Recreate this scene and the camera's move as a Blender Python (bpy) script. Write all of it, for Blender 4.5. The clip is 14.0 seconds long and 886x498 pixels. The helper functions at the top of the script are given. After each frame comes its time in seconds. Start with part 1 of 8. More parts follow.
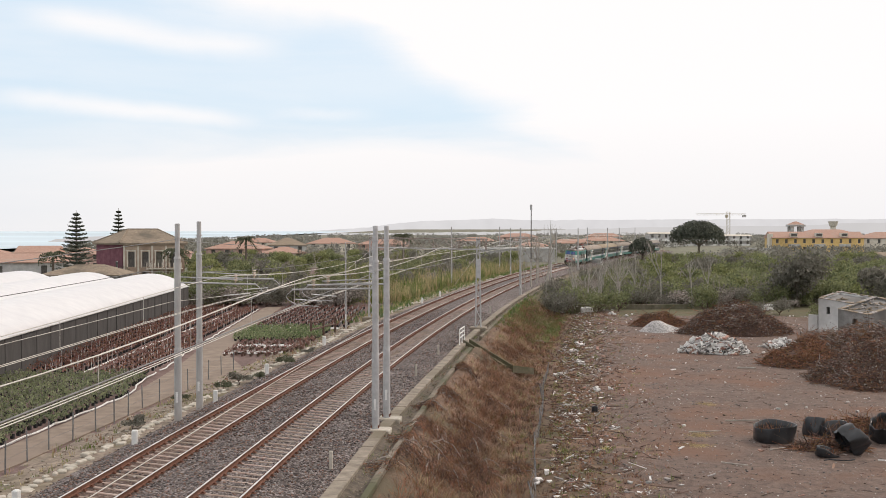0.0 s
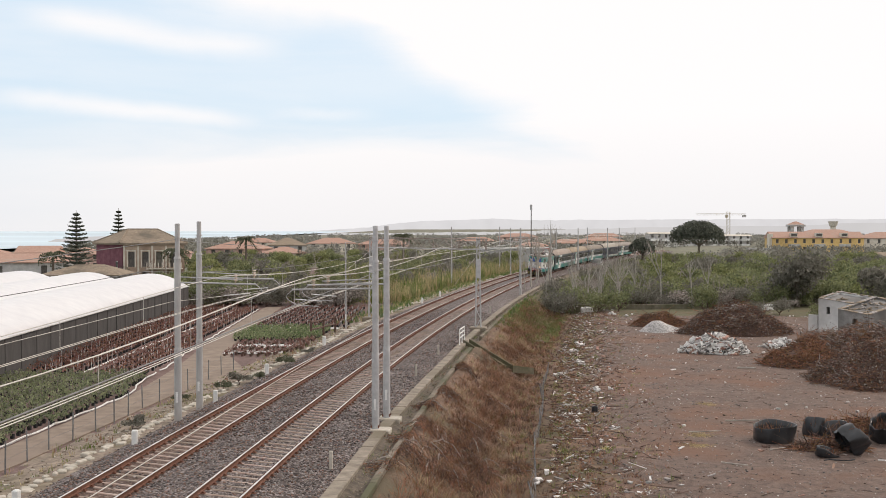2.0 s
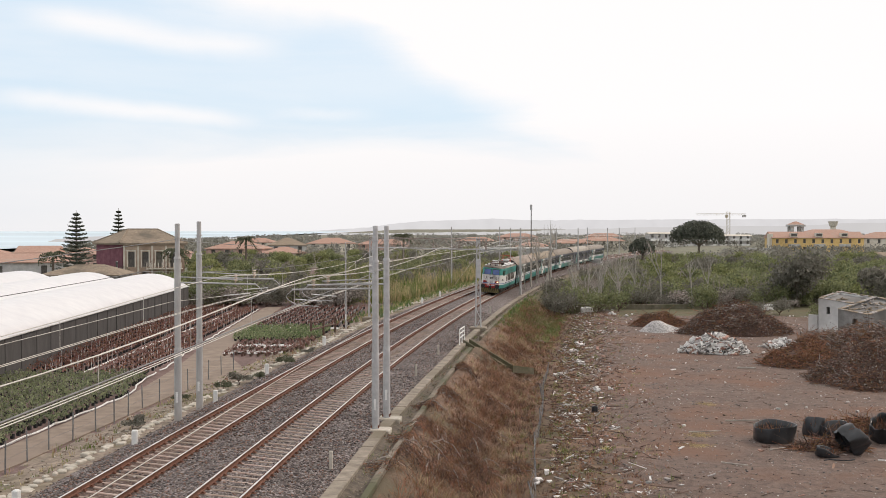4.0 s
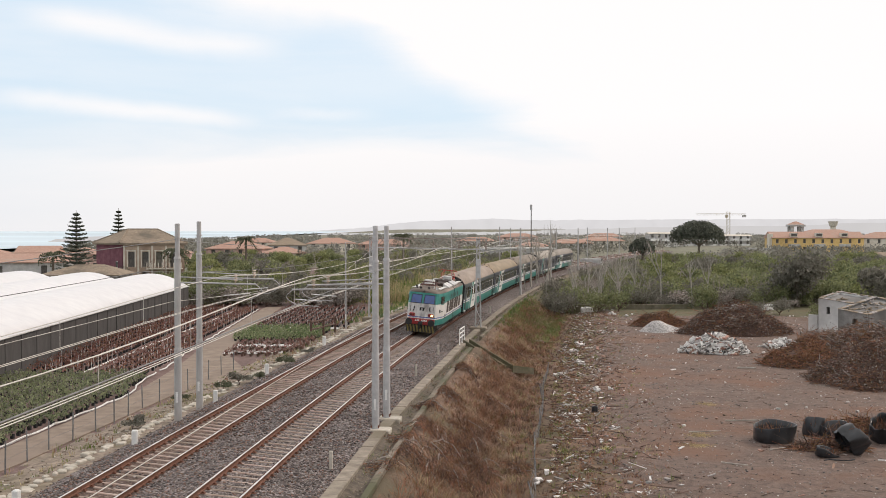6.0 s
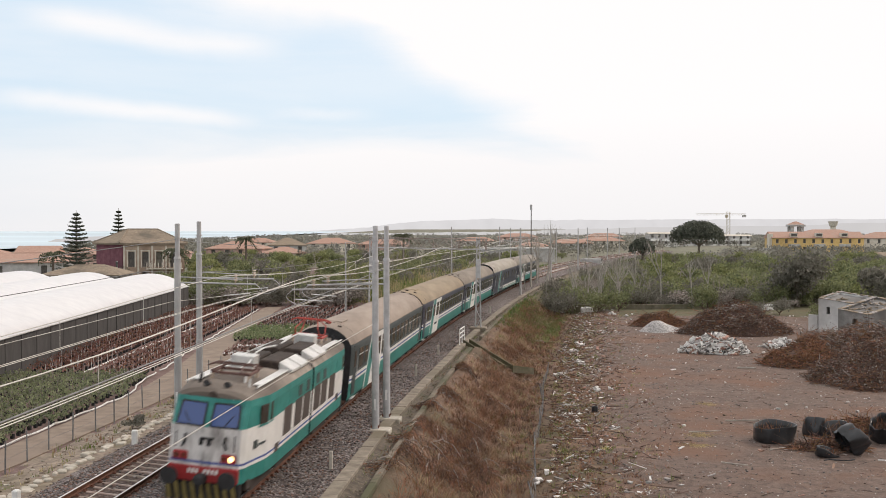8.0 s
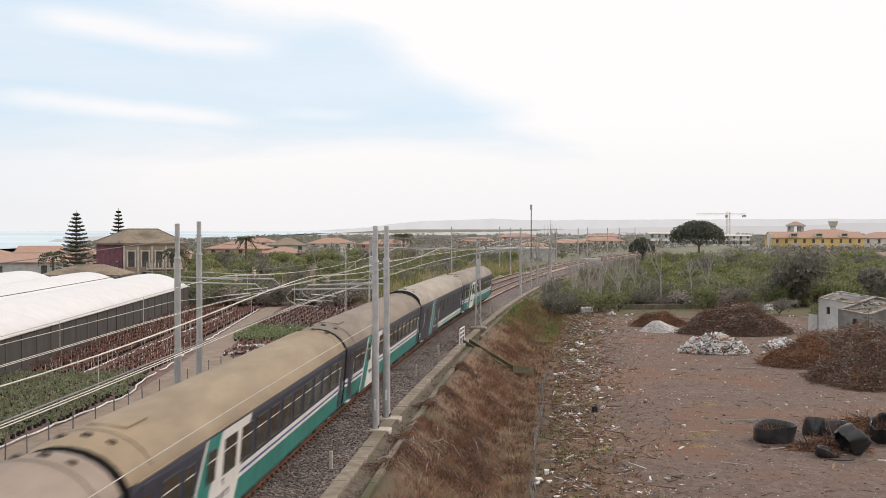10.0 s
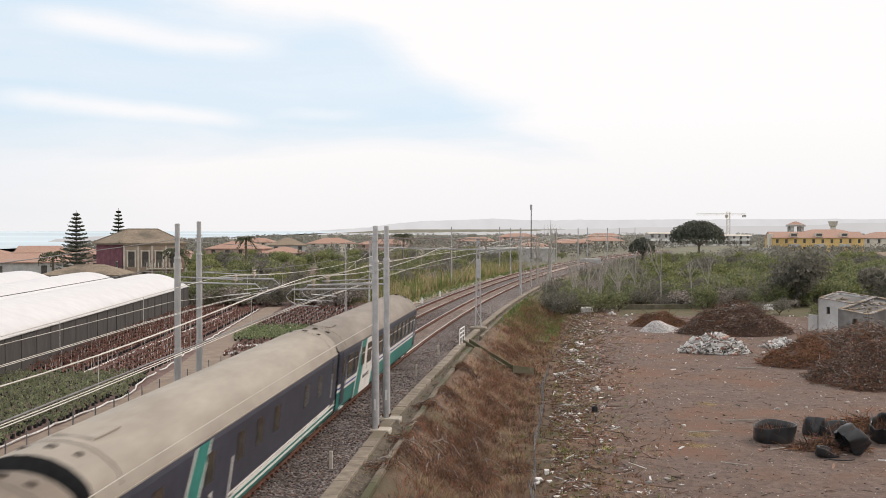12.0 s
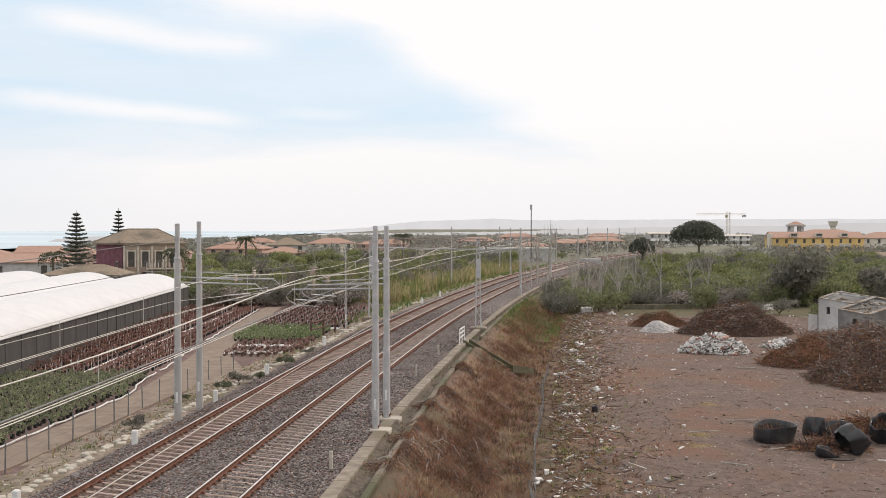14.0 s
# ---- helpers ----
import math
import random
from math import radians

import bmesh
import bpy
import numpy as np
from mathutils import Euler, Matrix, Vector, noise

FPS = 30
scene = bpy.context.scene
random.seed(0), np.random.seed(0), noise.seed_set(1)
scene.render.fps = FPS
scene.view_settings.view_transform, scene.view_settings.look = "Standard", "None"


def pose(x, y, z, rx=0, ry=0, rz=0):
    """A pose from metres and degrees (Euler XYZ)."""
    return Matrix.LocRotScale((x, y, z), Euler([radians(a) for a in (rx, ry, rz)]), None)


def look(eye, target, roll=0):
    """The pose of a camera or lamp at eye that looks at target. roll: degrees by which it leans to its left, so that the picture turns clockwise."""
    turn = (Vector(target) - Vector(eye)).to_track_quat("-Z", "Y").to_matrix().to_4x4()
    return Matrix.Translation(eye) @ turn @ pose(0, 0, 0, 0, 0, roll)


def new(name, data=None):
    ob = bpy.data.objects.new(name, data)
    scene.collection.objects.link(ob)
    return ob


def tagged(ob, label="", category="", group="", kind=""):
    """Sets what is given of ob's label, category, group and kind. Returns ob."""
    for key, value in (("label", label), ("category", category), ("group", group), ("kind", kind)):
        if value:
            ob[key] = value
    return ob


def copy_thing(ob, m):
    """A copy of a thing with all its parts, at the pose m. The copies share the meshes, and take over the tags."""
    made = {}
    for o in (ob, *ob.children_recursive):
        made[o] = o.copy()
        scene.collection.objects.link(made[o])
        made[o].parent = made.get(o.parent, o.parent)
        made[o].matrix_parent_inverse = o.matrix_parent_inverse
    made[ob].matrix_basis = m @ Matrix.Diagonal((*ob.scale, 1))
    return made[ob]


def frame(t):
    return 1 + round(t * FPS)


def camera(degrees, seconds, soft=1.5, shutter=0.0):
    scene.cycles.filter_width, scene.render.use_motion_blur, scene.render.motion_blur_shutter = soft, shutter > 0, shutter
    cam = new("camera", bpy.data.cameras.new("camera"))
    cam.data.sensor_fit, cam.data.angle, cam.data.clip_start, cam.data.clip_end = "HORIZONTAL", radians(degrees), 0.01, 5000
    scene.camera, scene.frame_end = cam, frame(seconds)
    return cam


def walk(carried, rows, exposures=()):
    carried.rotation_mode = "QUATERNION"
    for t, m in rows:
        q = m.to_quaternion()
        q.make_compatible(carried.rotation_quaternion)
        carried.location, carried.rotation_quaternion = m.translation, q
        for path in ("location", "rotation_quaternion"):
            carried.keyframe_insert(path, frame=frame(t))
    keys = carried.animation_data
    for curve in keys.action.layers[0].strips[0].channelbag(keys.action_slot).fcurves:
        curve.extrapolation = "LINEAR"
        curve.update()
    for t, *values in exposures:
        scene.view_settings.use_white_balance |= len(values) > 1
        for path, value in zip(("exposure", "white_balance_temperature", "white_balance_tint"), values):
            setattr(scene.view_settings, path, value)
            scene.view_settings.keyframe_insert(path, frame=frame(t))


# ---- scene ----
# ---- camera: stands still on high ground beside the line ----
cam = camera(44.18, 14.0, soft=0.8, shutter=0.4)
walk(cam, [(0.0, pose(0, 0, 8.45, 88.844, 0, 0)), (14.0, pose(0, 0, 8.45, 88.844, 0, 0))], exposures=[(0.0, 0.03, 6590, 13), (14.0, 0.03, 6590, 13)])

# ---- world: thin bright cloud over a pale blue sky ----
SUN_EL, SUN_AZ = radians(42), radians(62)
world = bpy.data.worlds.new("sky")
scene.world = world
world.use_nodes = True
wt = world.node_tree
wt.nodes.clear()


def wn(kind, **kw):
    n = wt.nodes.new(kind)
    for k, v in kw.items():
        n.inputs[k].default_value = v
    return n


w_out = wn("ShaderNodeOutputWorld")
w_bg = wn("ShaderNodeBackground")
w_sky = wn("ShaderNodeTexSky")
w_sky.sky_type = "NISHITA"
w_sky.sun_disc = False
w_sky.sun_elevation, w_sky.sun_rotation = SUN_EL, SUN_AZ
w_sky.air_density, w_sky.dust_density = 1.0, 2.0
w_tc = wn("ShaderNodeTexCoord")
w_map = wn("ShaderNodeMapping", Rotation=(0.0, radians(-5), 0.0), Scale=(2.0, 1.0, 13.0))
w_n1 = wn("ShaderNodeTexNoise", Scale=1.6, Detail=7.0, Roughness=0.55, Distortion=0.35)
w_r1 = wn("ShaderNodeValToRGB")
w_r1.color_ramp.elements[0].position, w_r1.color_ramp.elements[1].position = 0.39, 0.58
w_scale = wn("ShaderNodeMix", Factor=0.5)
w_scale.data_type = "RGBA"
w_scale.blend_type = "MULTIPLY"
w_scale.inputs[0].default_value = 1.0
w_scale.inputs[7].default_value = (0.115, 0.115, 0.115, 1)
w_veil = wn("ShaderNodeMix")
w_veil.data_type = "RGBA"
w_veil.inputs[0].default_value = 0.82
w_veil.inputs[7].default_value = (0.74, 0.90, 1.02, 1)
w_mix = wn("ShaderNodeMix")
w_mix.data_type = "RGBA"
w_mix.inputs[7].default_value = (0.975, 0.975, 0.968, 1)
# haze near the horizon, brighter cloud towards the sun's side
w_sep = wn("ShaderNodeSeparateXYZ")
w_hz = wn("ShaderNodeMapRange")
w_hz.inputs["From Min"].default_value, w_hz.inputs["From Max"].default_value = 0.0, 0.10
w_hz.inputs["To Min"].default_value, w_hz.inputs["To Max"].default_value = 0.85, 0.0
w_haze = wn("ShaderNodeMix")
w_haze.data_type = "RGBA"
w_haze.inputs[7].default_value = (0.865, 0.872, 0.875, 1)
link = wt.links.new


def wm(op, *args):
    """A math node of the sky; sockets or numbers go in, its value comes out."""
    n = wt.nodes.new("ShaderNodeMath")
    n.operation = op
    for i, v in enumerate(args):
        if isinstance(v, (int, float)):
            n.inputs[i].default_value = v
        else:
            link(v, n.inputs[i])
    return n.outputs[0]


def wramp(value, lo, hi):
    n = wt.nodes.new("ShaderNodeMapRange")
    n.interpolation_type = "SMOOTHSTEP"
    n.inputs["From Min"].default_value, n.inputs["From Max"].default_value = lo, hi
    link(value, n.inputs["Value"])
    return n.outputs[0]


link(w_tc.outputs["Generated"], w_map.inputs["Vector"])
link(w_map.outputs[0], w_n1.inputs["Vector"])
link(w_tc.outputs["Generated"], w_sep.inputs[0])
link(w_n1.outputs["Fac"], w_r1.inputs[0])
sx, sz = w_sep.outputs["X"], w_sep.outputs["Z"]
w_n2 = wn("ShaderNodeTexNoise", Scale=7.0, Detail=6.0, Roughness=0.55)
link(w_tc.outputs["Generated"], w_n2.inputs["Vector"])
wob = wm("MULTIPLY", wm("SUBTRACT", w_n2.outputs["Fac"], 0.5), 0.055)
wisp = wm("MULTIPLY", wm("SUBTRACT", w_n1.outputs["Fac"], 0.5), 0.05)
# edge of the thick cloud sheet, falling towards the sunward side
edge = wm("MINIMUM", wm("MULTIPLY_ADD", wm("ADD", sx, 0.0745), -0.16, 0.178), wm("MULTIPLY_ADD", wm("ADD", sx, 0.0745), -0.61, 0.178))
sheet = wramp(wm("ADD", wm("SUBTRACT", sz, edge), wm("ADD", wob, wisp)), -0.026, 0.036)
# veil that whitens towards the horizon
low = wm("MULTIPLY", wramp(wm("ADD", wm("MULTIPLY", sz, -1.0), wm("MULTIPLY", wisp, 1.4)), -0.098, -0.038), wramp(sx, -0.50, -0.16))


def streak(x0, x1, zc, slope, width):
    """A long thin wisp of high cloud."""
    d = wm("ABSOLUTE", wm("ADD", wm("SUBTRACT", sz, wm("MULTIPLY_ADD", sx, slope, zc)), wm("MULTIPLY", wob, 0.45)))
    along = wm("MULTIPLY", wramp(sx, x0, x0 + 0.06), wramp(wm("MULTIPLY", sx, -1.0), -x1, -x1 + 0.07))
    return wm("MULTIPLY", wramp(wm("MULTIPLY", d, -1.0), -width, 0.0), along)


wisps = wm("MAXIMUM", streak(-0.37, -0.12, 0.145, -0.09, 0.017), wm("MAXIMUM", streak(-0.40, -0.15, 0.088, -0.055, 0.013), wm("MULTIPLY", streak(-0.17, -0.04, 0.100, -0.03, 0.008), 0.6)))
thin = wm("MULTIPLY", w_r1.outputs[0], 0.22)
cloud = wm("MINIMUM", wm("ADD", wm("MAXIMUM", wm("MAXIMUM", sheet, low), wm("MULTIPLY", wisps, 0.65)), thin), 1.0)
link(w_sky.outputs[0], w_scale.inputs[6])
link(w_scale.outputs[2], w_veil.inputs[6])
link(w_veil.outputs[2], w_mix.inputs[6])
link(cloud, w_mix.inputs[0])
link(w_sep.outputs["Z"], w_hz.inputs["Value"])
link(w_hz.outputs[0], w_haze.inputs[0])
link(w_mix.outputs[2], w_haze.inputs[6])
link(w_haze.outputs[2], w_bg.inputs["Color"])
w_bg.inputs["Strength"].default_value = 1.0
link(w_bg.outputs[0], w_out.inputs[0])

sun = new("sun", bpy.data.lights.new("sun", "SUN"))
sun.data.energy, sun.data.angle, sun.data.color = 1.6, radians(12), (1.0, 0.85, 0.70)
sun.matrix_world = look((math.sin(SUN_AZ) * math.cos(SUN_EL) * 60, math.cos(SUN_AZ) * math.cos(SUN_EL) * 60, math.sin(SUN_EL) * 60), (0, 0, 0))


# ---- materials ----
def surface(name, dark, light, scale=4.0, rough=0.8, bump=0.2, metal=0.0, big=0.25, stain=None, stain_at=0.62, vary=0.0, stretch=(1, 1, 1), dist=0.02, island=0.0, spec=0.5, detail=6.0, grit=0.65):
    """Grain between two colours, larger blotches, an optional stain colour, and fine relief."""
    m = bpy.data.materials.new(name)
    m.use_nodes = True
    t = m.node_tree
    b = t.nodes["Principled BSDF"]
    b.inputs["Roughness"].default_value, b.inputs["Metallic"].default_value = rough, metal
    b.inputs["Specular IOR Level"].default_value = spec
    tc = t.nodes.new("ShaderNodeTexCoord")
    mp = t.nodes.new("ShaderNodeMapping")
    mp.inputs["Scale"].default_value = stretch
    t.links.new(tc.outputs["Object"], mp.inputs["Vector"])
    n = t.nodes.new("ShaderNodeTexNoise")
    n.inputs["Scale"].default_value, n.inputs["Detail"].default_value, n.inputs["Roughness"].default_value = scale, detail, grit
    t.links.new(mp.outputs[0], n.inputs["Vector"])
    r = t.nodes.new("ShaderNodeValToRGB")
    r.color_ramp.elements[0].position, r.color_ramp.elements[1].position = 0.32, 0.68
    r.color_ramp.elements[0].color, r.color_ramp.elements[1].color = (*dark, 1), (*light, 1)
    t.links.new(n.outputs["Fac"], r.inputs[0])
    n2 = t.nodes.new("ShaderNodeTexNoise")
    n2.inputs["Scale"].default_value, n2.inputs["Detail"].default_value = scale * big * 0.35, 4
    t.links.new(mp.outputs[0], n2.inputs["Vector"])
    col = r.outputs[0]
    if stain:
        r2 = t.nodes.new("ShaderNodeValToRGB")
        r2.color_ramp.elements[0].position, r2.color_ramp.elements[1].position = stain_at - 0.1, stain_at + 0.08
        t.links.new(n2.outputs["Fac"], r2.inputs[0])
        mx = t.nodes.new("ShaderNodeMix")
        mx.data_type = "RGBA"
        t.links.new(r2.outputs[0], mx.inputs[0])
        t.links.new(col, mx.inputs[6])
        mx.inputs[7].default_value = (*stain, 1)
        col = mx.outputs[2]
    else:
        hs = t.nodes.new("ShaderNodeHueSaturation")
        mr = t.nodes.new("ShaderNodeMapRange")
        mr.inputs["From Min"].default_value, mr.inputs["From Max"].default_value = 0.3, 0.7
        mr.inputs["To Min"].default_value, mr.inputs["To Max"].default_value = 0.82, 1.16
        t.links.new(n2.outputs["Fac"], mr.inputs["Value"])
        t.links.new(mr.outputs[0], hs.inputs["Value"])
        t.links.new(col, hs.inputs["Color"])
        col = hs.outputs[0]
    if vary or island:
        src = t.nodes.new("ShaderNodeNewGeometry").outputs["Random Per Island"] if island else t.nodes.new("ShaderNodeObjectInfo").outputs["Random"]
        amount = vary or island
        mr = t.nodes.new("ShaderNodeMapRange")
        mr.inputs["To Min"].default_value, mr.inputs["To Max"].default_value = 1 - amount, 1 + amount
        t.links.new(src, mr.inputs["Value"])
        hs = t.nodes.new("ShaderNodeHueSaturation")
        t.links.new(mr.outputs[0], hs.inputs["Value"])
        t.links.new(col, hs.inputs["Color"])
        mh = t.nodes.new("ShaderNodeMapRange")
        mh.inputs["To Min"].default_value, mh.inputs["To Max"].default_value = 0.5 + amount * 0.06, 0.5 - amount * 0.06
        t.links.new(src, mh.inputs["Value"])
        t.links.new(mh.outputs[0], hs.inputs["Hue"])
        col = hs.outputs[0]
    t.links.new(col, b.inputs["Base Color"])
    if bump:
        bp = t.nodes.new("ShaderNodeBump")
        bp.inputs["Strength"].default_value, bp.inputs["Distance"].default_value = bump, dist
        t.links.new(n.outputs["Fac"], bp.inputs["Height"])
        t.links.new(bp.outputs[0], b.inputs["Normal"])
    return m


def foliage(name, dark, light, vary=0.25):
    m = surface(name, dark, light, scale=1.2, rough=0.6, bump=0.0, island=vary, spec=0.25)
    t = m.node_tree
    b, out = t.nodes["Principled BSDF"], t.nodes["Material Output"]
    thin = t.nodes.new("ShaderNodeBsdfTranslucent")
    t.links.new(b.inputs["Base Color"].links[0].from_socket, thin.inputs["Color"])
    mx = t.nodes.new("ShaderNodeMixShader")
    mx.inputs[0].default_value = 0.38
    t.links.new(b.outputs[0], mx.inputs[1])
    t.links.new(thin.outputs[0], mx.inputs[2])
    t.links.new(mx.outputs[0], out.inputs[0])
    return m


def gravel_mat(name, cols, scale, bump=0.9, rough=0.9):
    """Loose stones: cells of several tones with relief."""
    m = bpy.data.materials.new(name)
    m.use_nodes = True
    t = m.node_tree
    b = t.nodes["Principled BSDF"]
    b.inputs["Roughness"].default_value = rough
    tc = t.nodes.new("ShaderNodeTexCoord")
    v = t.nodes.new("ShaderNodeTexVoronoi")
    v.inputs["Scale"].default_value = scale
    t.links.new(tc.outputs["Object"], v.inputs["Vector"])
    sp = t.nodes.new("ShaderNodeSeparateColor")
    t.links.new(v.outputs["Color"], sp.inputs[0])
    r = t.nodes.new("ShaderNodeValToRGB")
    r.color_ramp.interpolation = "CONSTANT"
    while len(r.color_ramp.elements) < len(cols):
        r.color_ramp.elements.new(0.5)
    for i, c in enumerate(cols):
        r.color_ramp.elements[i].position = i / len(cols)
        r.color_ramp.elements[i].color = (*c, 1)
    t.links.new(sp.outputs[0], r.inputs[0])
    n2 = t.nodes.new("ShaderNodeTexNoise")
    n2.inputs["Scale"].default_value, n2.inputs["Detail"].default_value = 0.5, 5
    t.links.new(tc.outputs["Object"], n2.inputs["Vector"])
    mr = t.nodes.new("ShaderNodeMapRange")
    mr.inputs["From Min"].default_value, mr.inputs["From Max"].default_value = 0.3, 0.7
    mr.inputs["To Min"].default_value, mr.inputs["To Max"].default_value = 0.75, 1.25
    t.links.new(n2.outputs["Fac"], mr.inputs["Value"])
    hs = t.nodes.new("ShaderNodeHueSaturation")
    t.links.new(mr.outputs[0], hs.inputs["Value"])
    t.links.new(r.outputs[0], hs.inputs["Color"])
    t.links.new(hs.outputs[0], b.inputs["Base Color"])
    bp = t.nodes.new("ShaderNodeBump")
    bp.invert = True
    bp.inputs["Strength"].default_value, bp.inputs["Distance"].default_value = bump, 0.04
    t.links.new(v.outputs["Distance"], bp.inputs["Height"])
    t.links.new(bp.outputs[0], b.inputs["Normal"])
    return m


def glass_mat(name, tint, rough=0.08):
    m = bpy.data.materials.new(name)
    m.use_nodes = True
    b = m.node_tree.nodes["Principled BSDF"]
    b.inputs["Base Color"].default_value = (*tint, 1)
    b.inputs["Roughness"].default_value = rough
    b.inputs["Specular IOR Level"].default_value = 0.7
    return m


def glow_mat(name, colour, power):
    m = bpy.data.materials.new(name)
    m.use_nodes = True
    b = m.node_tree.nodes["Principled BSDF"]
    b.inputs["Base Color"].default_value = (*colour, 1)
    b.inputs["Emission Color"].default_value = (*colour, 1)
    b.inputs["Emission Strength"].default_value = power
    return m


M_DIRT = surface("lot_dirt", (0.045, 0.031, 0.025), (0.23, 0.162, 0.132), 1.7, 0.95, 1.0, big=0.33, stain=(0.165, 0.092, 0.062), stain_at=0.57, dist=0.07, detail=14.0, grit=0.84)
M_SLOPE = surface("slope_soil", (0.075, 0.046, 0.032), (0.24, 0.155, 0.105), 2.0, 0.95, 0.9, stain=(0.10, 0.078, 0.046), stain_at=0.60, dist=0.08)
M_SILT = surface("drain_silt", (0.05, 0.04, 0.03), (0.16, 0.13, 0.10), 3.0, 0.95, 0.6, stain=(0.06, 0.065, 0.03), stain_at=0.66, dist=0.05)
M_GREENSOIL = surface("grassy_soil", (0.055, 0.05, 0.026), (0.135, 0.125, 0.06), 3.0, 0.95, 0.6, stain=(0.13, 0.09, 0.055), dist=0.06)
M_VERGE = surface("verge_soil", (0.12, 0.09, 0.07), (0.33, 0.27, 0.21), 2.2, 0.95, 0.6, stain=(0.12, 0.10, 0.05), stain_at=0.6, dist=0.05)
M_FIELD = surface("field_soil", (0.095, 0.06, 0.052), (0.20, 0.13, 0.115), 2.0, 0.95, 0.5)
M_FAR = surface("far_scrub", (0.10, 0.105, 0.065), (0.21, 0.20, 0.145), 0.35, 0.95, 0.0, stain=(0.12, 0.10, 0.075))
M_BALLAST = gravel_mat("ballast_stones", [(0.043, 0.034, 0.032), (0.104, 0.085, 0.081), (0.171, 0.146, 0.140), (0.073, 0.056, 0.052), (0.244, 0.213, 0.205), (0.104, 0.071, 0.057)], 13.0)
M_BALLAST_R = gravel_mat("rusty_ballast", [(0.067, 0.040, 0.032), (0.116, 0.076, 0.061), (0.183, 0.134, 0.113), (0.079, 0.051, 0.041), (0.134, 0.085, 0.066)], 13.0)
M_SLEEPER = surface("sleeper_concrete", (0.30, 0.25, 0.21), (0.56, 0.50, 0.45), 5.0, 0.9, 0.3, vary=0.25, stain=(0.20, 0.125, 0.09), stain_at=0.56)
M_RUST = surface("rail_rust", (0.085, 0.034, 0.02), (0.20, 0.088, 0.055), 8.0, 0.85, 0.3)
M_RAILTOP = surface("rail_crown", (0.55, 0.53, 0.51), (0.72, 0.70, 0.68), 6.0, 0.38, 0.05, metal=0.75)
M_CONC_OLD = surface("mossy_old_concrete", (0.10, 0.085, 0.06), (0.25, 0.21, 0.165), 2.2, 0.95, 0.4, stain=(0.085, 0.085, 0.045), stain_at=0.52, vary=0.06)
M_CONC = surface("weathered_concrete", (0.155, 0.13, 0.10), (0.33, 0.285, 0.23), 1.6, 0.92, 0.35, stain=(0.16, 0.135, 0.095), stain_at=0.58, vary=0.06)
M_CONC_L = surface("pale_concrete", (0.34, 0.31, 0.26), (0.58, 0.54, 0.47), 2.0, 0.9, 0.35, stain=(0.24, 0.19, 0.14), stain_at=0.6, vary=0.12)
M_PATH = surface("path_concrete", (0.17, 0.13, 0.10), (0.28, 0.222, 0.175), 1.0, 0.93, 0.2, stain=(0.22, 0.17, 0.135), stain_at=0.58)
M_GALV = surface("galvanised_steel", (0.38, 0.38, 0.385), (0.52, 0.52, 0.525), 3.0, 0.6, 0.05, metal=0.15, stain=(0.36, 0.35, 0.34), stain_at=0.68)
M_WEATHSTEEL = surface("weathered_pole", (0.34, 0.335, 0.33), (0.52, 0.515, 0.505), 2.0, 0.65, 0.08, metal=0.25, stain=(0.26, 0.19, 0.14), stain_at=0.58, stretch=(1, 1, 0.3))
M_RUSTGIRDER = surface("rusted_lattice", (0.20, 0.14, 0.11), (0.42, 0.38, 0.35), 2.5, 0.8, 0.1, metal=0.2)
M_WIRE = surface("overhead_wire", (0.48, 0.46, 0.42), (0.62, 0.60, 0.55), 5.0, 0.5, 0.0, metal=0.3)
M_WIRE_D = surface("dark_cable", (0.12, 0.12, 0.12), (0.22, 0.22, 0.22), 5.0, 0.6, 0.0)
M_WHITE = surface("white_paint", (0.66, 0.66, 0.64), (0.82, 0.82, 0.80), 3.0, 0.6, 0.05)
M_INSUL = surface("insulator_glaze", (0.33, 0.24, 0.17), (0.52, 0.43, 0.35), 5.0, 0.3, 0.0)


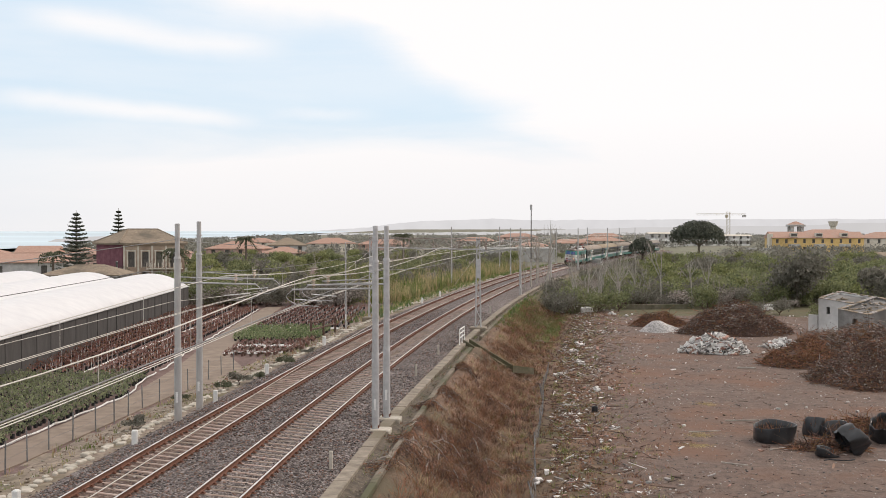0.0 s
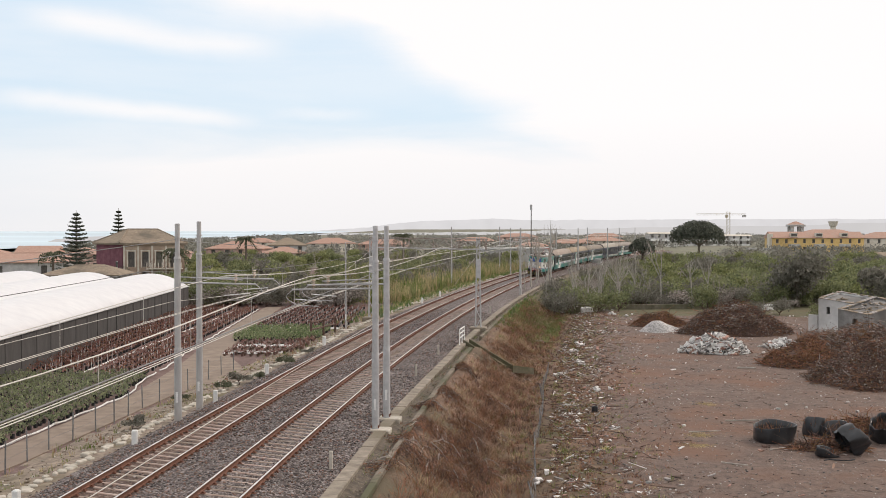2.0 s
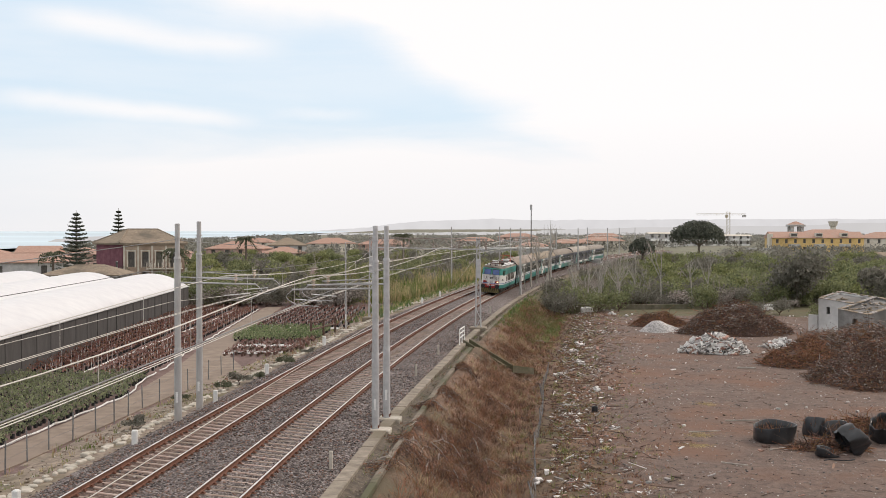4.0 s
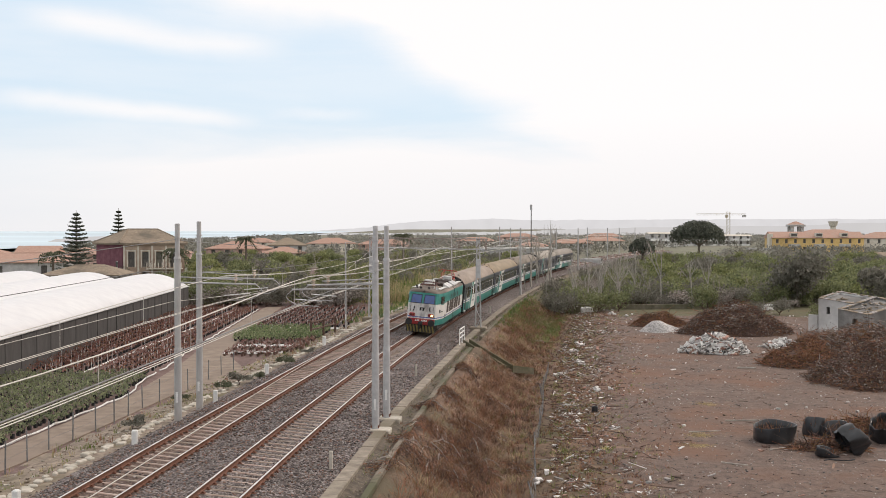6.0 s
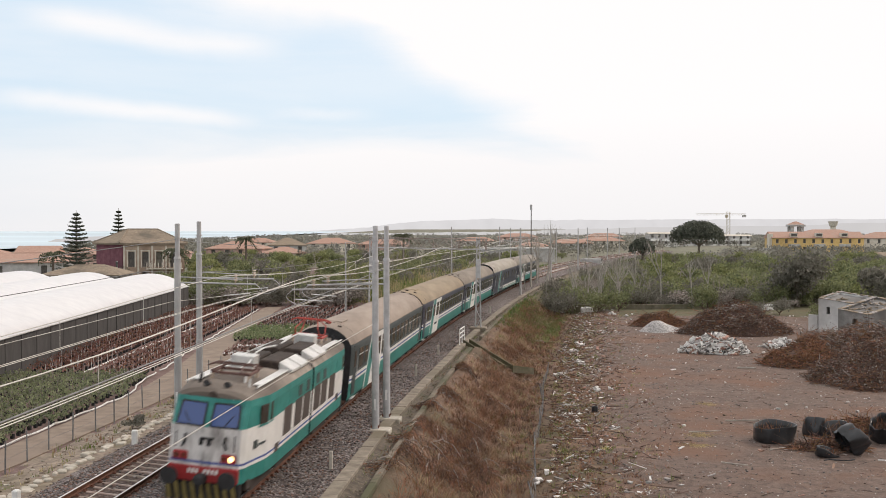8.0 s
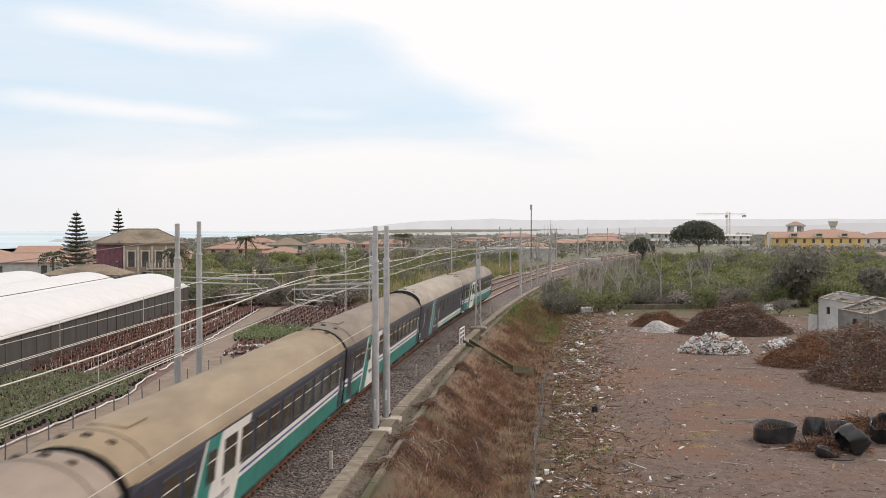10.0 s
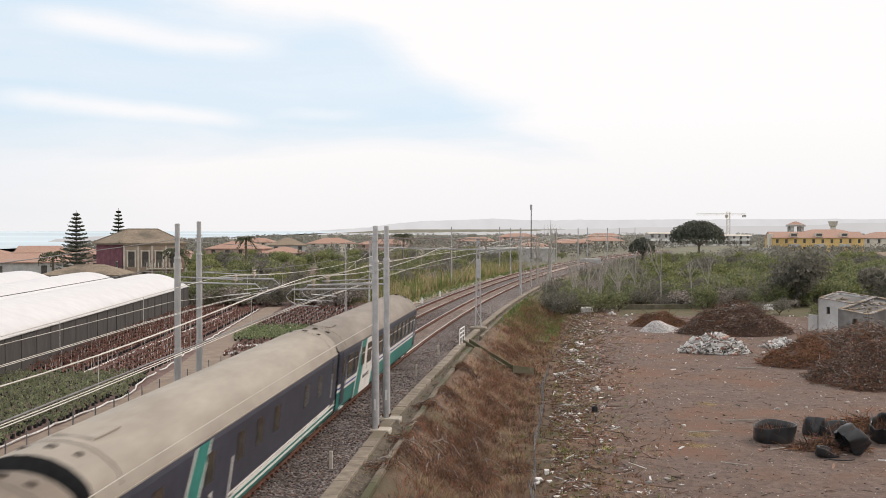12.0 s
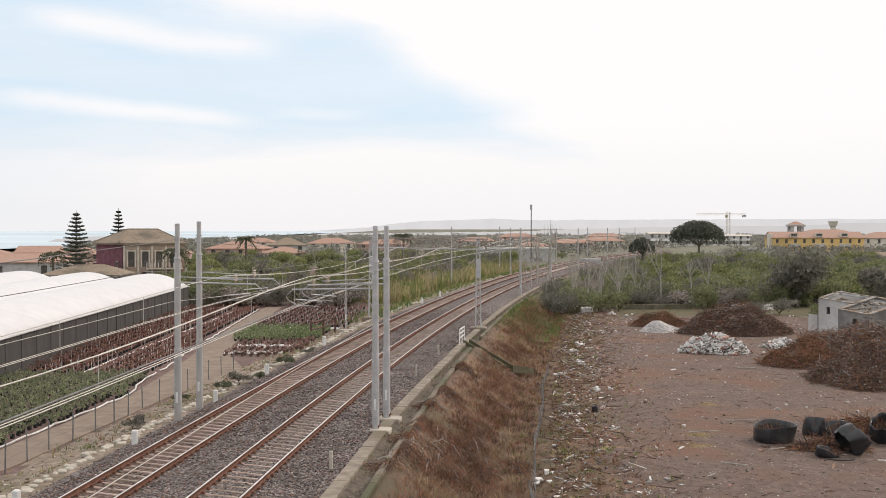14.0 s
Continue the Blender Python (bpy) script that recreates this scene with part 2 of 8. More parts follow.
# ---- mesh building ----
class Geo:
    """Vertices and faces of one mesh, with material slots."""

    def __init__(self):
        self.v, self.f, self.m = [], [], []

    def face(self, idx, mi=0):
        self.f.append(tuple(idx))
        self.m.append(mi)

    def poly(self, pts, mi=0):
        n = len(self.v)
        self.v += [tuple(p) for p in pts]
        self.face(range(n, n + len(pts)), mi)
        return self

    def box(self, c, size, mi=0, mat=None, taper=1.0):
        n = len(self.v)
        hx, hy, hz = size[0] / 2, size[1] / 2, size[2] / 2
        for z, k in ((-hz, 1.0), (hz, taper)):
            for x, y in ((-hx, -hy), (hx, -hy), (hx, hy), (-hx, hy)):
                p = Vector((x * k, y * k, z))
                if mat is not None:
                    p = mat @ p
                self.v.append((c[0] + p[0], c[1] + p[1], c[2] + p[2]))
        for q in ((0, 3, 2, 1), (4, 5, 6, 7), (0, 1, 5, 4), (1, 2, 6, 5), (2, 3, 7, 6), (3, 0, 4, 7)):
            self.face([n + i for i in q], mi)
        return self

    def bevel_box(self, c, size, b=0.02, mi=0, mat=None):
        """A box with its upright and top edges chamfered."""
        hx, hy, hz = size[0] / 2, size[1] / 2, size[2] / 2

        def ring(k, z):
            x, y = hx - k, hy - k
            return [(-x, -y + b, z), (-x + b, -y, z), (x - b, -y, z), (x, -y + b, z), (x, y - b, z), (x - b, y, z), (-x + b, y, z), (-x, y - b, z)]

        n = len(self.v)
        for pts in (ring(0, -hz), ring(0, hz - b), ring(b, hz)):
            for p in pts:
                p = Vector(p)
                if mat is not None:
                    p = mat @ p
                self.v.append((c[0] + p[0], c[1] + p[1], c[2] + p[2]))
        for k in (0, 8):
            for i in range(8):
                j = (i + 1) % 8
                self.face([n + k + i, n + k + j, n + k + 8 + j, n + k + 8 + i], mi)
        self.face([n + 16 + i for i in range(8)], mi)
        self.face([n + 7 - i for i in range(8)], mi)
        return self

    def cyl(self, p0, p1, r0, r1=None, sides=8, mi=0, caps=True):
        r1 = r0 if r1 is None else r1
        a, b = Vector(p0), Vector(p1)
        d = (b - a).normalized()
        u = d.cross(Vector((0, 0, 1)) if abs(d.z) < 0.9 else Vector((1, 0, 0))).normalized()
        w = d.cross(u)
        n = len(self.v)
        for c, r in ((a, r0), (b, r1)):
            for i in range(sides):
                t = 2 * math.pi * i / sides
                self.v.append(tuple(c + u * (r * math.cos(t)) + w * (r * math.sin(t))))
        for i in range(sides):
            j = (i + 1) % sides
            self.face([n + i, n + j, n + sides + j, n + sides + i], mi)
        if caps:
            self.face([n + sides - 1 - i for i in range(sides)], mi)
            self.face([n + sides + i for i in range(sides)], mi)
        return self

    def tube(self, pts, r, sides=5, mi=0):
        ps = [Vector(p) for p in pts]
        rings = []
        for i, p in enumerate(ps):
            d = (ps[min(i + 1, len(ps) - 1)] - ps[max(i - 1, 0)]).normalized()
            u = d.cross(Vector((0, 0, 1)) if abs(d.z) < 0.9 else Vector((1, 0, 0))).normalized()
            w = d.cross(u)
            rings.append([p + u * (r * math.cos(2 * math.pi * k / sides)) + w * (r * math.sin(2 * math.pi * k / sides)) for k in range(sides)])
        return self.sweep(rings, mi, caps=True)

    def sweep(self, rings, mi=0, closed=True, caps=False):
        """Joins equal rings of points one after another."""
        n, k = len(self.v), len(rings[0])
        for ring in rings:
            self.v += [tuple(p) for p in ring]
        for a in range(len(rings) - 1):
            for i in range(k if closed else k - 1):
                j = (i + 1) % k
                mm = mi[i] if isinstance(mi, (list, tuple)) else mi
                self.face([n + a * k + i, n + a * k + j, n + (a + 1) * k + j, n + (a + 1) * k + i], mm)
        if caps:
            m0 = mi[0] if isinstance(mi, (list, tuple)) else mi
            self.face([n + k - 1 - i for i in range(k)], m0)
            e = n + (len(rings) - 1) * k
            self.face([e + i for i in range(k)], m0)
        return self

    def blob(self, c, r, rng, squash=1.0, rough=0.25, mi=0):
        """A small uneven lump of 8 corners and 12 faces."""
        n = len(self.v)
        for x, y, z in ((1, 0, 0), (0, 1, 0), (-1, 0, 0), (0, -1, 0), (.6, .6, .7), (-.6, .6, .7), (-.6, -.6, .7), (.6, -.6, .7), (.5, .5, -.7), (-.5, .5, -.7), (-.5, -.5, -.7), (.5, -.5, -.7)):
            k = r * (1 + rng.uniform(-rough, rough))
            self.v.append((c[0] + x * k, c[1] + y * k, c[2] + z * k * squash))
        for q in ((4, 5, 6, 7), (11, 10, 9, 8), (0, 4, 7), (0, 7, 11), (0, 11, 8), (0, 8, 4), (1, 5, 4), (1, 4, 8), (1, 8, 9), (1, 9, 5), (2, 6, 5), (2, 5, 9), (2, 9, 10), (2, 10, 6), (3, 7, 6), (3, 6, 10), (3, 10, 11), (3, 11, 7)):
            self.face([n + i for i in q], mi)
        return self

    def leaf(self, c, size, rng, mi=0, up=0.3):
        """One leaf-like quad at a random tilt."""
        a = Vector((rng.uniform(-1, 1), rng.uniform(-1, 1), rng.uniform(-0.5, 1) + up)).normalized()
        b = a.cross(Vector((rng.uniform(-1, 1), rng.uniform(-1, 1), rng.uniform(-1, 1)))).normalized()
        c = Vector(c)
        n = len(self.v)
        self.v += [tuple(c - a * size * 0.5), tuple(c + b * size * 0.3), tuple(c + a * size * 0.6), tuple(c - b * size * 0.3)]
        self.face([n, n + 1, n + 2, n + 3], mi)
        return self

    def mesh(self, name, mats, smooth=False):
        me = bpy.data.meshes.new(name)
        me.from_pydata(self.v, [], self.f)
        for m in mats if isinstance(mats, (list, tuple)) else [mats]:
            me.materials.append(m)
        me.polygons.foreach_set("material_index", self.m)
        if smooth:
            me.polygons.foreach_set("use_smooth", [len(q) <= 4 for q in self.f])
        me.update()
        return me


def thing(name, geo, mats, label, category, group="", kind="", smooth=False, at=None):
    """A top-level object: a mesh, or an Empty if geo is None."""
    ob = new(name, geo.mesh(name, mats, smooth) if geo else None)
    if at is not None:
        ob.matrix_basis = at
    return tagged(ob, label, category, group, kind)


def part(name, geo, mats, parent, label="", smooth=False, at=None, kind=""):
    """One mesh object under a thing or under a part."""
    ob = new(name, geo.mesh(name, mats, smooth) if isinstance(geo, Geo) else geo)
    ob.parent = parent
    if at is not None:
        ob.matrix_basis = at
    return tagged(ob, label, kind=kind)


# ---- the line: a wide curve to the right, seen as arc length s and offset to the right of the train's track ----
CX, CY, RAD = 1337.267, -63.164, 1347.056
SPACING = 3.43


def on_line(s, off=0.0, z=0.0):
    a, r = s / RAD, RAD - off
    return Vector((CX - r * math.cos(a), CY + r * math.sin(a), z))


def line_turn(s):
    """Degrees about z for a thing whose own y runs along the line."""
    return -math.degrees(s / RAD)


def line_coords(x, y):
    return math.atan2(y - CY, CX - x) * RAD, RAD - math.hypot(x - CX, y - CY)


# the plan grid is narrower and lower than the place: K brings it to metres (see to_metres)
K = 1.1403
CANT = 0.09
TRACK_GAP = 3.93
METRIC = []


def rail_heading(s):
    a = s / RAD
    return math.atan2(K * math.sin(a), math.cos(a))


def on_rail(s, off=0.0, z=0.0, axis=0.0):
    """A point in metres, off and z in the canted plane of the track whose axis lies at the given offset."""
    c, h = on_line(s), rail_heading(s)
    e = axis + off * math.cos(CANT) + z * math.sin(CANT)
    return Vector((K * c.x + e * math.cos(h), c.y - e * math.sin(h), z * math.cos(CANT) - off * math.sin(CANT)))


ARC_S = np.arange(-260.0, 700.0, 1.0)
ARC_LEN = np.concatenate([[0.0], np.cumsum([math.hypot(K * math.sin(v / RAD), math.cos(v / RAD)) for v in ARC_S[:-1] + 0.5])])


def further(s, metres):
    """The place on the line that many metres beyond s."""
    return float(np.interp(np.interp(s, ARC_S, ARC_LEN) + metres, ARC_LEN, ARC_S))


def to_metres():
    """Brings all that was laid out on the plan grid to metres."""
    done = set()

    def bring(ob):
        if ob.matrix_basis == Matrix.Identity(4):
            if ob.data is not None and ob.data.name not in done:
                done.add(ob.data.name)
                ob.data.transform(Matrix.Diagonal((K, 1, K, 1)))
            for c in ob.children:
                bring(c)
        else:
            m = ob.matrix_basis
            t = m.to_translation()
            ob.matrix_basis = Matrix.Translation((t.x * K, t.y, t.z * K)) @ Matrix.Diagonal((K, K, K, 1)) @ Matrix.Translation(-t) @ m

    for ob in list(scene.objects):
        if ob.parent is None and ob.type in ("MESH", "EMPTY") and ob not in METRIC:
            bring(ob)


def smooth_step(a, b, x):
    t = min(1.0, max(0.0, (x - a) / (b - a)))
    return t * t * (3 - 2 * t)


PROFILE = [(-400, -1.6), (-60, -1.1), (-30, -1.0), (-9.2, -1.0), (-8.4, -0.85), (-6.8, -0.56), (-5.9, -0.5), (2.1, -0.55), (2.6, -0.88), (3.6, -0.88), (4.1, -0.56), (6.4, -2.2), (7.2, -2.55), (8.6, -2.62), (9.6, -2.3), (12, -2.02), (20, -2.0), (70, -2.0), (600, -2.4)]


def ground_z(x, y):
    s, o = line_coords(x, y)
    z = PROFILE[0][1] if o <= PROFILE[0][0] else PROFILE[-1][1]
    for (a, za), (b, zb) in zip(PROFILE[:-1], PROFILE[1:]):
        if a <= o < b:
            z = za + (zb - za) * (o - a) / (b - a)
    # the bank flattens into the orchard's level
    n1 = noise.noise((x * 0.35, y * 0.35, 0.0))
    n2 = noise.noise((x * 1.3, y * 1.3, 5.0))
    if 4.2 < o < 12:
        z += 0.16 * n1 + 0.09 * n2
    elif o >= 12:
        z += 0.07 * n1 + 0.04 * n2
    elif -9.2 < o < -6.6:
        z += 0.05 * n1 + 0.04 * n2
    # towards the sea
    if x < -120:
        z -= 14 * smooth_step(-120, -420, x) * smooth_step(220, 520, y)
    return z


def make_ground():
    xs = [-4500, -3000, -1800, -1000, -600, -400, -300, -220, -170, -130, -100, -80, -65, -55, -48, -42]
    x = -38.0
    while x < 62:
        xs.append(x)
        x += 0.45 if -18 < x < 34 else 1.2
    xs += [62, 66, 72, 80, 95, 120, 160, 220, 300, 420, 600, 900, 1500, 2500, 4500]
    ys = [-900, -400, -150, -60, -20, 5, 18]
    y = 24.0
    while y < 330:
        ys.append(y)
        y += 0.5 if y < 75 else (0.9 if y < 150 else 2.5)
    ys += [340, 360, 400, 450, 520, 620, 760, 1000, 1400, 2000, 3000, 4800]
    g = Geo()
    nx = len(xs)
    for yy in ys:
        for xx in xs:
            g.v.append((xx, yy, ground_z(xx, yy)))
    for j in range(len(ys) - 1):
        for i in range(nx - 1):
            mx, my = (xs[i] + xs[i + 1]) / 2, (ys[j] + ys[j + 1]) / 2
            s, o = line_coords(mx, my)
            w = noise.noise((mx * 0.5, my * 0.5, 3.0)) * 1.3 + noise.noise((mx * 1.7, my * 1.7, 9.0)) * 0.6
            if o < -55 or s > 330:
                mi = 5
            elif o + 0.3 * w < -9.2:
                mi = 4
            elif o < 3.6:
                mi = 3
            elif s > 205 + 3 * w or (o > 14 and s > 196 + 4 * w + 0.1 * o):
                mi = 2
            elif o + 1.4 * w < 11.6:
                green = 170 < s + 8 * w < 205 and o < 7.5
                mi = 2 if green else 1
            else:
                mi = 0 if o < 70 else 5
            g.face([j * nx + i, j * nx + i + 1, (j + 1) * nx + i + 1, (j + 1) * nx + i], mi)
    return thing("ground", g, [M_DIRT, M_SLOPE, M_GREENSOIL, M_VERGE, M_FIELD, M_FAR], "bare brown earth lot, dry bank and scrubland", "ground", kind="structure", smooth=True)


S0, S1 = 20.0, 470.0


def make_track(axis, name, label):
    """Two rails on concrete sleepers, canted to the curve."""
    track = thing(name, None, None, label, "railway track")
    METRIC.append(track)
    for side in (-1, 1):
        g = Geo()
        sec = [(-0.070, -0.172), (-0.070, -0.158), (-0.012, -0.135), (-0.012, -0.045), (-0.036, -0.034), (-0.034, -0.004), (-0.024, 0.0), (0.024, 0.0), (0.034, -0.004), (0.036, -0.034), (0.012, -0.045), (0.012, -0.135), (0.070, -0.158), (0.070, -0.172)]
        rings, s = [], S0
        while s <= S1 + 0.01:
            rings.append([on_rail(s, side * 0.7525 + o, z, axis) for o, z in sec])
            s += 3.0
        slots = [0] * 14
        for i in (5, 6, 7):
            slots[i] = 1
        g.sweep(rings, slots, closed=True)
        part("rail", g, [M_RUST, M_RAILTOP], track, "rusty steel rail with a bright worn crown")
    sl = Geo()
    sl.bevel_box((0, 0, -0.245), (2.3, 0.19, 0.14), 0.035)
    for side in (-1, 1):
        sl.bevel_box((side * 0.7525, 0, -0.165), (0.40, 0.18, 0.03), 0.01, 1)
        for e in (-1, 1):
            sl.bevel_box((side * 0.7525 + e * 0.125, 0, -0.135), (0.09, 0.12, 0.06), 0.015, 1)
    me = sl.mesh("sleeper", [M_SLEEPER, M_RUST])
    rng = random.Random(11)
    far = Geo()
    count, s = 0, 86.0
    while s < S1:
        p = on_rail(s, rng.uniform(-0.02, 0.02), rng.uniform(-0.012, 0.004), axis)
        turn = -math.degrees(rail_heading(s))
        if count < 280:
            part("sleeper", me, None, track, at=pose(*p, 0, math.degrees(CANT), turn + rng.uniform(-0.5, 0.5)))
        else:
            m = Matrix.Rotation(radians(turn), 3, "Z") @ Matrix.Rotation(CANT, 3, "Y")
            c = m @ Vector((0, 0, -0.245))
            far.bevel_box((p.x + c.x, p.y + c.y, p.z + c.z), (2.3, 0.21, 0.14), 0.03, mat=m)
        count += 1
        s = further(s, 0.64)
    part("far_sleepers", far, M_SLEEPER, track, kind="stuff")
    return track


# ballast section: offset from a track's axis and height in its canted plane, or from the line and level
BED = [(None, -7.24, -0.66), (None, -6.35, -0.48), (None, -5.76, -0.28), (-TRACK_GAP, -1.0, -0.15), (-TRACK_GAP, -0.84, -0.21), (-TRACK_GAP, 0.84, -0.21), (-TRACK_GAP, 1.0, -0.155), (0.0, -1.0, -0.155), (0.0, -0.84, -0.205), (0.0, 0.84, -0.205), (0.0, 1.0, -0.155), (None, 1.9, -0.36), (None, 2.62, -0.52), (None, 2.99, -0.66)]


def bed_point(s, axis, off, z):
    if axis is None:
        p = on_rail(s, 0, 0, off)
        p.z = z
        return p
    return on_rail(s, off, z, axis)


def make_ballast():
    rng = random.Random(4)
    g = Geo()
    rings, s = [], S0
    while s <= S1 + 0.01:
        rings.append([bed_point(s, a, o + rng.uniform(-0.03, 0.03), z + rng.uniform(-0.015, 0.015)) for a, o, z in BED])
        s += 1.5
    g.sweep(rings, [0, 0, 0, 1, 1, 1, 0, 0, 0, 0, 0, 0, 0], closed=False)
    METRIC.append(thing("ballast_bed", g, [M_BALLAST, M_BALLAST_R], "grey crushed stone ballast under both railway tracks", "ballast bed", kind="structure"))


make_ground()
make_ballast()


def make_ballast_stones():
    """Loose angular stones proud of the ballast bed where it is nearest."""
    rng = random.Random(14)
    g = Geo()
    for _ in range(26000):
        s = 92 + 85 * rng.random() ** 1.6
        i = rng.choices(range(len(BED) - 1), (1, 3, 3, 0.4, 1.5, 0.4, 7, 0.4, 2.5, 0.4, 3, 4, 2))[0]
        u = rng.random()
        p = bed_point(s, *BED[i]).lerp(bed_point(s, *BED[i + 1]), u)
        if i in (4, 8):
            o = abs(-0.84 + 1.68 * u)
            if abs(o - 0.7525) < 0.1:
                continue
        p.z += 0.008
        g.blob(p, rng.uniform(0.022, 0.052), rng, 0.75, 0.35, rng.choices((0, 1, 2, 3), (4, 3, 2 if i > 6 else 4, 1.3))[0])
    METRIC.append(thing("ballast_stones", g, [M_STONE_D, M_STONE_M, M_STONE_R, M_STONE_L], "loose angular grey and rust-brown ballast stones", "stones", kind="stuff"))


M_STONE_D = surface("dark_stone", (0.049, 0.040, 0.038), (0.110, 0.093, 0.088), 9.0, 0.9, 0.2, island=0.3)
M_STONE_M = surface("grey_stone", (0.122, 0.105, 0.100), (0.220, 0.195, 0.185), 9.0, 0.9, 0.2, island=0.3)
M_STONE_R = surface("rusty_stone", (0.122, 0.073, 0.055), (0.232, 0.146, 0.110), 9.0, 0.9, 0.2, island=0.3)
M_STONE_L = surface("pale_stone", (0.22, 0.20, 0.19), (0.36, 0.33, 0.31), 9.0, 0.9, 0.2, island=0.3)
make_ballast_stones()
make_track(0.0, "railway_track", "railway track of rusty rails on pale concrete sleepers")
make_track(-TRACK_GAP, "railway_track", "second railway track of rusty rails on concrete sleepers")


# ---- line side: drains, kerbs, poles, overhead line ----
def make_drain():
    """Concrete trough with two kerbs, in cast lengths, along the edge of the bank."""
    drain = thing("concrete_drain", None, None, "weathered concrete drainage channel with mossy debris inside", "drain")
    rng = random.Random(5)
    def cast(sa, sb, o0, o1, z0, z1):
        g = Geo()
        rings = []
        for k in range(4):
            s = sa + (sb - sa) * k / 3
            rings.append([on_line(s, o, z) for o, z in ((o0, z0), (o1, z0), (o1, z1 - 0.02), (o1 - 0.02, z1), (o0 + 0.02, z1), (o0, z1 - 0.02))])
        return g.sweep(rings, caps=True)

    s = 88.0
    while s < 262:
        sh = 0.22 * smooth_step(112, 140, s)
        dz = rng.uniform(-0.012, 0.012)
        part("kerb", cast(s, s + 1.985, 2.52 + sh, 3.0 + sh, -0.95, -0.47 + dz), M_CONC, drain)
        if s < 146 or s > 152:
            dz = rng.uniform(-0.02, 0.01)
            part("outer_kerb", cast(s, s + 1.985, 3.64, 3.87, -1.0, -0.52 + dz), M_CONC_OLD, drain)
        s += 2.0
    bed = Geo()
    rings = []
    for k in range(0, 180):
        s = 87 + k
        sh = 0.25 * smooth_step(112, 140, s)
        rings.append([on_line(s, o + (sh if i == 0 else 0), z + rng.uniform(-0.03, 0.03)) for i, (o, z) in enumerate([(3.0, -0.60), (3.2, -0.66), (3.42, -0.72), (3.66, -0.72)])])
    bed.sweep(rings, closed=False)
    part("trough", bed, M_SILT, drain, "silted trough bed")
    # debris and moss in the trough
    d = Geo()
    for _ in range(700):
        s, o = rng.uniform(92, 200), rng.gauss(3.28, 0.12)
        p = on_line(s, o, -0.66)
        d.blob(p, rng.uniform(0.015, 0.05), rng, 0.5, mi=0 if rng.random() < 0.6 else 1)
    part("silt", d, [M_CONC, M_GREENSOIL], drain, kind="stuff")


def make_chute():
    """Concrete stepped outlet that runs down the bank."""
    chute = thing("drain_chute", None, None, "grey concrete drain chute running down the bank", "drain chute")
    a, b, c = on_line(148.75, 3.2, -0.36), on_line(145.3, 6.3, -1.72), on_line(147.6, 7.6, -2.12)
    up = Vector((0, 0, 1))
    for p, q, nm in ((a, b, "side_wall"), (b, c, "lower_wall")):
        d = q - p
        n = Vector((-d.y, d.x, 0)).normalized()
        t = n * 0.045
        for e in (-0.27, 0.27):
            u, v = p + n * e, q + n * e
            part(nm, Geo().sweep([[w - t - up * 0.35, w + t - up * 0.35, w + t + up * 0.1, w - t + up * 0.1] for w in (u, v)], caps=True), M_CONC_OLD, chute)
        m = n * 0.225
        part("channel_floor", Geo().sweep([[w - m - up * 0.32, w + m - up * 0.32, w + m - up * 0.2, w - m - up * 0.2] for w in (p, q)], caps=True), M_SLOPE, chute)
    # short white guard rail at the chute's head
    rail = thing("guard_rail", None, None, "short white painted steel guard rail by the drain", "guard rail")
    p0, p1 = on_line(146.6, 2.95, -0.45), on_line(149.4, 3.0, -0.45)
    for k, p in enumerate((p0, (p0 + p1) / 2, p1)):
        part("post", Geo().cyl(p, p + Vector((0, 0, 1.05)), 0.035, sides=8), M_WHITE, rail)
    for z in (0.45, 0.75, 1.02):
        part("bar", Geo().cyl(p0 + Vector((0, 0, z)), p1 + Vector((0, 0, z)), 0.04, sides=8), M_WHITE, rail)


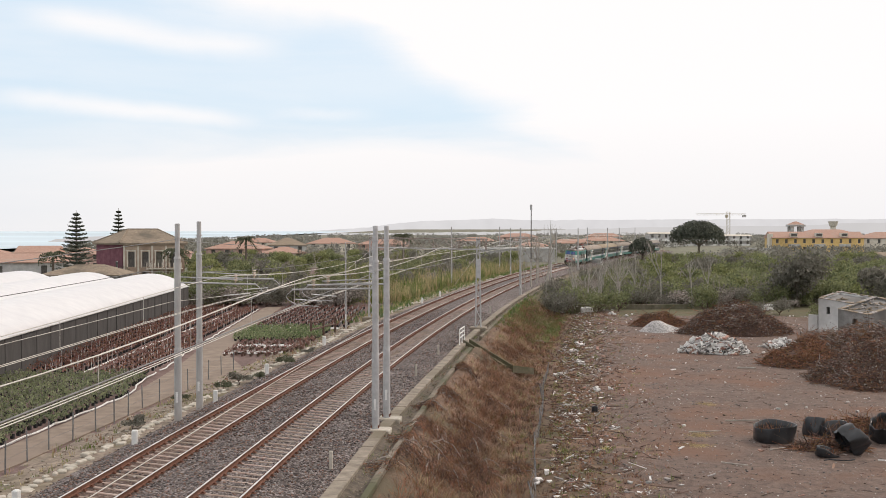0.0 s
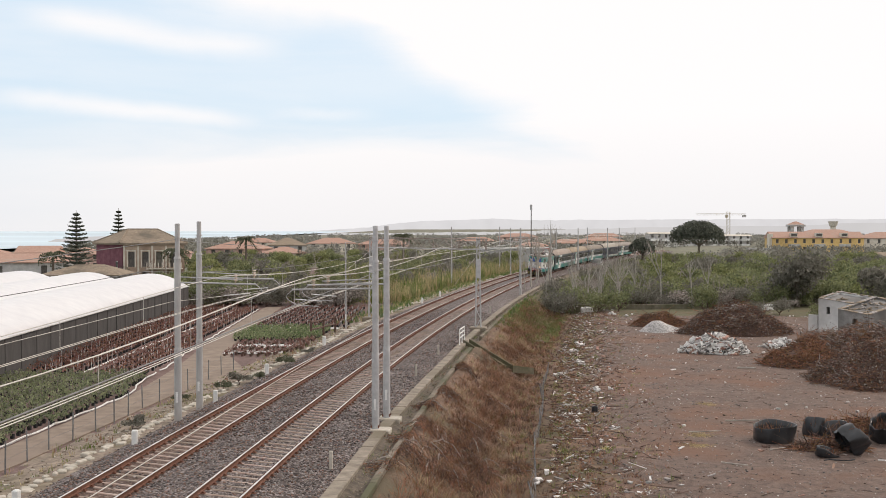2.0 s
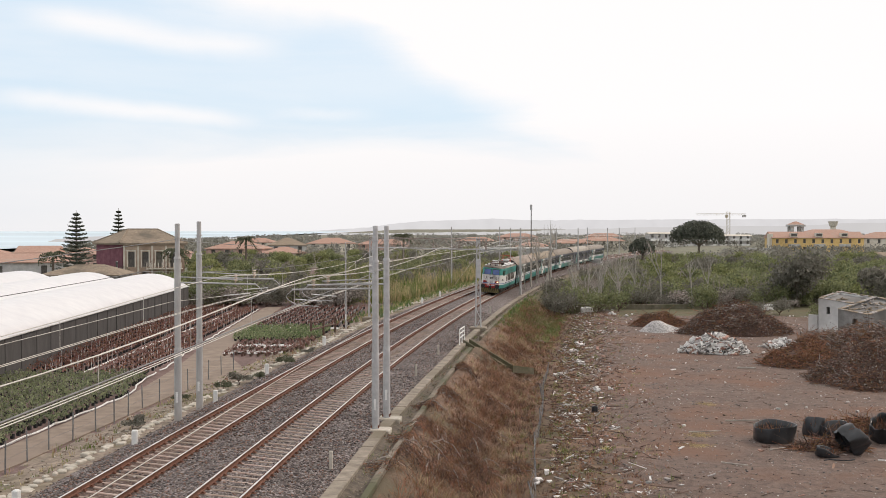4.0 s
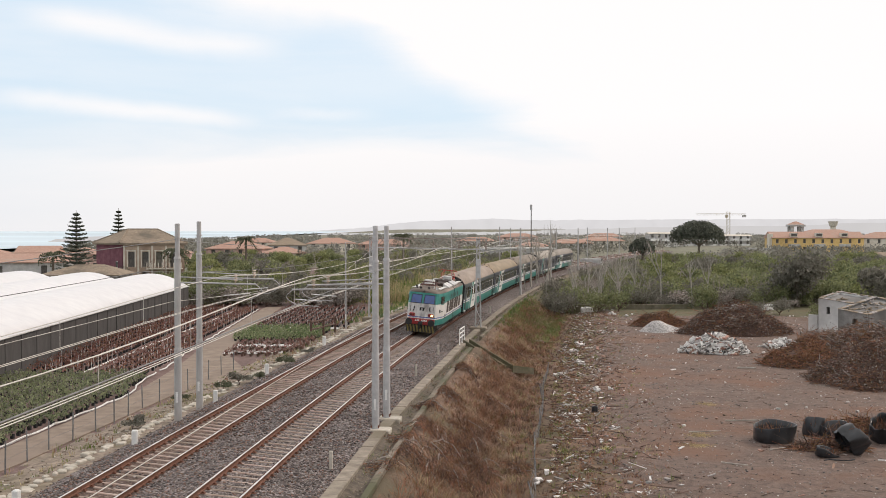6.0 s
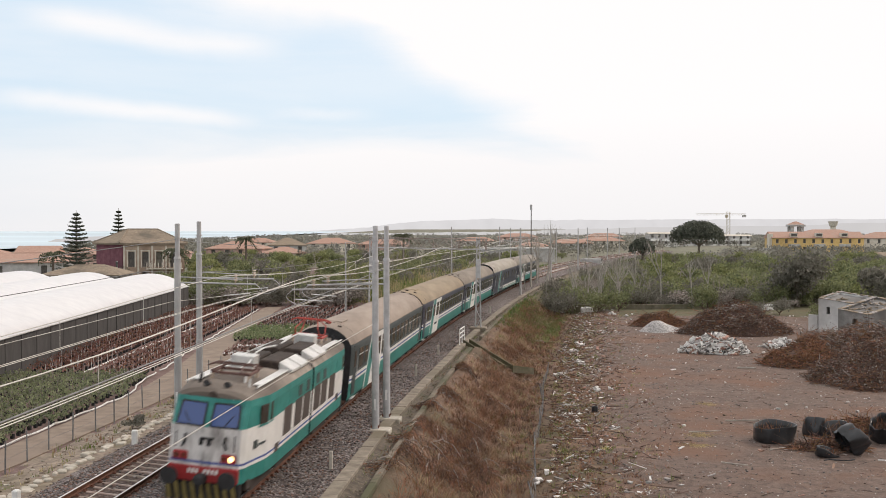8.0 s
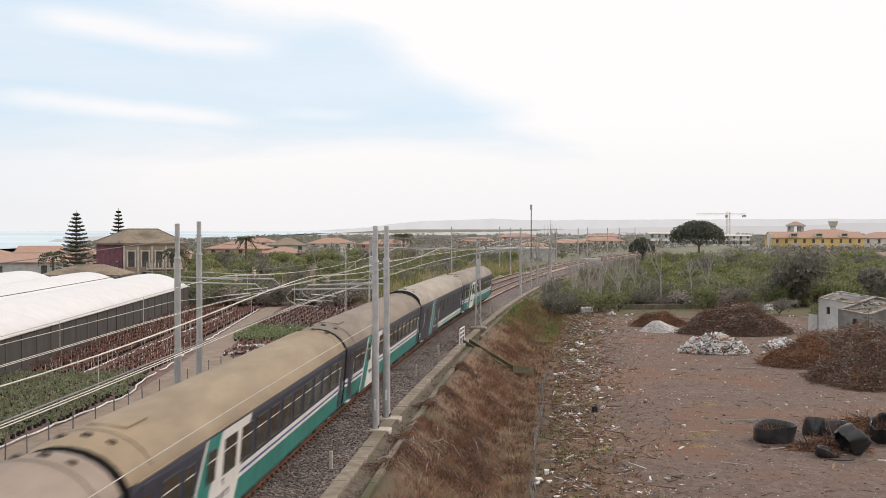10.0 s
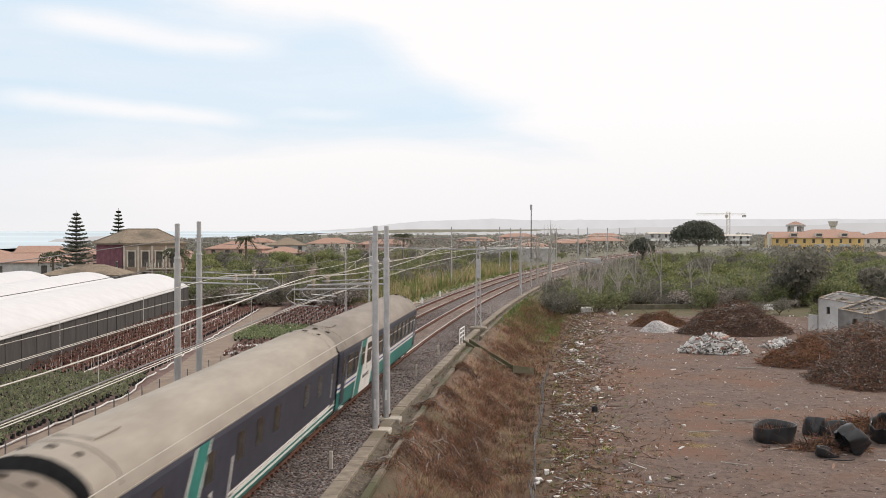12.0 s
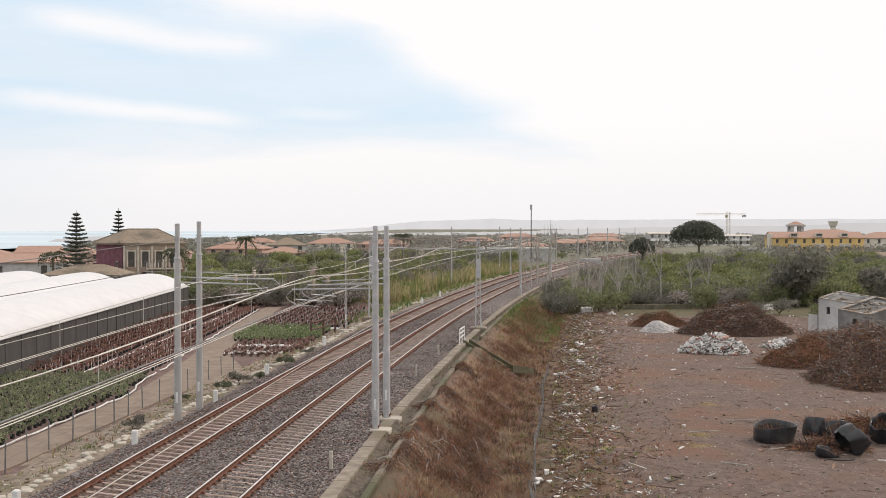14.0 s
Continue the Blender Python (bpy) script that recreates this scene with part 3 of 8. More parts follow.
def make_left_kerb():
    """Broken pale stone edging on the far side of the line."""
    edge = thing("stone_edging", None, None, "low broken edging of pale cement and stones", "edging")
    rng = random.Random(8)
    g = Geo()
    for k in range(560):
        s = 92 + k * 0.31
        if rng.random() < 0.12:
            continue
        o = -6.55 + rng.gauss(0, 0.13) - 0.45 * smooth_step(140, 170, s)
        p = on_line(s, o, -0.53 + rng.uniform(-0.06, 0.05))
        g = Geo().bevel_box((0, 0, 0), (rng.uniform(0.14, 0.34), rng.uniform(0.16, 0.46), rng.uniform(0.08, 0.16)), 0.035)
        part("edging_stone", g, M_CONC_L, edge, at=pose(*p, rng.uniform(-4, 4), rng.uniform(-6, 6), line_turn(s) + rng.uniform(-25, 25)))
    # cable trough lids behind the edging
    r = Geo()
    for _ in range(1500):
        s = rng.uniform(90, 170)
        p = on_line(s, rng.uniform(-8.6, -6.7), 0)
        p.z = ground_z(p.x, p.y) + 0.01
        r.blob(p, rng.choice((0.02, 0.03, 0.04, 0.07)) * rng.uniform(0.6, 1.3), rng, 0.6, mi=rng.choice((0, 0, 1)))
    thing("verge_stones", r, [M_VERGE, M_CONC_L], "scattered small stones and crumbled cement on the verge", "stones", kind="stuff")
    for i, (s, o) in enumerate(((107.6, -5.65), (118.6, -5.68), (129.4, -5.9), (146, -6.1), (192, -6.1), (205, -6.2), (97.4, -5.65))):
        p = on_line(s, o, -0.45)
        m = thing("marker_post", Geo().bevel_box((0, 0, 0.22), (0.2, 0.2, 0.62), 0.03), M_WHITE, "short whitewashed concrete marker post beside the track", "marker post", group="marker posts by the line", at=pose(p.x, p.y, p.z, 0, 0, 12 * i))
    for i, (s, o) in enumerate(((103.6, 2.18), (129, 2.2), (140, 2.25), (178, 2.4))):
        p = on_line(s, o, -0.45)
        st = thing("peg", None, None, "thin pale concrete peg with a reddish top in the ballast", "peg", group="pegs in the ballast", at=pose(*p))
        part("shaft", Geo().bevel_box((0, 0, 0.3), (0.11, 0.11, 0.62), 0.015), M_CONC_L, st)


def make_pole(s, o, top, r0, kind, base=True, arms=()):
    """Stepped steel catenary pole with its foot, collars and plate."""
    p = on_line(s, o, -0.5)
    turn = line_turn(s)
    label = "stepped galvanised steel overhead line pole" if kind == 0 else "tall weathered grey overhead line pole"
    pole = thing("catenary_pole", None, None, label + (" on a concrete foot" if base else " rising from the bank"), "pole", group="overhead line poles", at=pose(p.x, p.y, p.z, 0, 0, turn))
    h = top + 0.5
    mat = M_GALV if kind == 0 else M_WEATHSTEEL
    z1, z2 = h * 0.37, h * 0.83
    part("lower_tube", Geo().cyl((0, 0, 0), (0, 0, z1), r0, r0 * 0.97, 14, caps=False), mat, pole, smooth=True)
    part("middle_tube", Geo().cyl((0, 0, z1), (0, 0, z2), r0 * 0.84, r0 * 0.82, 14, caps=False), mat, pole, smooth=True)
    part("upper_tube", Geo().cyl((0, 0, z2), (0, 0, h), r0 * 0.66, r0 * 0.64, 14, caps=False), mat, pole, smooth=True)
    part("cap", Geo().cyl((0, 0, h - 0.01), (0, 0, h + 0.03), r0 * 0.68, r0 * 0.6, 14), mat, pole)
    for z in (z1, z2):
        part("collar", Geo().cyl((0, 0, z - 0.05), (0, 0, z + 0.05), r0 * 1.02, r0 * 0.86, 14), mat, pole)
    for z in (h * 0.93, h * 0.62, h * 0.54):
        part("band", Geo().cyl((0, 0, z - 0.02), (0, 0, z + 0.02), r0 * 0.92, sides=12), mat, pole)
    part("plate", Geo().bevel_box((0.0, -r0 - 0.01, 1.0), (0.09, 0.02, 0.42), 0.008), M_WHITE, pole, "white plate")
    if base:
        part("foot", Geo().bevel_box((0.1, 0, -0.08), (1.0, 0.85, 0.26), 0.04), M_CONC_L, pole, "worn concrete foot")
        for a in (0, 1, 2, 3):
            part("bolt", Geo().cyl((0.2 * math.cos(a * 1.571 + .78), 0.2 * math.sin(a * 1.571 + .78), 0.1), (0.2 * math.cos(a * 1.571 + .78), 0.2 * math.sin(a * 1.571 + .78), 0.2), 0.03, sides=6), M_RUST, pole)
    for side, reach, z in arms:
        zz = z + 0.5
        part("bracket_arm", Geo().cyl((0, 0, zz), (side * reach, 0, zz - 0.06), 0.034, sides=8), M_GALV, pole)
        part("bracket_arm", Geo().cyl((0, 0.12, zz + 0.22), (side * reach * 0.82, 0.12, zz + 0.1), 0.022, sides=8), M_GALV, pole)
        ins = Geo()
        x = side * reach * 0.74
        ins.cyl((x, 0, zz - 0.05), (x, 0, zz + 0.08), 0.03, sides=8)
        for k in range(4):
            ins.cyl((x, 0, zz + 0.08 + k * 0.07), (x, 0, zz + 0.12 + k * 0.07), 0.085, 0.05, 8)
        part("insulator", ins, M_INSUL, pole, "brown glazed insulator")
        # bent registration arm with its steady
        g = Geo()
        pts = []
        for k in range(7):
            t = k / 6
            pts.append((side * (reach * (0.98 + 0.12 * math.sin(t * 3.1)) - 0.2 * t), 0.05, zz - 0.06 - 0.62 * t))
        pts.append((side * (reach - 1.05), 0.05, zz - 0.72))
        g.tube(pts, 0.017, 6)
        part("registration_arm", g, M_GALV, pole)
        part("steady_arm", Geo().cyl((side * (reach - 0.2), -0.25, zz - 0.42), (side * (reach - 1.25), -0.25, zz - 0.5), 0.02, sides=6), M_WHITE, pole)
    return pole


def make_lattice_mast(s, o, top):
    """Mast of two channels with zigzag bracing."""
    p = on_line(s, o, -0.5)
    mast = thing("lattice_mast", None, None, "grey steel lattice mast on a concrete foot", "lattice mast", group="portal masts", at=pose(p.x, p.y, p.z, 0, 0, line_turn(s)))
    h = top + 0.5
    for sx in (-1, 1):
        part("leg", Geo().sweep([[(sx * 0.21 - 0.05, -0.06, 0), (sx * 0.21 + 0.05, -0.06, 0), (sx * 0.21 + 0.05, 0.06, 0), (sx * 0.21 - 0.05, 0.06, 0)], [(sx * 0.10 - 0.05, -0.06, h), (sx * 0.10 + 0.05, -0.06, h), (sx * 0.10 + 0.05, 0.06, h), (sx * 0.10 - 0.05, 0.06, h)]], caps=True), M_GALV, mast)
    n = 9
    for k in range(n):
        z0, z1 = h * k / n, h * (k + 1) / n
        w0, w1 = 0.21 - 0.11 * k / n, 0.21 - 0.11 * (k + 1) / n
        sx = 1 if k % 2 else -1
        part("brace", Geo().cyl((sx * w0, 0, z0), (-sx * w1, 0, z1), 0.03, sides=6), M_GALV, mast)
    part("cabinet", Geo().bevel_box((0.05, -0.2, h * 0.66), (0.32, 0.2, 1.5), 0.03), M_GALV, mast)
    part("foot", Geo().bevel_box((0, 0, -0.05), (1.35, 1.2, 0.4), 0.06), M_CONC, mast, "concrete foot")
    return p


def make_portal():
    a = make_lattice_mast(160.5, 2.99, 6.6)
    b = make_lattice_mast(170.1, -7.2, 6.6)
    beam = thing("portal_beam", None, None, "rust-streaked steel lattice beam spanning both tracks", "lattice beam")
    A, B = Vector((a.x, a.y, 6.48)), Vector((b.x, b.y, 6.48))
    d = (B - A)
    n = Vector((-d.y, d.x, 0)).normalized() * 0.2
    A = A - d.normalized() * 0.9
    for dz, mt in ((0, M_RUSTGIRDER), (-0.82, M_GALV)):
        for e in (-1, 1):
            part("chord", Geo().cyl(A + n * e + Vector((0, 0, dz)), B + n * e + Vector((0, 0, dz)), 0.045, sides=6), mt, beam)
    k = 14
    for i in range(k):
        p, q = A.lerp(B, i / k), A.lerp(B, (i + 1) / k)
        lo, hi = (p, q) if i % 2 else (q, p)
        part("diagonal", Geo().cyl(hi + n, lo + n + Vector((0, 0, -0.82)), 0.026, sides=6), M_RUSTGIRDER, beam)
        part("diagonal", Geo().cyl(lo - n, hi - n + Vector((0, 0, -0.82)), 0.026, sides=6), M_RUSTGIRDER, beam)
        if i % 3 == 0:
            part("upright", Geo().box((p.x, p.y, p.z - 0.41), (0.1, 0.45, 0.9)), M_RUSTGIRDER, beam)


def contact_z(s):
    return 4.18 + 0.30 * smooth_step(84, 113, s) + 0.30 * smooth_step(113, 165, s)


SUPPORTS = [46, 80, 113, 163, 209, 246, 295, 345, 395, 460]


def messenger_z(s, off):
    base = 4.85 + 0.62 * smooth_step(82, 113, s) + 0.35 * smooth_step(113, 165, s)
    for a, b in zip(SUPPORTS[:-1], SUPPORTS[1:]):
        if a <= s <= b:
            t = (s - a) / (b - a)
            return base - 4 * (0.10 if b < 120 else 0.55) * t * (1 - t)
    return base


def make_wires():
    for off, nm in ((0.0, "near"), (-SPACING, "far")):
        line = thing("overhead_line", None, None, "paired copper overhead wires hung above the railway track", "overhead wires")
        for kind in ("contact_wire", "messenger_wire"):
            for e in (-0.06, 0.06):
                pts = []
                s = 46.0
                while s < 460:
                    stag = 0.18 * math.sin(s / 30.0)
                    z = contact_z(s) if kind == "contact_wire" else messenger_z(s, off) + (0.03 if e > 0 else 0)
                    pts.append(on_line(s, off + e + stag, z))
                    s += 3.0 if s < 200 else 8.0
                part(kind, Geo().tube(pts, 0.0115 if kind == "contact_wire" else 0.0115, 5), M_WIRE, line)
        s = 60.0
        while s < 300:
            stag = 0.18 * math.sin(s / 30.0)
            if messenger_z(s, off) - contact_z(s) > 0.12:
                part("dropper", Geo().cyl(on_line(s, off + stag, contact_z(s)), on_line(s, off + stag, messenger_z(s, off)), 0.008, sides=4), M_WIRE, line)
            s += 7.0
    # earth and feeder cables from pole to pole on each side
    for name, off, zz, r in (("feeder_cable", -5.8, (5.6, 6.9, 6.5, 7.0), 0.014), ("feeder_cable", -7.1, (5.0, 5.6, 5.2, 6.4), 0.014), ("feeder_cable", 2.6, (5.2, 5.7, 5.6, 6.6), 0.014), ("feeder_cable", -5.9, (4.1, 4.4, 4.5, 5.6), 0.012)):
        g = Geo()
        ss = (46, 113, 165, 240)
        pts = []
        for i in range(3):
            for k in range(12):
                t = k / 12
                s = ss[i] + (ss[i + 1] - ss[i]) * t
                pts.append(on_line(s, off, zz[i] + (zz[i + 1] - zz[i]) * t - 0.9 * 4 * t * (1 - t) * (0.25 if i == 0 else 0.5)))
        g.tube(pts, r, 5)
        thing("feeder_cable", g, M_WIRE_D if r > 0.012 else M_WIRE, "thin grey feeder cable strung between poles", "cable", group="feeder cables")
    # low cable from the pole to the high ground
    pts = [on_line(112 - 52 * k / 20, 2.42, 3.62) for k in range(21)]
    thing("feeder_cable", Geo().tube(pts, 0.009, 5), M_WIRE, "thin pale cable sloping from a pole", "cable", group="feeder cables")
    # guy wires
    for a, b in ((on_line(160.5, 2.9, 5.2), on_line(238, -9.6, -0.6)), (on_line(170.1, -7.0, 5.6), on_line(158.6, -6.9, 4.2))):
        g = Geo().cyl(a, b, 0.015, sides=5)
        thing("guy_wire", g, M_WIRE, "thin taut steel guy wire from a mast", "guy wire", group="guy wires")


make_drain()
make_chute()
make_left_kerb()
make_pole(113.3, -5.77, 7.52, 0.155, 1, False, arms=((1, 3.25, 5.16),))
make_pole(116.8, -5.88, 7.62, 0.15, 1, False, arms=((1, 3.3, 5.22),))
make_pole(111.9, 2.52, 7.43, 0.15, 0, True, arms=((-1, 3.3, 5.02),))
make_pole(114.8, 2.58, 7.43, 0.15, 0, True, arms=((-1, 3.3, 5.06),))
make_portal()
for s, o, top, r in ((208.9, 2.65, 7.25, 0.14), (246.1, 3.1, 7.2, 0.14), (295.2, 2.5, 7.2, 0.14), (238.1, -10.16, 7.41, 0.12), (289.2, -11.1, 7.41, 0.12), (330, -6.5, 7.2, 0.14), (345, 2.6, 7.2, 0.14), (395, 2.6, 7.2, 0.14), (375, -6.5, 7.2, 0.14), (425, -6.5, 7.2, 0.14), (158.3, -7.03, 6.2, 0.07), (272, -6.4, 7.2, 0.13)):
    make_pole(s, o, top, r, 1, r < 0.1, arms=((1 if o < 0 else -1, 2.9, 5.7),) if r > 0.125 else ())
make_wires()


# ---- the train ----
M_TEAL = surface("teal_green_paint", (0.01, 0.155, 0.135), (0.03, 0.24, 0.21), 2.0, 0.45, 0.02, big=0.3)
M_NAVY = surface("navy_paint", (0.018, 0.022, 0.04), (0.045, 0.05, 0.075), 2.0, 0.45, 0.02)
M_DKGREEN = surface("grey_green_paint", (0.03, 0.045, 0.045), (0.06, 0.075, 0.075), 2.0, 0.5, 0.02)
M_TWHITE = surface("train_white_paint", (0.62, 0.61, 0.58), (0.78, 0.77, 0.74), 1.2, 0.5, 0.02, stain=(0.48, 0.45, 0.40), stain_at=0.68)
M_FRONT = surface("grimy_white_front", (0.42, 0.41, 0.40), (0.70, 0.69, 0.67), 2.4, 0.6, 0.02, big=1.6, stain=(0.13, 0.115, 0.105), stain_at=0.63, stretch=(1.6, 1, 0.55))
M_BLUE = surface("blue_stripe_paint", (0.02, 0.05, 0.24), (0.035, 0.08, 0.32), 2.0, 0.5, 0.0)
M_RED = surface("red_paint", (0.22, 0.01, 0.012), (0.36, 0.025, 0.025), 3.0, 0.55, 0.03, stain=(0.10, 0.03, 0.025), stain_at=0.64)
M_YEL = surface("dirty_yellow_paint", (0.14, 0.11, 0.03), (0.26, 0.20, 0.06), 3.0, 0.7, 0.03)
M_BLACK = surface("black_rubber", (0.012, 0.012, 0.013), (0.03, 0.03, 0.032), 4.0, 0.8, 0.1)
M_UNDER = surface("brake_dust_brown", (0.02, 0.014, 0.011), (0.07, 0.05, 0.04), 4.0, 0.9, 0.2)
M_GRILLE = surface("grimy_louvre", (0.035, 0.025, 0.02), (0.095, 0.072, 0.06), 4.0, 0.8, 0.2)
M_PANTO = surface("red_pantograph_paint", (0.30, 0.035, 0.025), (0.45, 0.07, 0.05), 4.0, 0.6, 0.0)
M_PANTO_D = surface("sooty_pantograph", (0.05, 0.025, 0.02), (0.16, 0.08, 0.065), 4.0, 0.7, 0.0)
M_ALU = surface("dull_aluminium", (0.50, 0.50, 0.49), (0.72, 0.72, 0.70), 3.0, 0.45, 0.02, metal=0.3)
M_GLASS = glass_mat("coach_glass", (0.035, 0.033, 0.03), 0.12)
# reflected sky is painted into the windscreen as a blue base colour
M_GLASS_B = glass_mat("sky_painted_windscreen", (0.03, 0.07, 0.22), 0.06)
M_LAMP = glow_mat("lit_headlamp", (1.0, 0.70, 0.30), 3.0)
M_LENS = glass_mat("dark_lamp_lens", (0.12, 0.03, 0.02), 0.2)


def roof_mat(name, d, l, st):
    return surface(name, d, l, 1.1, 0.8, 0.05, stain=st, stain_at=0.57, stretch=(1, 0.35, 1))


M_ROOFS = [roof_mat("roof_warm_grey", (0.25, 0.20, 0.165), (0.35, 0.29, 0.24), (0.20, 0.155, 0.125)),
           roof_mat("roof_tan", (0.23, 0.18, 0.125), (0.33, 0.265, 0.185), (0.27, 0.19, 0.105)),
           roof_mat("roof_olive_grey", (0.18, 0.15, 0.12), (0.265, 0.225, 0.185), (0.14, 0.115, 0.092)),
           roof_mat("roof_pale_grey", (0.29, 0.26, 0.22), (0.40, 0.365, 0.315), (0.24, 0.21, 0.175)),
           roof_mat("roof_grey", (0.21, 0.185, 0.16), (0.30, 0.265, 0.23), (0.175, 0.15, 0.125))]
M_ROOF_LOCO = surface("sooty_loco_roof", (0.18, 0.15, 0.125), (0.36, 0.31, 0.265), 1.6, 0.85, 0.1, stain=(0.11, 0.09, 0.075), stain_at=0.6)

HALF_LOW = [(1.33, 0.60), (1.39, 0.74), (1.41, 1.40), (1.41, 1.51), (1.41, 1.59), (1.41, 1.74), (1.405, 3.02), (1.37, 3.18)]
HALF_ROOF = [(1.37, 3.18), (1.31, 3.34), (1.20, 3.50), (1.02, 3.67), (0.76, 3.83), (0.40, 3.95), (0.0, 3.99)]


def ring_at(half, y, k=1.0, drop=0.0):
    pts = [(x * k, y, z - drop) for x, z in half]
    return pts + [(-x, yy, z) for x, yy, z in reversed(pts) if x > 1e-6]


def window_meshes(w, h):
    f = Geo()
    t = 0.03
    for c, sz in (((0, -h / 2 - t / 2), (w + 2 * t, t)), ((0, h / 2 + t / 2), (w + 2 * t, t)), ((-w / 2 - t / 2, 0), (t, h)), ((w / 2 + t / 2, 0), (t, h)), ((0, h * 0.18), (w, 0.03))):
        f.bevel_box((0, c[0], c[1]), (0.03, sz[0], sz[1]), 0.005, 1 if c == (0, h * 0.18) else 0)
    p = Geo().box((0, 0, 0), (0.012, w, h))
    return f, p


FRAME_W, PANE_W = window_meshes(1.2, 0.95)
FRAME_S, PANE_S = window_meshes(0.72, 0.82)
ME = {"wf": FRAME_W.mesh("window_frame", [M_DKGREEN, M_ALU]), "wp": PANE_W.mesh("pane", M_GLASS), "sf": FRAME_S.mesh("small_frame", [M_DKGREEN, M_ALU]), "sp": PANE_S.mesh("small_pane", M_GLASS)}


def wheelset(parent, y, dark):
    bog = part("bogie", Geo().bevel_box((0, 0, 0.55), (2.3, 3.1, 0.32), 0.05).bevel_box((0, 0, 0.62), (2.5, 1.0, 0.3), 0.05), dark, parent, at=pose(0, y, 0))
    for dy in (-1.25, 1.25):
        for sx in (-1, 1):
            g = Geo().cyl((sx * 0.69, dy, 0.46), (sx * 0.82, dy, 0.46), 0.455, sides=20).cyl((sx * 0.66, dy, 0.46), (sx * 0.69, dy, 0.46), 0.48, sides=20)
            part("wheel", g, M_RUST, bog)
            part("axle_box", Geo().bevel_box((sx * 1.05, dy, 0.46), (0.26, 0.34, 0.34), 0.04), dark, bog)
    return bog


def lettering(parent, text, size, m, mat):
    cu = bpy.data.curves.new("lettering", "FONT")
    cu.body, cu.size, cu.extrude, cu.align_x = text, size, 0.002, "CENTER"
    tmp = bpy.data.objects.new("lettering_tmp", cu)
    scene.collection.objects.link(tmp)
    me = bpy.data.meshes.new_from_object(tmp.evaluated_get(bpy.context.evaluated_depsgraph_get()))
    bpy.data.objects.remove(tmp)
    me.materials.clear()
    me.materials.append(mat)
    ob = part("lettering", me, None, parent, "thin dark lettering", at=m)
    return ob


def slant_panel(parent, side, y0, y1, z0, z1, lean, mat, label, x=1.419):
    """A leaning painted panel on a coach side, 8 mm thick. lean: shift of the top towards the front."""
    g = Geo()
    a = [(side * x, y0, z0), (side * x, y1, z0), (side * x, y1 + lean, z1), (side * x, y0 + lean, z1)]
    b = [(side * (x - 0.012), p[1], p[2]) for p in a]
    g.sweep([b, a], caps=True)
    part("painted_panel", g, mat, parent, label)


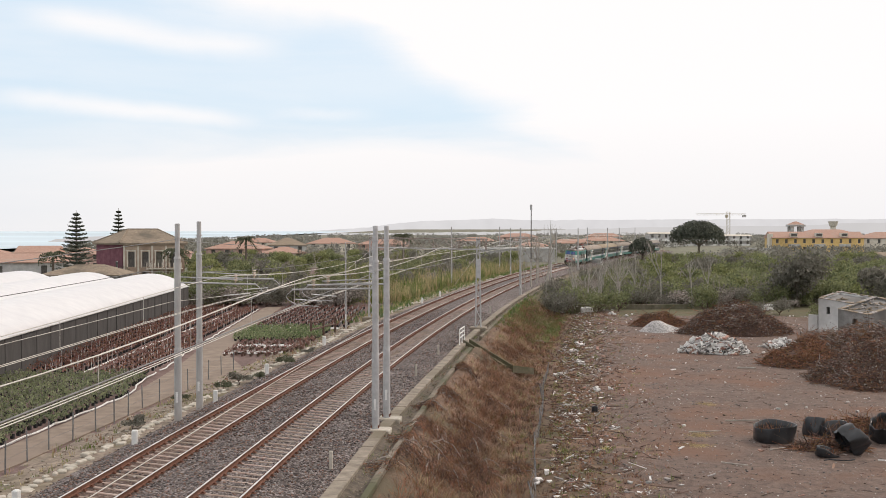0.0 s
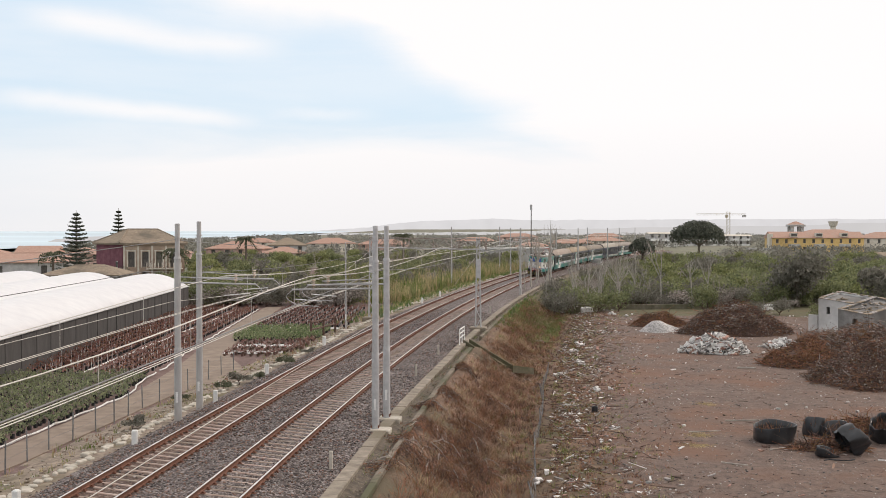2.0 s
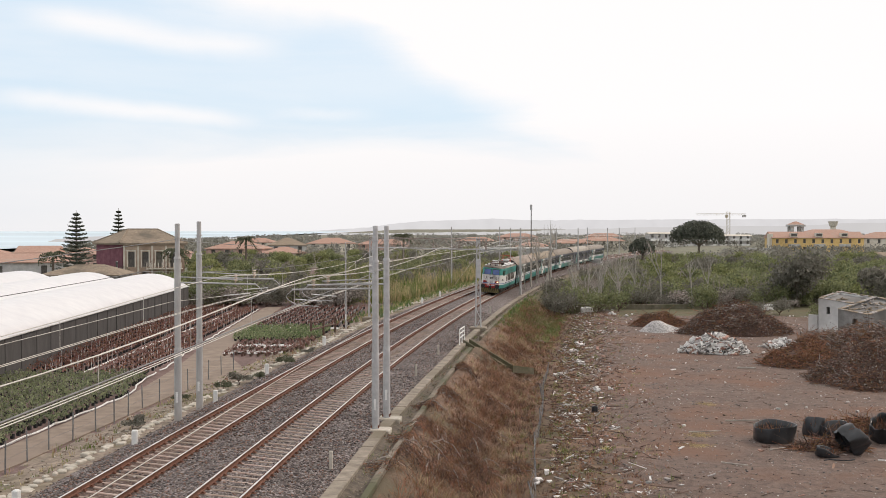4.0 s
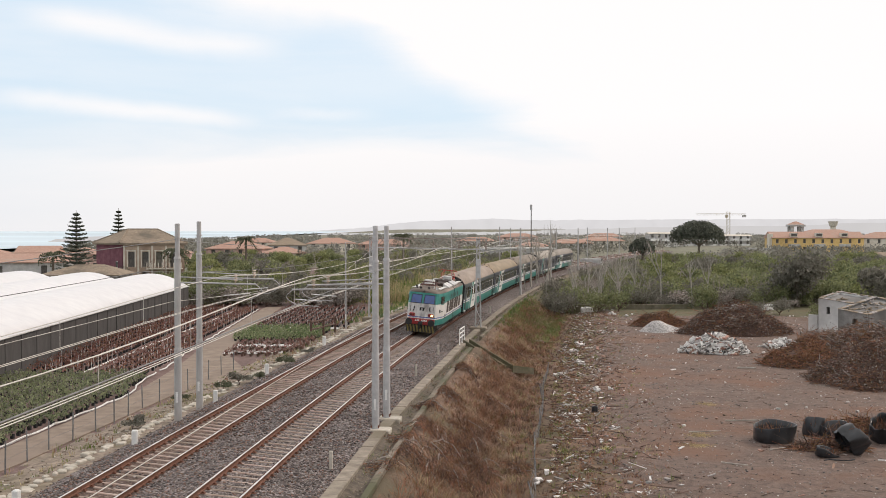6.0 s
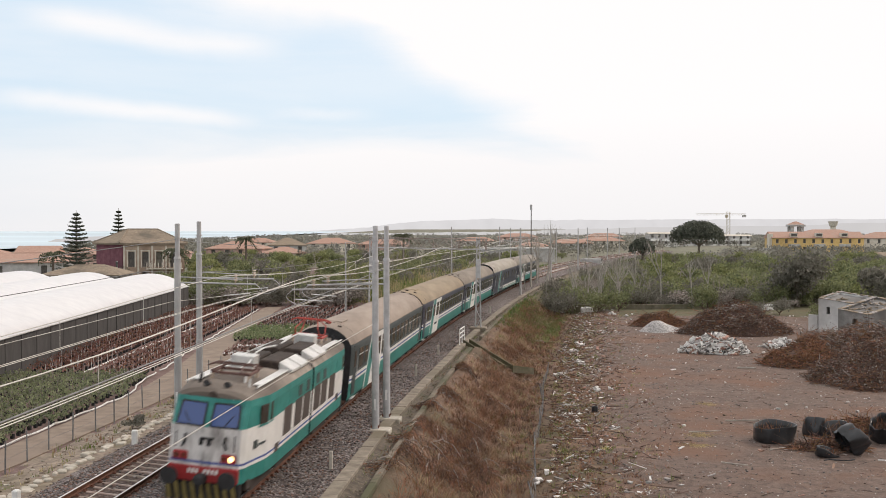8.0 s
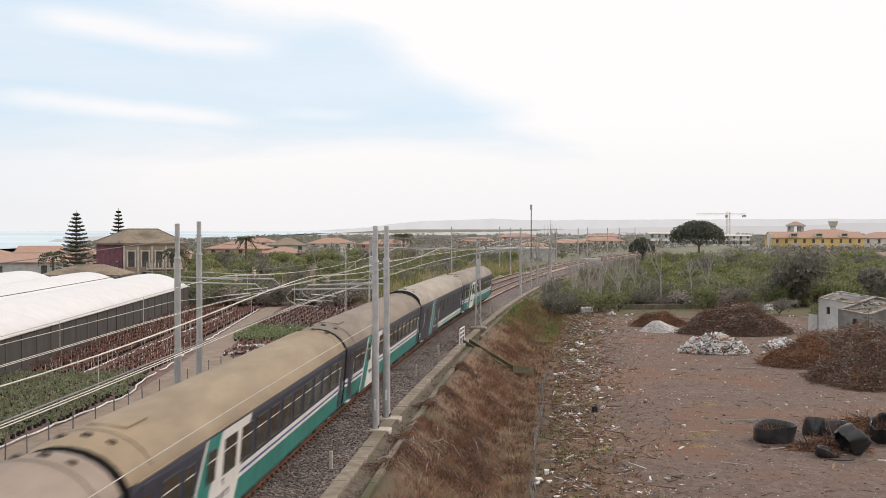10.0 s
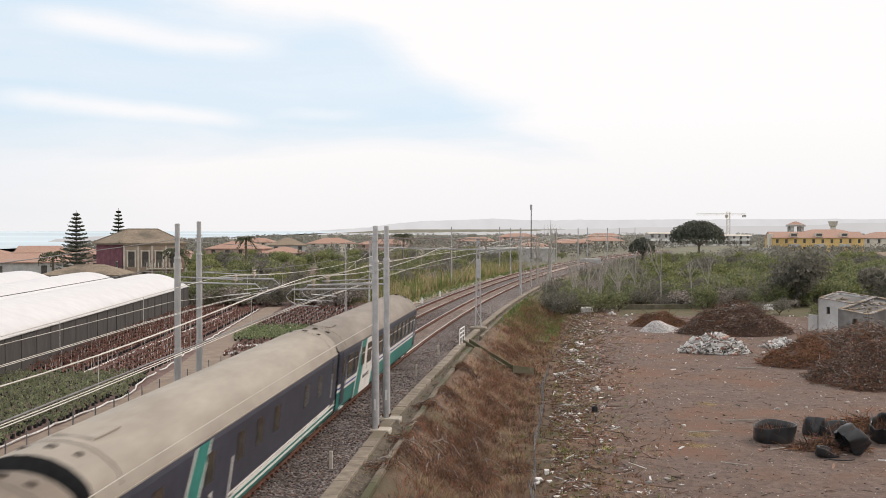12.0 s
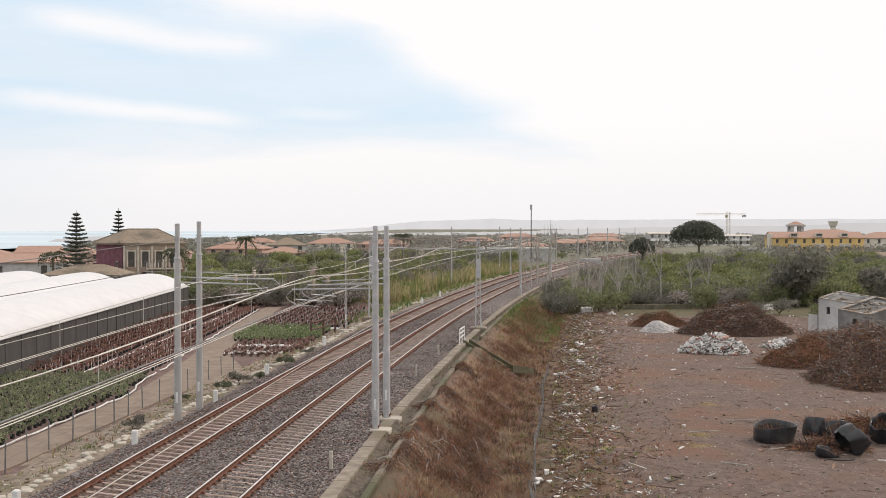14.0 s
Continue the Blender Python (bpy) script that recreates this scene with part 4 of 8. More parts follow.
def make_coach(i, back):
    dark = i == 3
    names = ["navy and teal passenger coach with warm grey roof", "navy and teal passenger coach with tan dusty roof", "navy and teal passenger coach with olive grey roof", "navy sleeping coach with teal slanted band and pale roof", "last navy and teal passenger coach with grey roof"]
    coach = thing("passenger_coach", None, None, names[i], "railway coach", group="coaches of the train")
    band = M_DKGREEN if i == 0 else M_NAVY
    L = 12.95
    low = HALF_LOW if not dark else [(1.33, 0.60), (1.39, 0.74), (1.41, 0.98), (1.41, 1.05), (1.41, 1.12), (1.41, 1.2), (1.405, 3.02), (1.37, 3.18)]
    g = Geo()
    seq = [(-L, 0.97), (-L + 0.25, 1.0), (L - 0.25, 1.0), (L, 0.97)]
    for side in (-1, 1):
        rings = [[(side * x * k, y, z) for x, z in low] for y, k in seq]
        cols = [0, 0, 1, 2, 1, 3, 3] if not dark else [0, 0, 1, 3, 1, 3, 3]
        g.sweep(rings, cols, closed=False)
    for e in (-1, 1):
        pts = [(x * 0.97, e * L, z) for x, z in low] + [(-x * 0.97, e * L, z) for x, z in reversed(low)]
        g.poly(pts, 4)
    g.box((0, 0, 0.80), (2.5, 2 * L - 0.4, 0.3), 5)
    body = part("body", g, [M_TEAL, M_TWHITE, M_BLUE, band, M_BLACK, M_UNDER], coach)
    top = 0.10 if dark else 0.0
    roof = Geo()
    hr = [(x, z + top * (1 if x < 1.3 else 0)) for x, z in HALF_ROOF]
    ys = [(-L, 0.965, 0.10), (-L + 0.5, 0.995, 0.03), (-L + 1.3, 1.0, 0.0), (0, 1.0, 0.0), (L - 1.3, 1.0, 0.0), (L - 0.5, 0.995, 0.03), (L, 0.965, 0.10)]
    roof.sweep([[(x, y, max(3.15, z)) for x, y, z in ring_at(hr, y, k, d if not dark else 0.0)] for y, k, d in ys], closed=False)
    for y, k, d in (ys[0], ys[-1]):
        part("roof_end", Geo().poly([(x, y, max(3.15, z)) for x, y, z in ring_at(hr, y, k, d if not dark else 0.0)]), M_BLACK, coach)
    part("roof", roof, M_ROOFS[i], coach, smooth=True)
    # gutter, roof seams and vents
    for side in (-1, 1):
        part("gutter", Geo().bevel_box((side * 1.385, 0, 3.2), (0.04, 2 * L - 0.5, 0.05), 0.01), M_ROOFS[i], coach)
    for y in (-L + 1.35, L - 1.35):
        g = Geo()
        g.sweep([[(x * 1.003, y + dy, z + 0.012) for x, yy, z in ring_at(hr[1:], 0)] for dy in (-0.03, 0.03)], closed=False)
        part("roof_seam", g, M_UNDER, coach)
    for y in (-L + 0.8, L - 0.8):
        for x in (-0.55, 0.0, 0.55):
            part("roof_vent", Geo().cyl((x, y, 3.7), (x, y, 4.02 - 0.10 * (abs(x) > 0.1) + top), 0.14, 0.11, 10), M_UNDER, coach)
    part("roof_hatch", Geo().bevel_box((0.0, L - 2.6, 3.98 + top), (0.9, 1.4, 0.06), 0.02), M_ROOFS[i], coach)
    # gangway bellows at both ends
    for e in (-1, 1):
        b = Geo()
        for k in range(3):
            b.bevel_box((0, e * (L + 0.06 + k * 0.07), 2.1), (1.25 - 0.05 * (k % 2), 0.05, 2.3), 0.02)
        part("gangway_bellows", b, M_BLACK, coach)
        for sx in (-1, 1):
            part("buffer", Geo().cyl((sx * 0.88, e * (L - 0.1), 1.02), (sx * 0.88, e * (L + 0.22), 1.02), 0.09, sides=10).cyl((sx * 0.88, e * (L + 0.2), 1.02), (sx * 0.88, e * (L + 0.25), 1.02), 0.24, sides=12), M_BLACK, coach)
    for y in (-9.5, 9.5):
        wheelset(coach, y, M_UNDER)
    ub = Geo()
    for k, y in enumerate((-5.0, -1.8, 2.0, 5.2)):
        ub.bevel_box((0.55 if k % 2 else -0.5, y, 0.5), (1.2, 2.0, 0.5), 0.05)
    part("underfloor_boxes", ub, M_UNDER, coach)
    for side in (-1, 1):
        rot = pose(0, 0, 0, 0, 0, 0)
        if not dark:
            # leaning white door panel and teal panel near the front end
            slant_panel(coach, side, 4.9, 7.9, 0.62, 3.12, -1.5, M_TWHITE, "white leaning panel")
            slant_panel(coach, side, 7.9, 9.15, 0.62, 3.12, -1.5, M_TEAL, "teal leaning panel", 1.417)
            slant_panel(coach, side, 9.15, 9.3, 0.62, 3.12, -1.5, M_TWHITE, "thin white slanted stripe", 1.4175)
            lettering(coach, "TRENO NOTTE", 0.26, Matrix.Translation((side * 1.424, 6.2, 1.22)) @ (pose(0, 0, 0, 90, 0, 90) if side > 0 else pose(0, 0, 0, 90, 0, -90)), M_NAVY)
            logo = Geo().box((side * 1.424, 6.05, 1.75), (0.008, 0.22, 0.05)).box((side * 1.424, 6.0, 1.66), (0.008, 0.08, 0.16))
            part("emblem", logo, M_NAVY, coach, "small dark emblem")
            spots = [(9.1, "s"), (10.5, "w"), (7.25, "s"), (5.5, "w")] + [(3.75 - k * 1.72, "w") for k in range(9)] + [(-11.4, "s")]
        else:
            slant_panel(coach, side, 7.2, 8.3, 0.62, 3.12, -1.5, M_TEAL, "teal leaning band", 1.417)
            slant_panel(coach, side, 8.3, 8.42, 0.62, 3.12, -1.5, M_TWHITE, "thin white slanted stripe", 1.4175)
            slant_panel(coach, side, 7.08, 7.2, 0.62, 3.12, -1.5, M_TWHITE, "thin white slanted stripe", 1.4175)
            slant_panel(coach, side, 3.6, 3.72, 0.9, 2.2, -0.3, M_TWHITE, "thin white slanted stripe", 1.4175)
            lettering(coach, "TRENO NOTTE", 0.26, Matrix.Translation((side * 1.424, 5.4, 1.02)) @ (pose(0, 0, 0, 90, 0, 90) if side > 0 else pose(0, 0, 0, 90, 0, -90)), M_TWHITE)
            part("emblem", Geo().box((side * 1.424, 5.4, 1.5), (0.008, 0.2, 0.32)), M_TWHITE, coach, "small white emblem")
            part("side_stripe", Geo().box((side * 1.417, -4.6, 1.06), (0.012, 15.6, 0.1)), M_TWHITE, coach, "white stripe")
            part("side_stripe", Geo().box((side * 1.417, -4.6, 0.86), (0.012, 15.6, 0.08)), M_TWHITE, coach, "white stripe")
            slant_panel(coach, side, 3.7, 12.6, 0.61, 1.22, 0.0, M_NAVY, "navy lower panel", 1.4165)
            spots = [(9.6, "s"), (5.6, "s"), (2.6, "s"), (0.4, "s"), (-1.8, "s"), (-6.5, "s"), (-9.0, "s")]
        for y, kind in spots:
            at = pose(side * 1.4185, y, 2.36)
            if dark:
                part("window", ME[kind + "p"], None, coach, at=at)
            else:
                w = part("window", ME[kind + "p"], None, coach, "dark tinted window", at=at)
                part("window_frame", ME[kind + "f"], None, w)
        for e in (-1, 1):
            dg = Geo().bevel_box((side * 1.405, e * 12.05, 1.95), (0.03, 0.85, 2.3), 0.01)
            d = part("entrance_door", dg, band, coach)
            part("door_window", Geo().box((side * 1.424, e * 12.05, 2.45), (0.012, 0.42, 0.75)), M_GLASS, d)
            part("handrail", Geo().cyl((side * 1.44, e * 11.5, 1.5), (side * 1.44, e * 11.5, 2.5), 0.018, sides=6), M_ALU, d)
        part("step", Geo().bevel_box((side * 1.3, 12.05, 0.62), (0.3, 0.9, 0.06), 0.01), M_ALU, coach)
    TRAIN.append((coach, back))
    METRIC.append(coach)
    return coach


def loco_half(loco, front):
    """One of the two half bodies; front: the cab's end points along +y before turning."""
    turn = pose(0, 0, 0) if front else pose(0, 0, 0, 0, 0, 180)
    nm = "front_body" if front else "rear_body"
    zs = [0.82, 1.30, 1.40, 1.47, 1.57, 2.55, 3.20, 3.42]

    def ring(y, w, lean=0.0):
        out = []
        for z in zs:
            k = 1.0 - (0.02 if z > 3.3 else 0.0)
            yy = y - lean * smooth_step(2.4, 3.4, z)
            out.append((w * k, yy, z))
        return out

    g = Geo()
    stations = [(0.12, 1.45, 0), (5.9, 1.45, 0), (6.6, 1.42, 0), (8.2, 1.16, 0.3), (8.42, 1.05, 0.38)]
    cols = [0, 1, 2, 1, 1, 0, 0]
    for side in (-1, 1):
        rs = []
        for y, w, lean in stations:
            rs.append([(side * x, yy, z) for x, yy, z in ring(y, w, lean)])
        g.sweep(rs, cols, closed=False)
    f = ring(8.42, 1.05, 0.38)
    # front face, slightly peaked in the middle
    mid = [(0.0, yy + 0.08, z) for x, yy, z in f]
    for side in (-1, 1):
        g.sweep([[(side * x, yy, z) for x, yy, z in f], mid], [3, 5, 2, 5, 5, 0, 0], closed=False)
    g.poly([(1.45, 0.12, 0.82), (-1.45, 0.12, 0.82), (-1.42, 0.12, 3.42), (1.42, 0.12, 3.42)], 4)
    body = part(nm, g, [M_TEAL, M_TWHITE, M_BLUE, M_RED, M_BLACK, M_FRONT], loco, at=turn)
    r = Geo()
    prof = [(1.421, 3.42), (1.30, 3.55), (1.05, 3.65), (0.6, 3.72), (0.0, 3.74)]
    rs = []
    for y, w, lean in stations:
        k = w / 1.45
        yy = y - lean
        d = 0.0 if y < 8 else (0.05 if y < 8.3 else 0.16)
        rs.append([(x * k, yy, max(3.42, z - d)) for x, z in prof] + [(-x * k, yy, max(3.42, z - d)) for x, z in reversed(prof[:-1])])
    r.sweep(rs, closed=False)
    r.poly(rs[-1])
    part("roof", r, M_ROOF_LOCO, body, smooth=False)
    for side in (-1, 1):
        part("roof_rail", Geo().cyl((side * 1.12, 0.4, 3.72), (side * 1.12, 7.2, 3.72), 0.035, sides=6), M_ALU, body)
        for k, y in enumerate((0.95, 2.3, 3.95)):
            gr = Geo()
            for j in range(10):
                gr.box((side * 1.452, y, 1.70 + j * 0.095), (0.03, 1.12, 0.06), 0, Matrix.Rotation(radians(25 * side), 3, "Y"))
            gr.box((side * 1.445, y, 2.12), (0.02, 1.16, 1.0), 0)
            part("louvre", gr, M_GRILLE, body, "grimy brown side louvre")
        for y, w in ((6.95, 0.62), (6.15, 0.5)):
            x = 1.42 - 0.1625 * max(0, y - 6.6)
            lean_m = Matrix.Rotation(radians(9.2 * side if y > 6.6 else 0), 3, "Z")
            cw = part("cab_window", Geo().bevel_box((side * (x + 0.005), y, 2.85), (0.03, w, 0.62), 0.008, mat=lean_m), M_GLASS, body)
            part("window_sill", Geo().box((side * (x + 0.004), y, 2.5), (0.05, w + 0.1, 0.05), 0, lean_m), M_TEAL, cw)
        part("emblem", Geo().box((side * 1.30, 7.5, 1.95), (0.02, 0.26, 0.26), 0, Matrix.Rotation(radians(9.2 * side), 3, "Z")).box((side * 1.37, 7.0, 1.9), (0.02, 0.5, 0.07), 0, Matrix.Rotation(radians(9.2 * side), 3, "Z")), M_DKGREEN, body, "grey green emblem")
        part("side_hatch", Geo().bevel_box((side * 1.452, 5.3, 1.42), (0.02, 0.5, 0.3), 0.005), M_GRILLE, body)
        for y in (0.9, 2.2, 3.6, 5.0):
            part("upper_vent", Geo().bevel_box((side * 1.448, y, 2.9), (0.02, 0.55, 0.42), 0.006), M_DKGREEN if y < 3 else M_TEAL, body)
        # windscreen
        ws = Geo()
        q = []
        for u, z in ((0.10, 2.58), (0.95, 2.58), (0.90, 3.26), (0.12, 3.26)):
            yy = 8.42 - 0.38 * smooth_step(2.4, 3.4, z) + 0.08 * (1 - u / 1.05) + 0.02
            q.append((side * u, yy, z))
        ws.sweep([[(a, b - 0.03, c) for a, b, c in q], q], caps=True)
        w = part("windscreen", ws, M_GLASS_B, body, "windscreen with the sky's blue reflection in its colour")
        fr = Geo()
        for a, b in zip(q, q[1:] + q[:1]):
            fr.cyl(a, b, 0.028, sides=6)
        part("seal", fr, M_BLACK, w)
        part("wiper", Geo().cyl((side * 0.5, 8.47, 2.56), (side * 0.75, 8.27, 2.95), 0.012, sides=5), M_BLACK, w)
        hl = part("headlamp", Geo().bevel_box((side * 0.74, 8.45, 1.62), (0.46, 0.16, 0.26), 0.05), M_RED, body, "dark red lamp housing")
        part("lens", Geo().cyl((side * 0.84, 8.5, 1.62), (side * 0.84, 8.545, 1.62), 0.09, sides=12), M_LAMP if front and side < 0 else M_LENS, hl)
        part("lens", Geo().cyl((side * 0.62, 8.5, 1.62), (side * 0.62, 8.545, 1.62), 0.075, sides=12), M_LENS, hl)
        part("grab_rail", Geo().cyl((side * 0.9, 8.5, 1.85), (side * 0.9, 8.5, 2.35), 0.018, sides=6), M_BLACK, body)
        part("hose", Geo().tube([(side * 0.62, 8.5, 2.3), (side * 0.6, 8.56, 2.1), (side * 0.68, 8.54, 1.9)], 0.04, 6), M_BLACK, body)
        part("buffer", Geo().cyl((side * 0.88, 8.3, 1.05), (side * 0.88, 8.95, 1.05), 0.1, sides=10).cyl((side * 0.88, 8.95, 1.05), (side * 0.88, 9.02, 1.05), 0.27, sides=14), M_BLACK, body)
    part("buffer_beam", Geo().bevel_box((0, 8.42, 1.08), (2.15, 0.2, 0.46), 0.03), M_RED, body, "red buffer beam")
    nb = Geo()
    for k, w in enumerate((0.09, 0.07, 0.09, 0.07, 0, 0.08, 0.09, 0.07)):
        if w:
            nb.box((-0.42 + k * 0.12, 8.525, 1.16), (w, 0.012, 0.14))
    part("number_bars", nb, M_TWHITE, body, "row of white bars", kind="stuff")
    em = Geo().box((-0.05, 8.515, 2.2), (0.42, 0.015, 0.07)).box((-0.12, 8.515, 2.08), (0.12, 0.015, 0.22)).box((0.12, 8.515, 2.08), (0.12, 0.015, 0.2))
    part("front_emblem", em, M_BLACK, body, "dark front emblem")
    part("coupler", Geo().bevel_box((0, 8.7, 0.98), (0.3, 0.6, 0.26), 0.05).cyl((0, 8.8, 0.5), (0, 8.85, 0.95), 0.05), M_BLACK, body)
    pl = Geo()
    for k in range(9):
        x = -1.0 + k * 0.25
        pl.sweep([[(x - 0.1, 8.44, 0.22), (x + 0.02, 8.44, 0.22), (x + 0.14, 8.44, 0.78), (x + 0.02, 8.44, 0.78)], [(x - 0.1, 8.50, 0.22), (x + 0.02, 8.50, 0.22), (x + 0.14, 8.50, 0.78), (x + 0.02, 8.50, 0.78)]], caps=True)
    snow = part("snow_plough", Geo().bevel_box((0, 8.35, 0.5), (2.3, 0.16, 0.62), 0.03), M_BLACK, body)
    part("warning_stripe", pl, M_YEL, snow, "dirty yellow warning stripes", kind="stuff")
    part("skirt", Geo().bevel_box((0, 4.0, 0.72), (2.5, 8.0, 0.3), 0.03), M_UNDER, body)
    part("roof_headlamp", Geo().cyl((0, 7.9, 3.52), (0, 8.12, 3.5), 0.12, sides=12), M_GRILLE, body)
    part("horn", Geo().cyl((0.35, 7.3, 3.72), (0.35, 7.7, 3.8), 0.04, 0.1, 8).cyl((-0.3, 7.3, 3.72), (-0.3, 7.7, 3.8), 0.04, 0.1, 8), M_BLACK, body)
    for k, (x, y) in enumerate(((0.75, 7.0), (-0.8, 6.9), (0.9, 6.4), (-0.55, 6.5))):
        part("roof_insulator", Geo().cyl((x, y, 3.62), (x, y, 3.92), 0.06, 0.035, 8), M_ALU if k % 2 else M_BLACK, body)
    # roof cabinets and louvred hoods
    for x in (-0.42, 0.42):
        part("roof_cabinet", Geo().bevel_box((x, 1.75 + 0.2 * (x > 0), 3.84), (0.7, 2.6, 0.32), 0.05), M_UNDER, body, "dark sooty roof cabinet")
        hood = Geo()
        sx = 1 if x > 0 else -1
        hood.sweep([[(sx * 0.8, y, 3.98), (sx * 1.28, y, 3.74), (sx * 1.28, y, 3.64), (sx * 0.8, y, 3.64)] for y in (0.5, 1.7)], caps=True)
        hood.sweep([[(sx * 0.8, y, 3.98), (sx * 1.28, y, 3.74), (sx * 1.28, y, 3.64), (sx * 0.8, y, 3.64)] for y in (1.85, 3.05)], caps=True)
        part("louvred_hood", hood, M_ALU, body, "pale aluminium roof hood")
    part("resistor_box", Geo().bevel_box((0.25, 3.75, 4.0), (0.8, 0.75, 0.5), 0.03), M_ALU, body, "pale metal box")
    part("busbar", Geo().tube([(0, 0.4, 4.2), (0.05, 2.0, 4.3), (0, 3.3, 4.28), (-0.1, 4.6, 4.05), (0, 5.2, 3.95)], 0.035, 6), M_ALU, body)
    part("walkway", Geo().bevel_box((1.0, 4.9, 3.72), (0.28, 3.6, 0.04), 0.01).bevel_box((-1.0, 4.9, 3.72), (0.28, 3.6, 0.04), 0.01), M_ALU, body)
    # pantograph: folded at the front, raised at the rear
    pm = M_PANTO_D if front else M_PANTO
    up = 0.12 if front else 0.62
    base = part("pantograph", Geo().bevel_box((0, 5.3, 3.95), (1.3, 0.1, 0.08), 0.02).bevel_box((0, 6.3, 3.95), (1.3, 0.1, 0.08), 0.02).bevel_box((0.6, 5.8, 3.95), (0.08, 1.1, 0.08), 0.02).bevel_box((-0.6, 5.8, 3.95), (0.08, 1.1, 0.08), 0.02), pm, body, "red folded pantograph" if front else "red raised pantograph")
    for x in (-0.6, 0.6):
        for y in (5.3, 6.3):
            part("insulator", Geo().cyl((x, y, 3.62), (x, y, 3.93), 0.07, 0.05, 8), M_INSUL, base)
        for e in (-1, 1):
            part("lower_arm", Geo().cyl((x * 0.9, 5.8 + e * 0.5, 4.0), (x * 0.8, 5.8 + e * (1.05 if front else 0.85), 4.02 + up * 0.55), 0.03, sides=6), pm, base)
            part("upper_arm", Geo().cyl((x * 0.8, 5.8 + e * (1.05 if front else 0.85), 4.02 + up * 0.55), (x * 0.5, 5.8 + e * 0.12, 4.05 + up), 0.025, sides=6), pm, base)
    for e in (-0.18, 0.18):
        part("collector_bar", Geo().tube([(-0.85, 5.8 + e, 3.98 + up), (-0.62, 5.8 + e, 4.08 + up), (0.62, 5.8 + e, 4.08 + up), (0.85, 5.8 + e, 3.98 + up)], 0.03, 6), pm, base)
    for y in (3.0, 6.2):
        b = part("bogie", Geo().bevel_box((0, 0, 0.62), (2.5, 2.8, 0.36), 0.05), M_UNDER, body, at=pose(0, y, 0))
        for dy in (-1.1, 1.1):
            for sx in (-1, 1):
                part("wheel", Geo().cyl((sx * 0.69, dy, 0.55), (sx * 0.82, dy, 0.55), 0.55, sides=20), M_UNDER, b)
    return body


def make_loco(back):
    loco = thing("electric_locomotive", None, None, "white and teal articulated electric locomotive with red buffer beam", "locomotive")
    loco_half(loco, True)
    loco_half(loco, False)
    for c in loco.children_recursive:
        if c.data and c.name.split(".")[0] not in ("bogie", "wheel"):
            c.data.transform(Matrix.Translation((0, 0, 0.03)) @ Matrix.Diagonal((1, 1, 0.955, 1)))
    part("articulation_bellows", Geo().bevel_box((0, 0, 2.1), (2.7, 0.22, 2.7), 0.03), M_BLACK, loco, "black rubber joint between the halves")
    TRAIN.append((loco, back))
    METRIC.append(loco)


TRAIN = []
make_loco(9.15 + 0.75)
for k in range(5):
    make_coach(k, 18.29 + 13.2 + 26.4 * k + 0.35)


# ---- nursery side ----
M_LEAF_GREY = foliage("grey_green_leaves", (0.15, 0.18, 0.095), (0.31, 0.345, 0.20), 0.3)
M_LEAF_GREEN = foliage("bright_green_leaves", (0.075, 0.135, 0.045), (0.18, 0.26, 0.10), 0.3)
M_LEAF_RED = foliage("red_brown_leaves", (0.17, 0.085, 0.07), (0.32, 0.18, 0.15), 0.3)
M_LEAF_ORCH = foliage("citrus_leaves", (0.135, 0.155, 0.075), (0.29, 0.315, 0.16), 0.35)
M_LEAF_ORCH2 = foliage("yellow_green_leaves", (0.15, 0.175, 0.07), (0.33, 0.345, 0.16), 0.35)
M_LEAF_DARK = foliage("dark_leaves", (0.085, 0.095, 0.06), (0.18, 0.19, 0.125), 0.3)
M_LEAF_OLIVE = foliage("dusty_olive_leaves", (0.14, 0.135, 0.11), (0.27, 0.26, 0.215), 0.3)
M_LEAF_PINE = foliage("pine_needles", (0.085, 0.095, 0.075), (0.165, 0.175, 0.14), 0.3)
M_DRY = foliage("dry_grass", (0.19, 0.10, 0.06), (0.38, 0.225, 0.14), 0.35)
M_DRY3 = foliage("bleached_stems", (0.30, 0.205, 0.14), (0.54, 0.41, 0.30), 0.4)
M_DRY2 = foliage("straw_grass", (0.32, 0.26, 0.13), (0.55, 0.47, 0.27), 0.3)
M_GRASS = foliage("green_grass", (0.10, 0.145, 0.035), (0.24, 0.29, 0.09), 0.3)
M_BARK = surface("bark", (0.09, 0.07, 0.055), (0.22, 0.18, 0.145), 5.0, 0.9, 0.5)
M_BARK_PALE = surface("pale_bark", (0.27, 0.245, 0.215), (0.48, 0.45, 0.40), 4.0, 0.85, 0.3)
M_TWIG = surface("brown_twigs", (0.045, 0.028, 0.022), (0.18, 0.115, 0.088), 5.0, 0.9, 0.2, island=0.4)
M_TWIG_R = surface("rusty_twigs", (0.15, 0.07, 0.035), (0.33, 0.17, 0.09), 5.0, 0.9, 0.2, island=0.35)
M_TWIG_G = surface("grey_twigs", (0.22, 0.19, 0.165), (0.42, 0.37, 0.33), 5.0, 0.9, 0.2, island=0.3)
M_FILM = surface("white_greenhouse_film", (0.60, 0.60, 0.615), (0.69, 0.69, 0.695), 0.7, 0.45, 0.05, stain=(0.60, 0.61, 0.62), stain_at=0.66)
M_NET = surface("dark_shade_net", (0.045, 0.043, 0.042), (0.085, 0.08, 0.078), 2.0, 0.9, 0.1, stretch=(3, 6, 0.4))
M_SHEET = surface("pale_plastic_sheet", (0.45, 0.45, 0.43), (0.66, 0.66, 0.64), 2.0, 0.55, 0.2)
